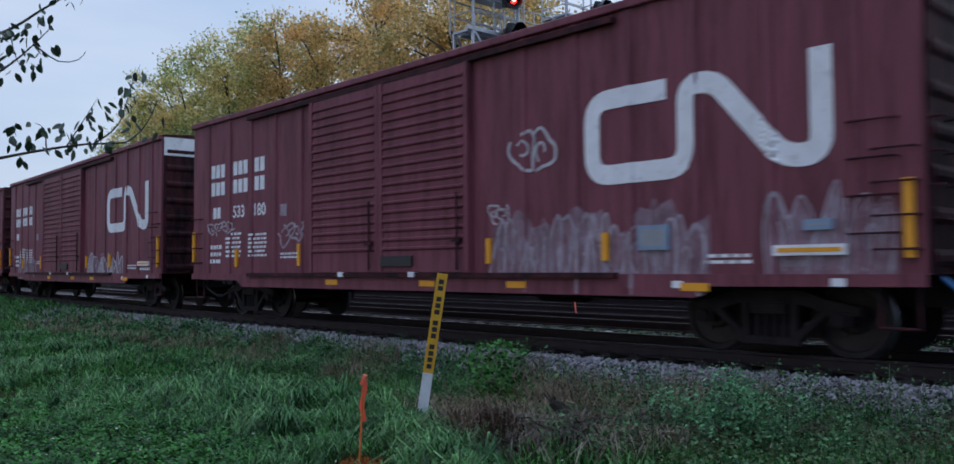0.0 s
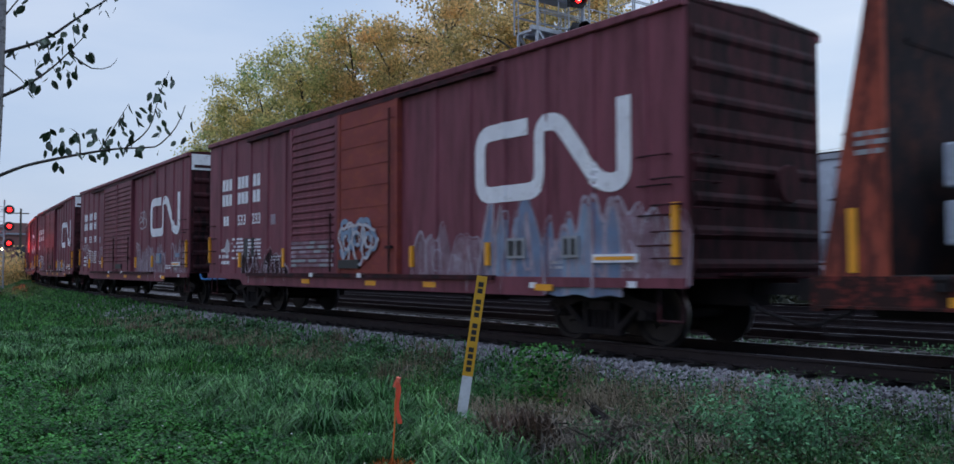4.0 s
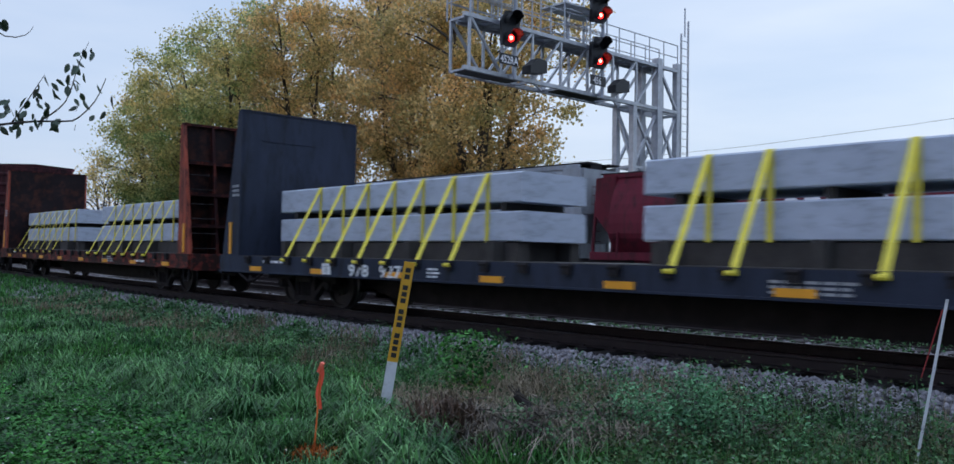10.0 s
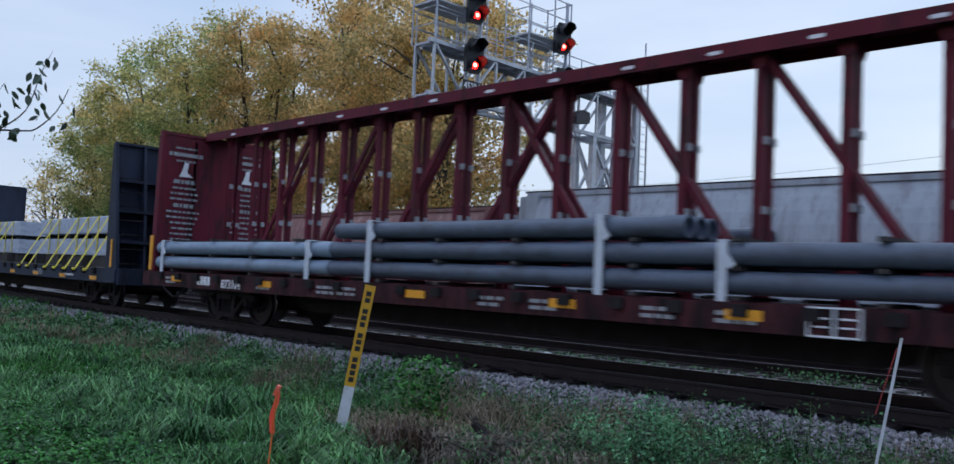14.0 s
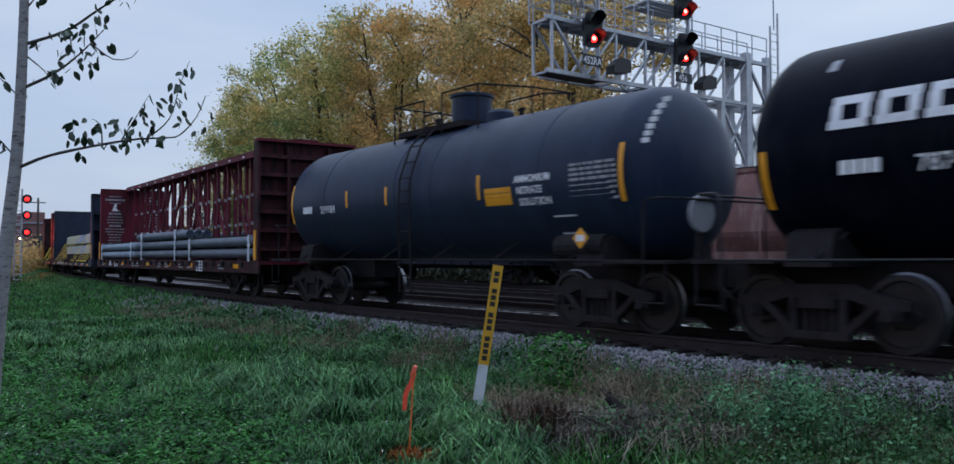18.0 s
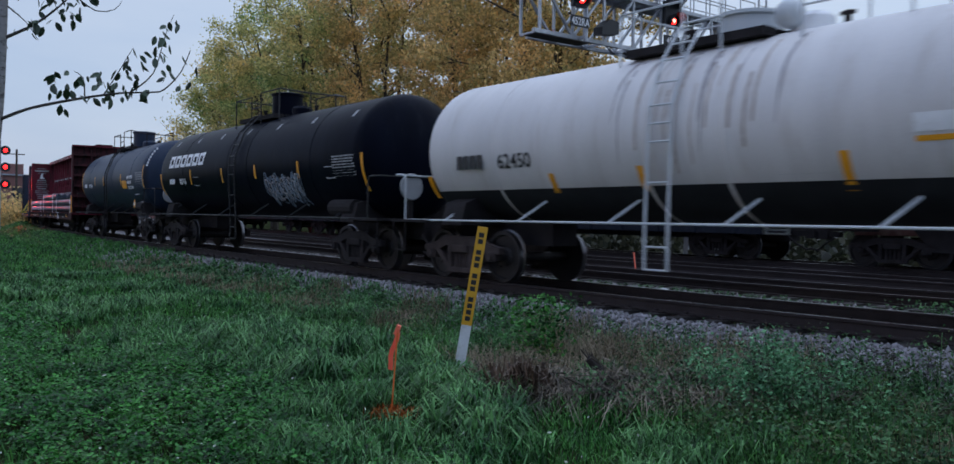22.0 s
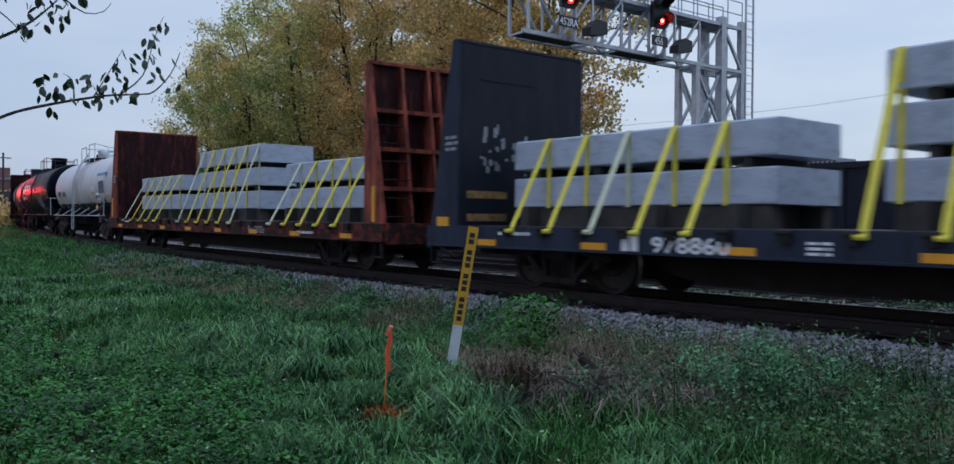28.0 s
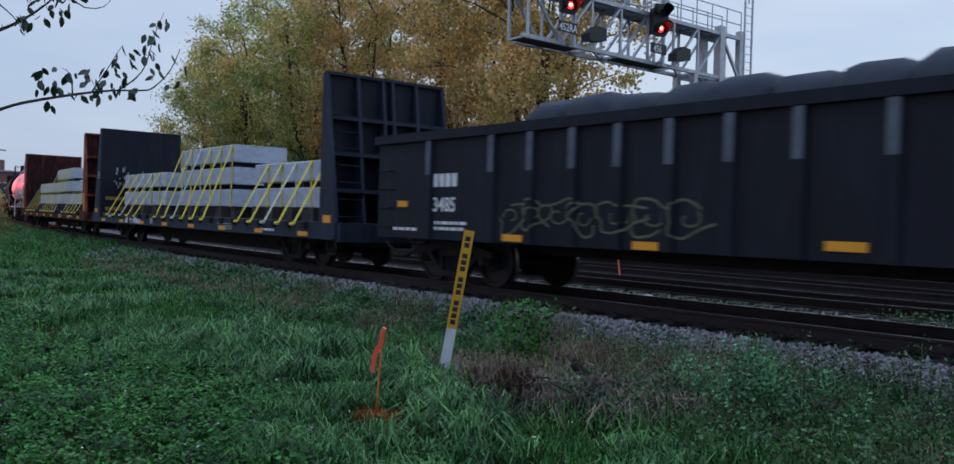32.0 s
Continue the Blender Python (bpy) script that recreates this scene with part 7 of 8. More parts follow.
bm = bmesh.new()
box(bm, 0, 0.152, 0, 0.004, -0.62, 0)
part("plate", bm, M["sign_yellow"], sign, at=sf)
bm = bmesh.new()
for a, b, c, d in ((0.006, 0.146, -0.011, -0.007), (0.006, 0.01, -0.613, -0.011), (0.142, 0.146, -0.613, -0.011), (0.01, 0.142, -0.613, -0.609)):
    box(bm, a, b, -0.0012, 0.0005, c, d)
part("border", bm, M["black_paint"], sign, at=sf)
for k, ch in enumerate("PA8137"):
    ob = new("character", letters(ch, 0.104, M["black_paint"], "character", 1.0, 0.0008, 0.0008))
    w = max(v.co.x for v in ob.data.vertices) + min(v.co.x for v in ob.data.vertices)
    ob.parent, ob.matrix_basis = sign, sf @ pose(0.076 - w / 2, -0.0012, -0.102 - k * 0.0875)
bm = bmesh.new()
lathe(bm, [(-0.008, 0.005), (-0.006, 0.011), (0.0, 0.013)], 12, "y")
part("bolt", bm, M["galv"], sign, at=sf @ pose(0.076, 0, -0.04))
bm = bmesh.new()
box(bm, 0.065, 0.097, 0.004, 0.03, -1.98, -0.02)
part("sign_post", bm, M["galv"], sign, at=sf)

small = thing("wooden_post", "weathered wooden post in the grass by the bend", "post")
bm = bmesh.new()
bar(bm, (-45.3, 6.2, -0.05), (-45.2, 6.35, 1.75), 0.14, 0.14)
part("shaft", bm, M["dry"], small)

# ---- trees behind the yard ----
def tree(x, y, height, spread, seed, leaves, material, low=0.24):
    """A poplar: forked trunk, rising limbs, and boughs of leaf clumps with gaps between them."""
    r = np.random.RandomState(seed)
    rr = random.Random(seed)
    t = thing("tree", "tall poplar with thinning yellow-green autumn leaves" if material is M["crown"] else "tall poplar with greener leaves at the row's end", "tree", "trees behind the yard", at=pose(x, y, -0.1))
    bm = bmesh.new()
    fork = Vector((0.15, 0.1, height * 0.13))
    rod(bm, (0, 0, 0), fork, 0.46, 9, 0.36)
    stems = []
    for k in range(7):
        a = k * 0.9 + rr.uniform(-0.3, 0.3)
        out_ = spread * rr.uniform(0.3, 0.62) * (0.5 if k == 0 else 1)
        tip = height * rr.uniform(0.74, 0.95) * (1.0 if k == 0 else 1 - 0.2 * out_ / spread)
        line = spline([fork, fork + Vector((out_ * 0.28 * math.cos(a), out_ * 0.28 * math.sin(a), tip * 0.2)),
                       Vector((out_ * 0.66 * math.cos(a + 0.1), out_ * 0.66 * math.sin(a + 0.1), tip * 0.58)),
                       Vector((out_ * math.cos(a + 0.25), out_ * math.sin(a + 0.25), tip))], 1.2)
        n = len(line)
        for i in range(n - 1):
            rod(bm, line[i], line[i + 1], 0.24 * (1 - i / n) + 0.03, 6, 0.24 * (1 - (i + 1) / n) + 0.03)
        stems += line[2:]
    part("trunk", bm, M["bark"], t)
    # boughs fill an uneven envelope; each carries a handful of leaf clumps
    boughs, clumps, weight = 66, [], []
    twig = bmesh.new()
    for i in range(boughs):
        u = (i + 0.5) / boughs
        z = height * (low + (0.98 - low) * u)
        shape = max(0.22, math.sin(math.pi * min(1, (0.1 + 0.9 * (1 - u)) ** 0.72)) ** 0.7)
        a = i * 2.399 + rr.uniform(-0.4, 0.4)
        d = spread * shape * math.sqrt(rr.uniform(0.15, 1.0)) * rr.uniform(0.82, 1.12)
        c = Vector((d * math.cos(a), d * math.sin(a), z + rr.uniform(-0.7, 0.7)))
        s = min(stems, key=lambda q: (q - c).length + max(0, q.z - c.z + 1.2) * 1.5)
        m = s.lerp(c, 0.55) + Vector((0, 0, 0.25))
        rod(twig, s, m, 0.085, 5, 0.055)
        rod(twig, m, c, 0.055, 5, 0.02)
        size = rr.uniform(0.8, 1.6)
        for k in range(8):
            q = Vector((rr.gauss(0, 1), rr.gauss(0, 1), rr.gauss(0.1, 0.62))) * size * 0.8
            clumps.append(c + q)
            weight.append(rr.uniform(0.3, 1.5))
            if k % 2:
                rod(twig, m.lerp(c, 0.6), c + q, 0.03, 4, 0.008)
    tagged(part("branchwork", twig, M["bark"], t), kind="stuff")
    cen, wt = np.array([tuple(c) for c in clumps]), np.array(weight)
    idx = r.choice(len(cen), leaves, p=wt / wt.sum())
    pos = cen[idx] + r.normal(0, 1, (leaves, 3)) * (0.36 + 0.24 * r.uniform(0, 1, len(cen)))[idx, None] * np.array([1.05, 1.05, 0.8])
    pos[:, 2] -= 0.12 * np.abs(r.normal(0, 1, leaves))
    pos = pos[pos[:, 2] > height * 0.1]
    k = len(pos)
    a = r.normal(0, 1, (k, 3))
    a /= np.linalg.norm(a, axis=1)[:, None]
    b = np.cross(a, r.normal(0, 1, (k, 3)))
    b /= np.linalg.norm(b, axis=1)[:, None]
    w = r.uniform(0.07, 0.13, (k, 1))
    h = w * r.uniform(0.8, 1.5, (k, 1))
    quads = np.stack([pos - a * w, pos - b * h * 0.7, pos + a * w, pos + b * h], axis=1)
    ob = new("crown", strips("crown", quads, material))
    ob.parent = t
    return t


for x, y, h, s, seed, mat_ in ((-40.5, 37.5, 20.5, 6.6, 1, M["crown"]), (-49.5, 39.5, 23.5, 7.4, 2, M["crown"]), (-59, 37.5, 22.0, 6.8, 3, M["crown"]),
                               (-68, 37.0, 22.5, 6.8, 4, M["crown_green"]), (-78.5, 36.5, 21.0, 6.8, 5, M["crown_green"]), (-88, 36.5, 18.0, 6.0, 6, M["crown_green"])):
    tree(x, y, h, s, seed, 47000, mat_, 0.26 if seed in (2, 4) else 0.18)
tree(-103, 37, 12, 4.5, 9, 2600, M["crown"])
# low scrub by the bend
def scrub(x, y, rad, h, seed, n, label, material):
    r = np.random.RandomState(seed)
    p = r.normal(0, 1, (n, 3)) * np.array([rad * 0.5, rad * 0.5, h * 0.3]) + np.array([x, y, h * 0.45])
    p = p[p[:, 2] > 0]
    k = len(p)
    a = r.normal(0, 1, (k, 3))
    a /= np.linalg.norm(a, axis=1)[:, None]
    b = np.cross(a, r.normal(0, 1, (k, 3)))
    b /= np.linalg.norm(b, axis=1)[:, None]
    w = r.uniform(0.08, 0.2, (k, 1))
    t = thing("shrub", label, "shrub", "scrub by the bend")
    ob = new("foliage", strips("foliage", np.stack([p - a * w, p - b * w, p + a * w, p + b * w], axis=1), material))
    ob.parent = t
    bm = bmesh.new()
    for i in range(7):
        rod(bm, (x, y, -0.05), (x + rad * 0.5 * math.cos(i * 0.9), y + rad * 0.5 * math.sin(i * 0.9), h * 0.7), 0.04, 5, 0.01)
    part("stems", bm, M["bark"], t)


scrub(-88, 12.5, 2.4, 3.2, 21, 2500, "yellowing shrub beside the far signal", M["crown"])
scrub(-98, 16.5, 3.0, 3.6, 22, 2500, "yellowing shrub beside the far signal", M["crown"])
scrub(-95, 4, 5, 7.0, 23, 4000, "dark green bushy thicket at the field's end", M["crown_green"])
scrub(-98, -5, 6, 8.0, 24, 4000, "dark green bushy thicket at the field's end", M["crown_green"])
scrub(-90, -16, 6, 8.0, 25, 4000, "dark green bushy thicket at the field's end", M["crown_green"])

hr = random.Random(66)
for k in range(13):
    scrub(-46 + 8 * k + hr.uniform(-1.5, 1.5), 33.5 + hr.uniform(-0.8, 0.8), hr.uniform(4.2, 5.4), hr.uniform(1.6, 2.6), 40 + k, 2600, "low dark brush beyond the far tracks", M["brush_far"])

# ---- young birch close to the camera ----
birch = thing("young_birch", "slim young birch with pale bark and sparse leaves", "tree")
TR = [(-6.29, 0.84, -0.1), (-6.28, 0.87, 0.13), (-6.25, 0.91, 0.93), (-6.21, 0.97, 1.82), (-6.17, 1.02, 2.45), (-6.15, 1.04, 3.05), (-6.14, 1.05, 3.7), (-6.12, 1.07, 4.6)]
def taper(bm, pts, r0, r1, sides):
    """One closed tube along a line, thinner towards its end."""
    rings = []
    for i, p in enumerate(pts):
        d = (pts[min(i + 1, len(pts) - 1)] - pts[max(i - 1, 0)]).normalized()
        a = d.cross(Vector((0.3, 0.9, 0.2))).normalized()
        b = d.cross(a)
        r = r0 + (r1 - r0) * i / (len(pts) - 1)
        rings.append([bm.verts.new(p + a * r * math.cos(6.2832 * k / sides) + b * r * math.sin(6.2832 * k / sides)) for k in range(sides)])
    for u, v in zip(rings, rings[1:]):
        for k in range(sides):
            bm.faces.new((u[k], u[(k + 1) % sides], v[(k + 1) % sides], v[k]))
    bm.faces.new(rings[0][::-1])
    bm.faces.new(rings[-1])


bm = bmesh.new()
taper(bm, spline([Vector(p) for p in TR], 0.15), 0.062, 0.02, 12)
part("trunk", bm, M["birch"], birch, smooth=True)
BR = [[(-5.88, 0.92, 2.39), (-5.79, 1.06, 2.46), (-5.66, 1.23, 2.51), (-5.54, 1.4, 2.55), (-5.41, 1.57, 2.58), (-5.29, 1.74, 2.59), (-5.24, 1.8, 2.61), (-5.18, 1.89, 2.73), (-5.14, 1.94, 2.88)],
      [(-5.49, 1.47, 2.56), (-5.43, 1.55, 2.72), (-5.37, 1.63, 2.89)],
      [(-5.38, 1.61, 2.58), (-5.29, 1.74, 2.72), (-5.24, 1.8, 2.97), (-5.21, 1.85, 3.12)],
      [(-5.56, 1.37, 2.55), (-5.57, 1.36, 2.68), (-5.6, 1.31, 2.72)],
      [(-5.87, 0.94, 2.94), (-5.76, 1.09, 3.03), (-5.66, 1.23, 3.16), (-5.55, 1.38, 3.35)],
      [(-5.87, 0.94, 3.24), (-5.74, 1.17, 3.34), (-5.6, 1.34, 3.48), (-5.47, 1.51, 3.62), (-5.3, 1.7, 3.8)],
      [(-5.6, 1.3, 3.24), (-5.5, 1.42, 3.13), (-5.42, 1.52, 3.14), (-5.39, 1.56, 3.2)],
      [(-5.86, 0.95, 3.15), (-5.8, 1.05, 3.05), (-5.76, 1.12, 2.93)],
      [(-5.92, 0.88, 2.47), (-5.99, 0.79, 2.59), (-6.06, 0.7, 2.6), (-6.14, 0.58, 2.66)],
      [(-5.88, 0.92, 2.85), (-5.97, 0.8, 3.0), (-6.1, 0.65, 3.12)],
      [(-5.72, 1.18, 3.36), (-5.69, 1.2, 3.2), (-5.66, 1.23, 3.1)],
      [(-5.87, 0.95, 3.5), (-5.8, 1.08, 3.7), (-5.7, 1.2, 3.85)]]
BR = [[(x - 0.27, y + 0.12, z - 0.05) for x, y, z in b] for b in BR]
for i, b in enumerate(BR):
    bm = bmesh.new()
    pts = [v for v in spline([Vector(p) for p in b], 0.05)]
    n = len(pts)
    r0 = 0.012 if i in (0, 4, 5) else 0.006
    taper(bm, pts, r0, r0 * 0.25, 6)
    part("branch", bm, M["twig"], birch)
bm = bmesh.new()
ol = [(0, 0), (0.018, 0.02), (0.022, 0.045), (0.012, 0.07), (0, 0.085), (-0.012, 0.07), (-0.022, 0.045), (-0.018, 0.02)]
cv = [bm.verts.new((x, 0.006 * abs(x) * 40, -z)) for x, z in ol]
mid = [bm.verts.new((0, 0, -z)) for z in (0.03, 0.06)]
for f in ((0, 1, 2, 8), (8, 2, 3, 9), (9, 3, 4), (9, 4, 5), (8, 9, 5, 6), (0, 8, 6, 7)):
    bm.faces.new([(cv + mid)[k] for k in f])
LEAF = mesh_of("leaf", bm, M["near_leaf"])
lr = random.Random(17)
for bi, lo, n in ((1, 0.1, 22), (2, 0.1, 30), (3, 0.3, 22), (0, 0.3, 16), (4, 0.2, 26), (10, 0.0, 20), (5, 0.1, 34), (8, 0.2, 20), (9, 0.3, 16), (11, 0.2, 18)):
    pts = spline([Vector(p) for p in BR[bi]], 0.03)
    for k in range(n):
        p = pts[int((lo + (1 - lo) * (k + lr.random()) / n) * (len(pts) - 1))]
        ob = new("leaf", LEAF)
        ob.parent = birch
        d = 0.1 if bi != 3 else 0.19
        ob.matrix_basis = Matrix.Translation(p + Vector((lr.uniform(-d, d), lr.uniform(-d, d), lr.uniform(-0.04, 0.02)))) @ Euler((lr.uniform(-0.9, 0.9), lr.uniform(-0.9, 0.9), lr.uniform(0, 6.3))).to_matrix().to_4x4() @ Matrix.Diagonal((1, 1, 1, 1)) @ Matrix.Scale(lr.uniform(0.6, 1.1), 4)

# ---- grass, clover, weeds ----
gr_ = np.random.RandomState(77)


def scatter(n, x0, x1, y0, y1, near=5.0, far=80.0, reach=1.0):
    """Places on the verge, thinner with distance; the bend is followed."""
    x = gr_.uniform(x0, x1, n)
    y = gr_.uniform(y0, y1, n)
    d = np.hypot(x - 0.3, y)
    dens = np.clip((9.0 / np.maximum(d, 1)) ** reach, 0, 1)
    ok = (gr_.uniform(0, 1, n) < dens) & (d > near) & (d < far)
    x, y, d = x[ok], y[ok], d[ok]
    a = np.maximum(0, BEND - x) / RADIUS
    return x, y + RADIUS * (1 - np.cos(a)) * (y / TRACK), d


def lumps(x, y, f):
    return 0.5 + 0.25 * (np.sin(x * f + 1.3 * np.sin(y * f * 0.7)) + np.sin(y * f * 1.3 + np.cos(x * f * 0.9) * 1.7))


def blades(name, x, y, d, length, width, lean, material, label, z0=0.0, category="grass"):
    n = len(x)
    a = gr_.uniform(0, 2 * np.pi, n)
    ln = length * gr_.uniform(0.55, 1.25, n)
    w = width * np.maximum(1.0, d / 10.0) * gr_.uniform(0.7, 1.3, n)
    le = lean * gr_.uniform(0.3, 1.4, n) * ln
    dx, dy = np.cos(a), np.sin(a)
    sx, sy = -dy, dx
    z0 = np.broadcast_to(z0, (n,)) - 0.02
    P = lambda f, g: np.stack([x + dx * le * f, y + dy * le * f, z0 + ln * g], axis=1)
    S = np.stack([sx, sy, np.zeros(n)], axis=1)
    tip = 0.98 - 0.42 * np.clip(le / np.maximum(ln, 1e-4), 0, 1.6)
    p0, p1, p2, p3 = P(0, 0), P(0.18, 0.5), P(0.52, np.maximum(0.82, tip)), P(1.0, tip)
    W = w[:, None]
    q1 = np.stack([p0 - S * W * 0.4, p0 + S * W * 0.4, p1 + S * W * 0.5, p1 - S * W * 0.5], axis=1)
    q2 = np.stack([p1 - S * W * 0.5, p1 + S * W * 0.5, p2 + S * W * 0.36, p2 - S * W * 0.36], axis=1)
    q3 = np.stack([p2 - S * W * 0.36, p2 + S * W * 0.36, p3 + S * W * 0.05, p3 - S * W * 0.05], axis=1)
    ob = new(name, strips(name, np.concatenate([q1, q2, q3]), material))
    return tagged(ob, label, category, kind="stuff")


def offset_y(x, y):
    """How far out a place lies once the bend is taken away."""
    return y - np.where(x < BEND, RADIUS * (1 - np.cos(np.maximum(0, BEND - x) / RADIUS)), 0)


def foot(y, x):
    """Height of the ground: flat verge, then the ballast shoulder."""
    return np.interp(offset_y(x, y), [7.4, 7.82, 8.77], [0.0, 0.12, 0.39]) + rise(x)


def bare(x, y):
    """How much of the ground is free of brush: none along the brush pile."""
    u = np.clip(((x + 5.3) * 1.0 + (y - 5.55) * 1.3) / 2.69, -0.1, 1.05)
    q = np.hypot(x + 5.3 - u, y - 5.55 - 1.3 * u)
    return np.clip((q - 0.25) / 0.35, 0.15, 1)


x, y, d = scatter(560000, -62, 2.5, -3.5, 9.3, reach=1.5)
ok = gr_.uniform(0, 1, len(x)) < np.clip((np.interp(x, [-45, -20, -8, -7], [9.6, 8.95, 8.75, 8.4]) - offset_y(x, y)) / 0.8, 0, 1) * bare(x, y) * np.where((x < -4) & (y < 3.2), 0.45, 1.0)
x, y, d = x[ok], y[ok], d[ok]
h = 0.05 + 0.15 * lumps(x, y, 1.1) ** 1.5 + 0.13 * lumps(x + 7, y - 2, 3.1) ** 2 + 0.05 * np.clip((y - 3) / 4, 0, 1)
h *= np.where((x > -9) & (y < 3.6), 0.75, 1.0) * np.clip(np.hypot(x + 5.7, y - 3.9) / 0.9, 0.35, 1)
blades("grass", x, y, d, h * 0.92, 0.0095, 0.8, M["blade"], "rough green grass of the railway verge", foot(y, x))


gn = np.random.RandomState(5)
nx, ny = gn.uniform(-6, 6, 26000), gn.uniform(-6, 5.6, 26000)
ok = np.hypot(nx - 0.3, ny) < 5.2
nx, ny = nx[ok], ny[ok]
blades("verge_underfoot", nx, ny, np.hypot(nx, ny), 0.09 + 0.08 * lumps(nx, ny, 1.1), 0.012, 0.8, M["blade"], "short trodden grass of the verge")
fx = gr_.uniform(-120, -24, 26000)
fy = gr_.uniform(7.2, 9.5, 26000)
ok = gr_.uniform(0, 1, 26000) < np.clip((-24 - fx) / 22, 0, 1) * np.clip((9.6 - fy) / 0.9, 0, 1)
fx, fy = fx[ok], fy[ok]
fy = fy + np.where(fx < BEND, RADIUS * (1 - np.cos((BEND - fx) / RADIUS)), 0)
blades("verge_grass", fx, fy, np.hypot(fx, fy), 0.24, 0.010, 0.8, M["blade"], "grass grown over the ballast shoulder round the bend", foot(fy, fx))


def tufts(name, cx, cy, k, length, width, lean, material, label, spread=0.07):
    """Clumps of long arching blades that fan out from their centres."""
    x, y = np.repeat(cx, k), np.repeat(cy, k)
    ln = np.repeat(length * gr_.uniform(0.6, 1.25, len(cx)), k)
    x, y = x + gr_.normal(0, spread, len(x)), y + gr_.normal(0, spread, len(y))
    return blades(name, x, y, np.hypot(x, y), ln, width, lean, material, label, foot(y, x))


tx, ty, td = scatter(1700, -24, 1.5, 2.4, 8.0, reach=0.6)
ok = (lumps(tx + 1, ty, 1.6) > 0.5) & (bare(tx, ty) > 0.6)
tufts("grass_tufts", tx[ok], ty[ok], 60, 0.24, 0.012, 0.85, M["tuft"], "long arching tufts of grass")
# a mound of long grass beside the clover, and drooping tussocks round the stake
tx, ty = -9.3 + gr_.normal(0, 0.5, 70), 4.45 + gr_.normal(0, 0.3, 70)
tufts("tussock_mound", tx, ty, 90, 0.4, 0.016, 0.95, M["tuft"], "dense mound of long drooping grass", 0.07)
tx = np.concatenate([-7.6 + gr_.normal(0, 0.35, 22), -5.0 + gr_.normal(0, 0.3, 18), -6.6 + gr_.normal(0, 0.5, 16), -6.2 + gr_.normal(0, 0.4, 12)])
ty = np.concatenate([4.05 + gr_.normal(0, 0.2, 22), 4.25 + gr_.normal(0, 0.16, 18), 5.0 + gr_.normal(0, 0.2, 16), 4.6 + gr_.normal(0, 0.15, 12)])
ok = np.hypot(tx + 5.55, ty - 3.85) > 0.55
tufts("tussocks", tx[ok], ty[ok], 95, 0.33, 0.018, 0.95, M["tuft"], "drooping tussocks of broad-bladed grass", 0.055)


def leaflets(name, x, y, z, size, material, label, flat=0.6, category="weeds"):
    n = len(x)
    nrm = gr_.normal(0, 1, (n, 3))
    nrm[:, 2] = np.abs(nrm[:, 2]) + flat * 2
    nrm /= np.linalg.norm(nrm, axis=1)[:, None]
    a = np.cross(nrm, gr_.normal(0, 1, (n, 3)))
    a /= np.linalg.norm(a, axis=1)[:, None]
    b = np.cross(nrm, a)
    p = np.stack([x, y, z], axis=1)
    s = (size * gr_.uniform(0.6, 1.3, n))[:, None]
    q = np.stack([p - a * s * 0.6, p - b * s * 0.9, p + a * s * 0.6, p + b * s], axis=1)
    return tagged(new(name, strips(name, q, material)), label, category, kind="stuff")


def domes(name, cx, cy, k, radius, height, size, material, label, flat=0.5):
    """Leafy hummocks: leaves spread over and inside low domes."""
    r0, h0 = radius * gr_.uniform(0.6, 1.3, len(cx)), height * gr_.uniform(0.5, 1.3, len(cx))
    a, q = gr_.uniform(0, 6.283, len(cx) * k), np.sqrt(gr_.uniform(0, 1, len(cx) * k))
    x, y = np.repeat(cx, k) + np.cos(a) * q * np.repeat(r0, k), np.repeat(cy, k) + np.sin(a) * q * np.repeat(r0, k)
    z = foot(y, x) + 0.03 + np.repeat(h0, k) * np.sqrt(np.maximum(0, 1 - q * q)) * gr_.uniform(0.55, 1.08, len(x))
    d = np.hypot(x, y)
    return leaflets(name, x, y, z, size * np.maximum(1, d / 11), material, label, flat)


x, y, d = scatter(11000, -26, 0.5, -3.5, 5.4, reach=1.0)
ok = (lumps(x + 3, y, 0.9) + gr_.normal(0, 0.12, len(x)) > 0.34) & (y < 4.6 - 0.25 * np.abs(x + 8))
ok |= (x < -7) & (y < 2.5)
ok &= np.hypot(x + 5.6, y - 3.85) > 0.6
domes("clover", x[ok], y[ok], 75, 0.14, 0.17, 0.021, M["clover"], "low hummocks of clover in the verge", 0.9)
x, y, d = scatter(1600, -20, 0, -3, 6.5, reach=1.0)
leaflets("clover_flowers", x, y, foot(y, x) + 0.2, 0.014, M["flower"], "scattered pale clover flowers")
# leafy weeds, thick towards the nearer end of the ballast
wx, wy, wd = scatter(1700, -13, 3.5, 5.0, 8.3, near=5.5, reach=0.4)
keep = gr_.uniform(0, 1, len(wx)) < bare(wx, wy) * np.clip((wx + 6.0) / 3.0, 0.1, 1) * np.clip(1.25 - np.abs(wy - 6.9) / 2.1, 0.1, 1)
wx, wy = wx[keep], wy[keep]
hh = gr_.uniform(0.2, 0.5, len(wx))
k = 75
u = gr_.uniform(0, 1, len(wx) * k) ** 0.7
px_, py_ = np.repeat(wx, k) + gr_.normal(0, 0.10, len(u)), np.repeat(wy, k) + gr_.normal(0, 0.10, len(u))
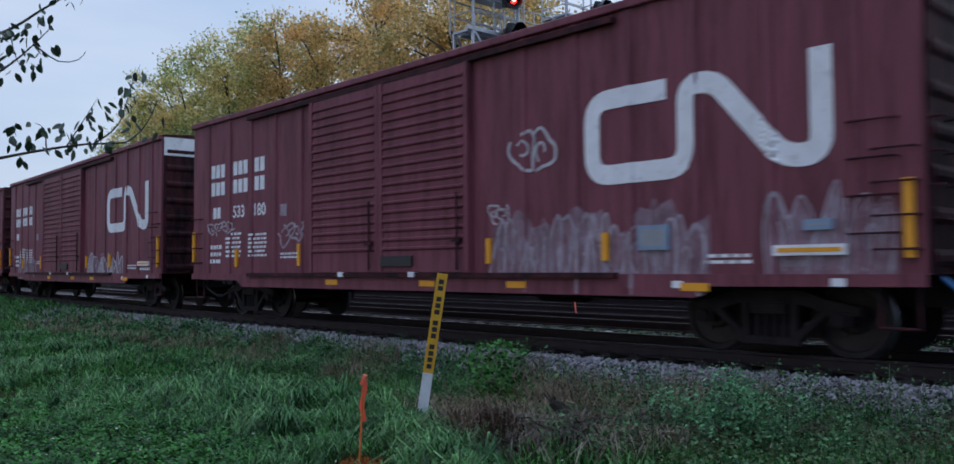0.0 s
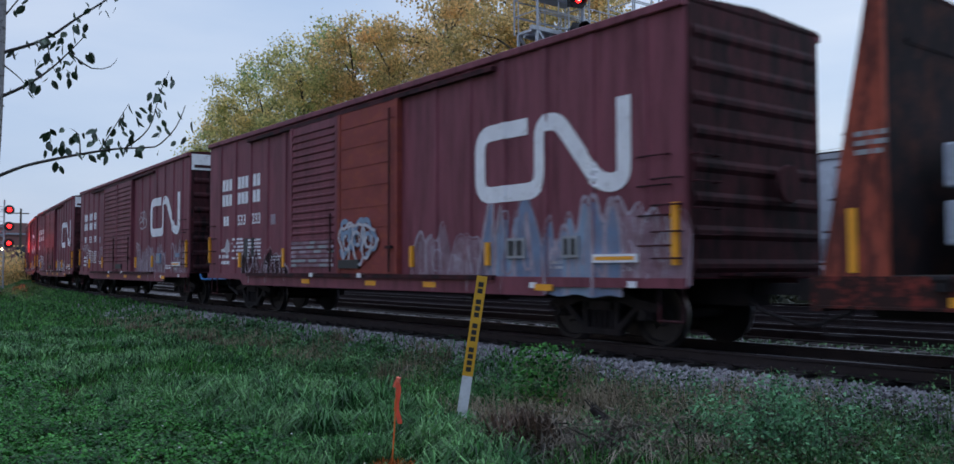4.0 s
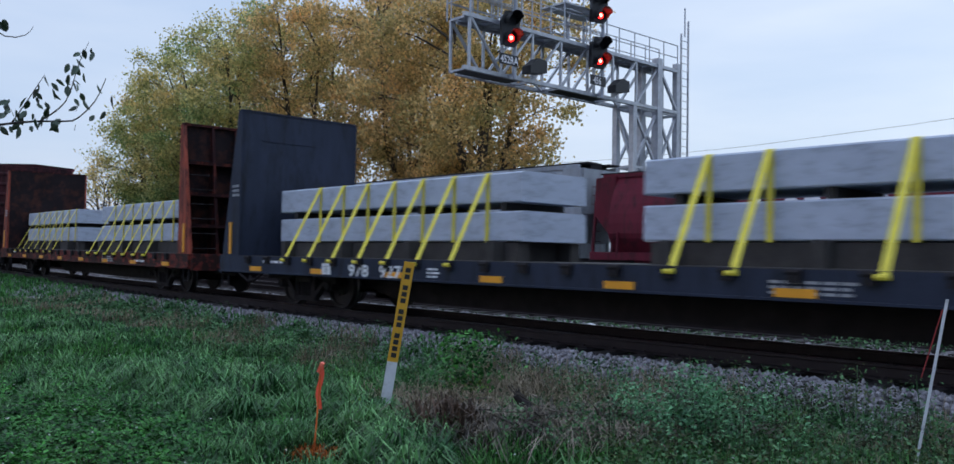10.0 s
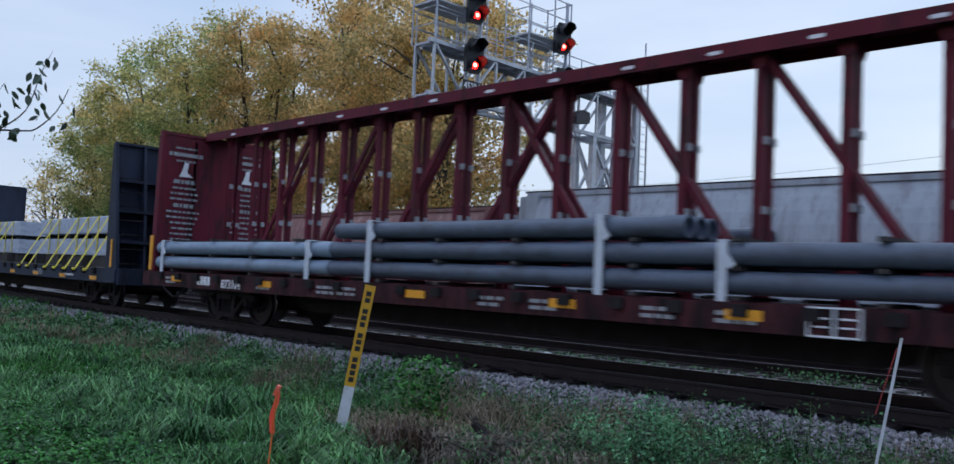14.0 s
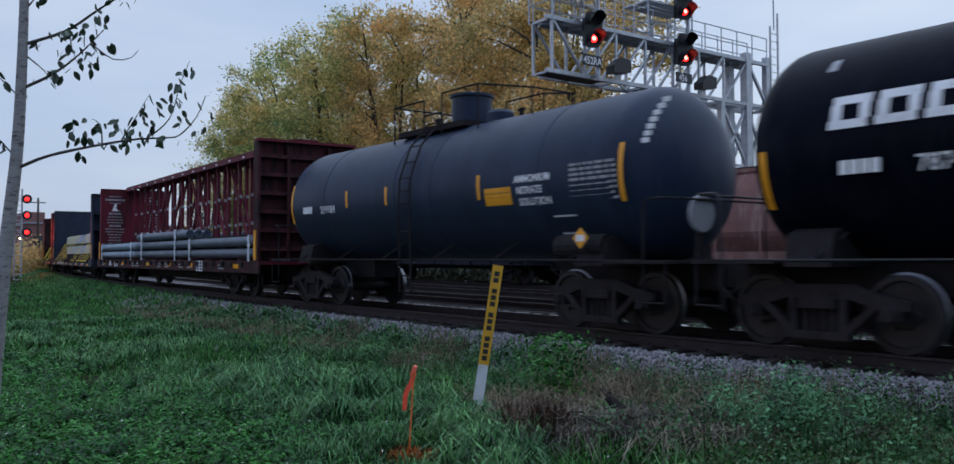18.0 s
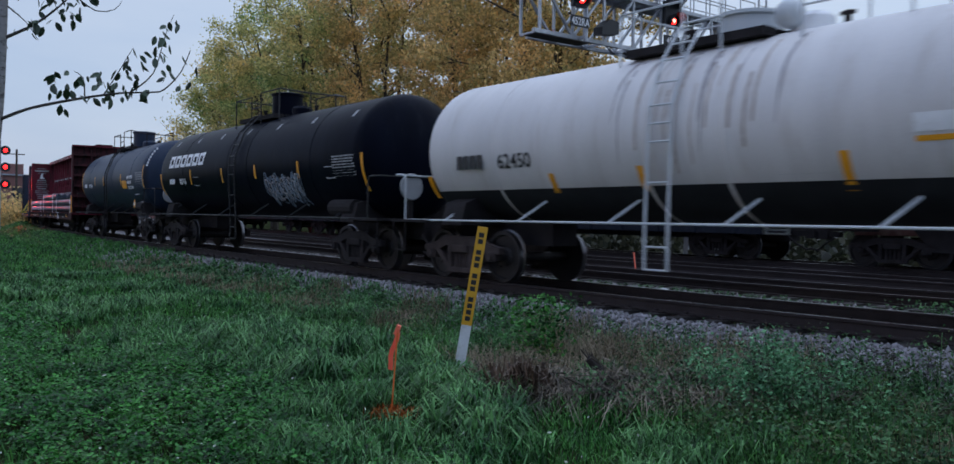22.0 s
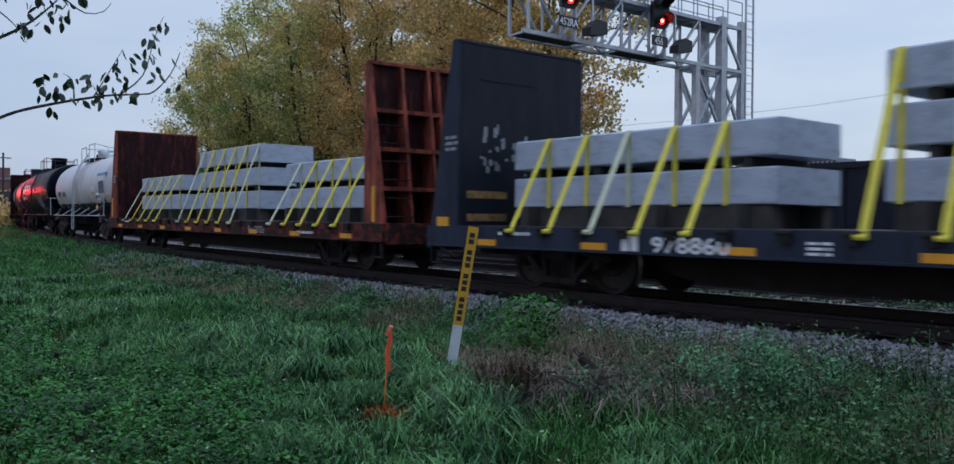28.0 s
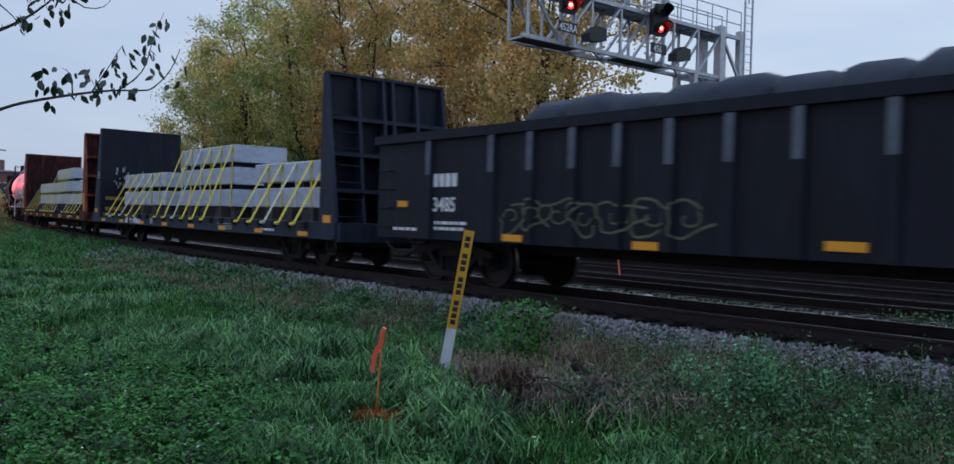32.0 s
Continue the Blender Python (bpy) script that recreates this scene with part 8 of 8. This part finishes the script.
zz = foot(py_, px_) + np.repeat(hh, k) * u + 0.04
half_ = np.arange(len(px_)) // k % 2 == 0
leaflets("weeds", px_[half_], py_[half_], zz[half_], 0.021, M["weed"], "blue-green leafy weeds beside the ballast", 0.2)
leaflets("olive_weeds", px_[~half_], py_[~half_], zz[~half_], 0.016, M["olive"], "thin olive weeds beside the ballast", 0.1)
blades("weed_stems", np.repeat(wx, 3), np.repeat(wy, 3), np.repeat(np.hypot(wx, wy), 3), np.repeat(hh, 3) * 1.05, 0.006, 0.2, M["weed"], "upright stems of the weeds", np.repeat(foot(wy, wx), 3), "weeds")
domes("leafy_hummock", -3.95 + gr_.normal(0, 0.32, 44), 6.75 + gr_.normal(0, 0.28, 44), 170, 0.25, 0.58, 0.021, M["teal"], "teal-green hummock of leafy weeds", 0.3)
u = gr_.uniform(-0.1, 1.1, 46)
domes("brush_weeds", -5.3 + u + gr_.normal(0, 0.33, 46), 5.55 + 1.3 * u + gr_.normal(0, 0.33, 46), 55, 0.13, 0.24, 0.019, M["weed"], "green weeds growing through the dead brush", 0.3)
domes("shoulder_weeds", gr_.uniform(-26, -2, 420), 7.75 + gr_.normal(0, 0.32, 420), 60, 0.16, 0.22, 0.022, M["weed"], "weeds creeping up the ballast shoulder", 0.3)
domes("lime_weeds", np.array([-6.55, -6.45, -6.62, -7.15, -7.3, -6.9, -5.9, -4.6]), np.array([4.9, 4.96, 4.98, 7.0, 7.15, 6.85, 6.5, 7.3]), 110, 0.15, 0.22, 0.026, M["lime"], "yellow-green broad-leaved weeds", 0.3)
# tall plant beside the marker post
gx, gy = -7.0 + gr_.normal(0, 0.22, 900), 6.7 + gr_.normal(0, 0.22, 900)
leaflets("tall_weed", gx, gy, gr_.uniform(0.1, 0.85, 900), 0.035, M["blade"], "bright green tall weed beside the post", 0.1)
# umbels with dark seed heads
ux, uy, _ = scatter(120, -4.2, 3.0, 5.4, 8.0, near=5, reach=0.2)
blades("seed_stalks", ux, uy, np.hypot(ux, uy), 0.66, 0.007, 0.1, M["seedhead"], "dark upright seed stalks", category="weeds")
k = 45
leaflets("seed_heads", np.repeat(ux, k) + gr_.normal(0, 0.05, len(ux) * k), np.repeat(uy, k) + gr_.normal(0, 0.05, len(ux) * k), 0.56 + gr_.normal(0, 0.035, len(ux) * k), 0.014, M["seedhead"], "dark flat seed heads", 0.5)
# dry stems along the ballast's foot and dead brush round the broken stub
x, y, d = scatter(40000, -26, 3, 5.8, 8.4, near=6, reach=1.0)
ok = (lumps(x, y, 2.1) > 0.58) & ((y > 6.6) | (x > -4))
blades("dry_stems", x[ok], y[ok], d[ok], 0.34, 0.006, 0.5, M["dry"], "dry straw stems at the ballast's foot", foot(y[ok], x[ok]))
u = gr_.uniform(-0.15, 1.1, 4200)
bx, by = -5.3 + 1.0 * u + gr_.normal(0, 0.3, 4200), 5.55 + 1.3 * u + gr_.normal(0, 0.32, 4200)
blades("dead_brush", bx, by, np.hypot(bx, by), 0.28, 0.014, 1.9, M["dead"], "flattened dead brush", 0.03, "brush")
bm = bmesh.new()
tw = random.Random(41)
for k in range(300):
    u = tw.uniform(-0.1, 1.1)
    c = Vector((-5.3 + 1.0 * u + tw.gauss(0, 0.28), 5.55 + 1.3 * u + tw.gauss(0, 0.28), 0.05 + abs(tw.gauss(0.08, 0.08))))
    d_ = Vector((tw.uniform(-1, 1), tw.uniform(-1, 1), tw.uniform(-0.12, 0.3))).normalized() * tw.uniform(0.12, 0.42)
    rod(bm, c - d_ / 2, c + d_ / 2, tw.uniform(0.005, 0.016), 5, 0.004)
tagged(solid("dead_twigs", bm, M["dead"], "pile of broken dead twigs", "brush"), kind="stuff")
bx, by = -5.55 + gr_.normal(0, 0.17, 260), 5.2 + gr_.normal(0, 0.12, 260)
blades("withered_weeds", bx, by, np.hypot(bx, by), 0.42, 0.026, 0.55, M["withered"], "brown withered upright weeds", category="weeds")
bx, by = -6.0 + gr_.normal(0, 0.35, 350), 5.5 + gr_.normal(0, 0.22, 350)
blades("brown_weeds", bx, by, np.hypot(bx, by), 0.26, 0.013, 0.9, M["withered"], "low brown weeds", category="weeds")
bx, by = np.concatenate([-6.6 + gr_.normal(0, 0.5, 1400), -6.6 + gr_.normal(0, 0.7, 2200)]), np.concatenate([6.1 + gr_.normal(0, 0.25, 1400), 7.45 + gr_.normal(0, 0.3, 2200)])
blades("straw", bx, by, np.hypot(bx, by), 0.3, 0.009, 0.8, M["dry"], "pale straw among the weeds", foot(by, bx))
ox, oy = -5.9 + gr_.normal(0, 0.10, 330), 4.0 + gr_.normal(0, 0.07, 330)
blades("sprayed_grass", ox, oy, np.hypot(ox, oy), 0.11, 0.009, 0.9, M["orange_grass"], "grass sprayed orange round the stake")
bm = bmesh.new()
stub_line = [(-5.41, 6.29, -0.05), (-5.46, 6.22, 0.13), (-5.50, 6.17, 0.26), (-5.56, 6.1, 0.36)]
for i, (p, q) in enumerate(zip(stub_line, stub_line[1:])):
    rod(bm, p, q, 0.085 - 0.014 * i, 9, 0.085 - 0.014 * (i + 1))
for k in range(9):
    rod(bm, (-5.53 + 0.02 * math.sin(k), 6.13 + 0.02 * math.cos(k), 0.3), (-5.58 + 0.05 * math.sin(k * 2.1), 6.08 + 0.04 * math.cos(k * 1.7), 0.40 + 0.02 * (k % 3)), 0.010, 5, 0.003)
solid("broken_stub", bm, M["rotten"], "splintered dark stub of a broken sapling", "stub")

# ---- loose ballast stones and ties ----
def stones(name, n, s0, s1, o0, o1, height, size, label):
    r = np.random.RandomState(n)
    base = np.array([(1, 0, 0), (-1, 0, 0), (0, 1, 0), (0, -1, 0), (0, 0, 1), (0, 0, -1)], dtype=float)
    tri = np.array([(0, 2, 4), (2, 1, 4), (1, 3, 4), (3, 0, 4), (2, 0, 5), (1, 2, 5), (3, 1, 5), (0, 3, 5)])
    s = s0 + (s1 - s0) * (1 - r.uniform(0, 1, n) ** 1.8)
    o = r.uniform(o0, o1, n)
    a = np.maximum(0, BEND - s) / RADIUS
    rad = RADIUS - o
    x = np.where(a > 0, BEND - rad * np.sin(a), s)
    y = TRACK + RADIUS - rad * np.cos(a)
    z = np.array([height(v) for v in o]) + r.uniform(-0.01, 0.035, n) + rise(s)
    sc = size * r.uniform(0.6, 1.4, (n, 1, 1)) * r.uniform(0.6, 1.3, (n, 1, 3))
    v = base[None] * sc * r.uniform(0.7, 1.25, (n, 6, 1))
    ang = r.uniform(0, 6.28, n)
    c, sn = np.cos(ang)[:, None], np.sin(ang)[:, None]
    tl = r.uniform(-0.7, 0.7, n)
    c2, s2 = np.cos(tl)[:, None], np.sin(tl)[:, None]
    vx, vy, vz = v[..., 0], v[..., 1], v[..., 2]
    vx, vz = vx * c2 - vz * s2, vx * s2 + vz * c2
    vx, vy = vx * c - vy * sn, vx * sn + vy * c
    co = np.stack([vx + x[:, None], vy + y[:, None], vz + z[:, None]], axis=2).reshape(-1, 3).astype(np.float32)
    f = (tri[None] + (np.arange(n) * 6)[:, None, None]).reshape(-1).astype(np.int32)
    me = bpy.data.meshes.new(name)
    me.vertices.add(len(co))
    me.vertices.foreach_set("co", co.reshape(-1))
    me.loops.add(len(f))
    me.loops.foreach_set("vertex_index", f)
    me.polygons.add(len(f) // 3)
    me.polygons.foreach_set("loop_start", np.arange(0, len(f), 3, dtype=np.int32))
    me.update(calc_edges=True)
    me.materials.append(M["stone"])
    return tagged(new(name, me), label, "ballast", kind="stuff")


def shoulder(o):
    return float(np.interp(o, [-3.1, -2.7, -1.75, -1.4], [-0.02, 0.12, 0.39, 0.40]))


stones("ballast_stones", 36000, -75, 3, -3.15, -1.38, shoulder, 0.040, "loose grey crushed stones of the shoulder")
stones("ballast_stones_between", 40000, -60, 6, 1.35, 3.1, lambda o: 0.35, 0.036, "loose grey stones between the tracks")
stones("ballast_stones_beyond", 9000, -60, 6, 5.1, 7.0, lambda o: 0.36, 0.04, "loose grey stones between the far tracks")
bm = bmesh.new()
bmesh.ops.create_icosphere(bm, subdivisions=2, radius=0.09, matrix=Matrix.Diagonal((1.4, 0.9, 0.7, 1)))
solid("white_litter", bm, M["marker_white"], "crumpled white litter on the ballast", "litter", at=pose(-10.2, 12.8, 0.43))
sx_, sy_ = -9.4 + gr_.normal(0, 2.2, 900), 13.0 + gr_.normal(0, 0.15, 900)
leaflets("track_weeds", sx_, sy_, gr_.uniform(0.36, 0.5, 900), 0.03, M["weed"], "small weeds between the tracks", 0.2)
sx_, sy_ = -5.0 + gr_.normal(0, 0.5, 500), 13.2 + gr_.normal(0, 0.2, 500)
leaflets("track_weeds_near", sx_, sy_, gr_.uniform(0.36, 0.6, 500), 0.03, M["weed"], "weed clump between the tracks", 0.2)
far_peg = thing("red_peg", "thin red survey peg between the tracks", "peg")
bm = bmesh.new()
bar(bm, (-14.5, 16.9, 0.3), (-14.6, 16.9, 0.95), 0.03, 0.03)
part("shaft", bm, M["orange_tape"], far_peg)

bm = bmesh.new()
box(bm, -0.11, 0.11, -1.3, 1.3, -0.12, 0.0)
TIE = mesh_of("tie", bm, M["tie"], bevel=0.01)
bm = bmesh.new()
box(bm, -0.1, 0.1, -0.18, 0.18, 0.0, 0.022)
for k in (-1, 1):
    box(bm, -0.02 + 0.05 * k, 0.02 + 0.05 * k, 0.08 * k - 0.015, 0.08 * k + 0.015, 0.02, 0.05)
PLATE = mesh_of("tie_plate", bm, M["rail"])
for track, off in TIES:
    lo, hi = (-75, 8) if off == 0 else (-40, 8)
    k = 0
    s = lo
    while s < hi:
        x, y, a = along(s, off)
        ob = new("tie", TIE)
        ob.parent, ob.matrix_basis = track, pose(x, y, RAIL - 0.175 + rise(s), 0, 0, math.degrees(a) + random.uniform(-0.6, 0.6))
        if off == 0 and s > -30:
            for side in (-0.753, 0.753):
                pl = new("tie_plate", PLATE)
                pl.parent, pl.matrix_basis = ob, pose(0, side, -0.001)
        s += 0.53 if off == 0 else 0.6

# ---- motion ----
SPEED = 5.74


def near_run(t):
    """How far the near train has gone; it gathers a little speed at first."""
    return SPEED * t if t > 4 else SPEED * 4 - 5.6 * (4 - t)


def on_rails(s, half, off):
    """Pose of a car whose trucks stand half a truck base before and behind s."""
    a, b = along(s - half, off), along(s + half, off)
    za, zb = float(rise(s - half)), float(rise(s + half))
    return pose((a[0] + b[0]) / 2, (a[1] + b[1]) / 2, RAIL + (za + zb) / 2, 0, math.degrees(math.atan2(za - zb, 2 * half)), math.degrees(math.atan2(b[1] - a[1], b[0] - a[0])))


def near_pose(centre, half, t):
    return on_rails(centre - near_run(t), half, 0.0)


def far_run(t):
    """How far the second train has gone from its place at 11.5 s; it slows to a steady pace."""
    d = t - 11.5
    if d <= 0:
        return 4.2 * d
    e = min(d, 3.5)
    return 4.2 * e - 0.19 * e * e + 0.0042 * e ** 3 + 3.0 * max(0.0, d - 3.5)


def far_pose(centre, half, t):
    return on_rails(centre + far_run(t), half, FAR_OFF)


def motions():
    half_seconds = [k * 0.5 for k in range(65)]
    for car, c, h in CARS:
        walk(car, [(t, near_pose(c, h, t)) for t in half_seconds])
    for ob, c, h, local in LOADS:
        walk(ob, [(t, near_pose(c, h, t) @ local) for t in half_seconds])
    for car, c, h in FAR_CARS:
        walk(car, [(t, far_pose(c, h, t)) for t in half_seconds])
    # the tape on the survey stake sways in the wind
    sway = [(0, 3), (2.5, -2), (4.5, -4), (7.5, 2), (9, 28), (10.5, -4), (13, -3), (14.5, 18), (15.3, 24), (17.5, 35), (18.5, 22), (20, 30), (21, 34), (22, 20), (23, 16), (24.5, 2), (26.5, 1), (29, 4), (30, 12), (30.5, 30), (31, 14), (32, 27)]
    walk(RIBBON, [(t, Matrix.Translation(RIBBON_AT) @ pose(0, 0, 0, 0, 0, 52) @ pose(0, 0, 0, 0, a * 0.55, 0)) for t, a in sway])
    spin = math.degrees(SPEED / WHEEL)
    for ws, x in ROLLERS:
        walk(ws, [(k * 0.1, pose(x, 0, WHEEL, 0, -spin * k * 0.1, 0)) for k in range(321)])


motions()
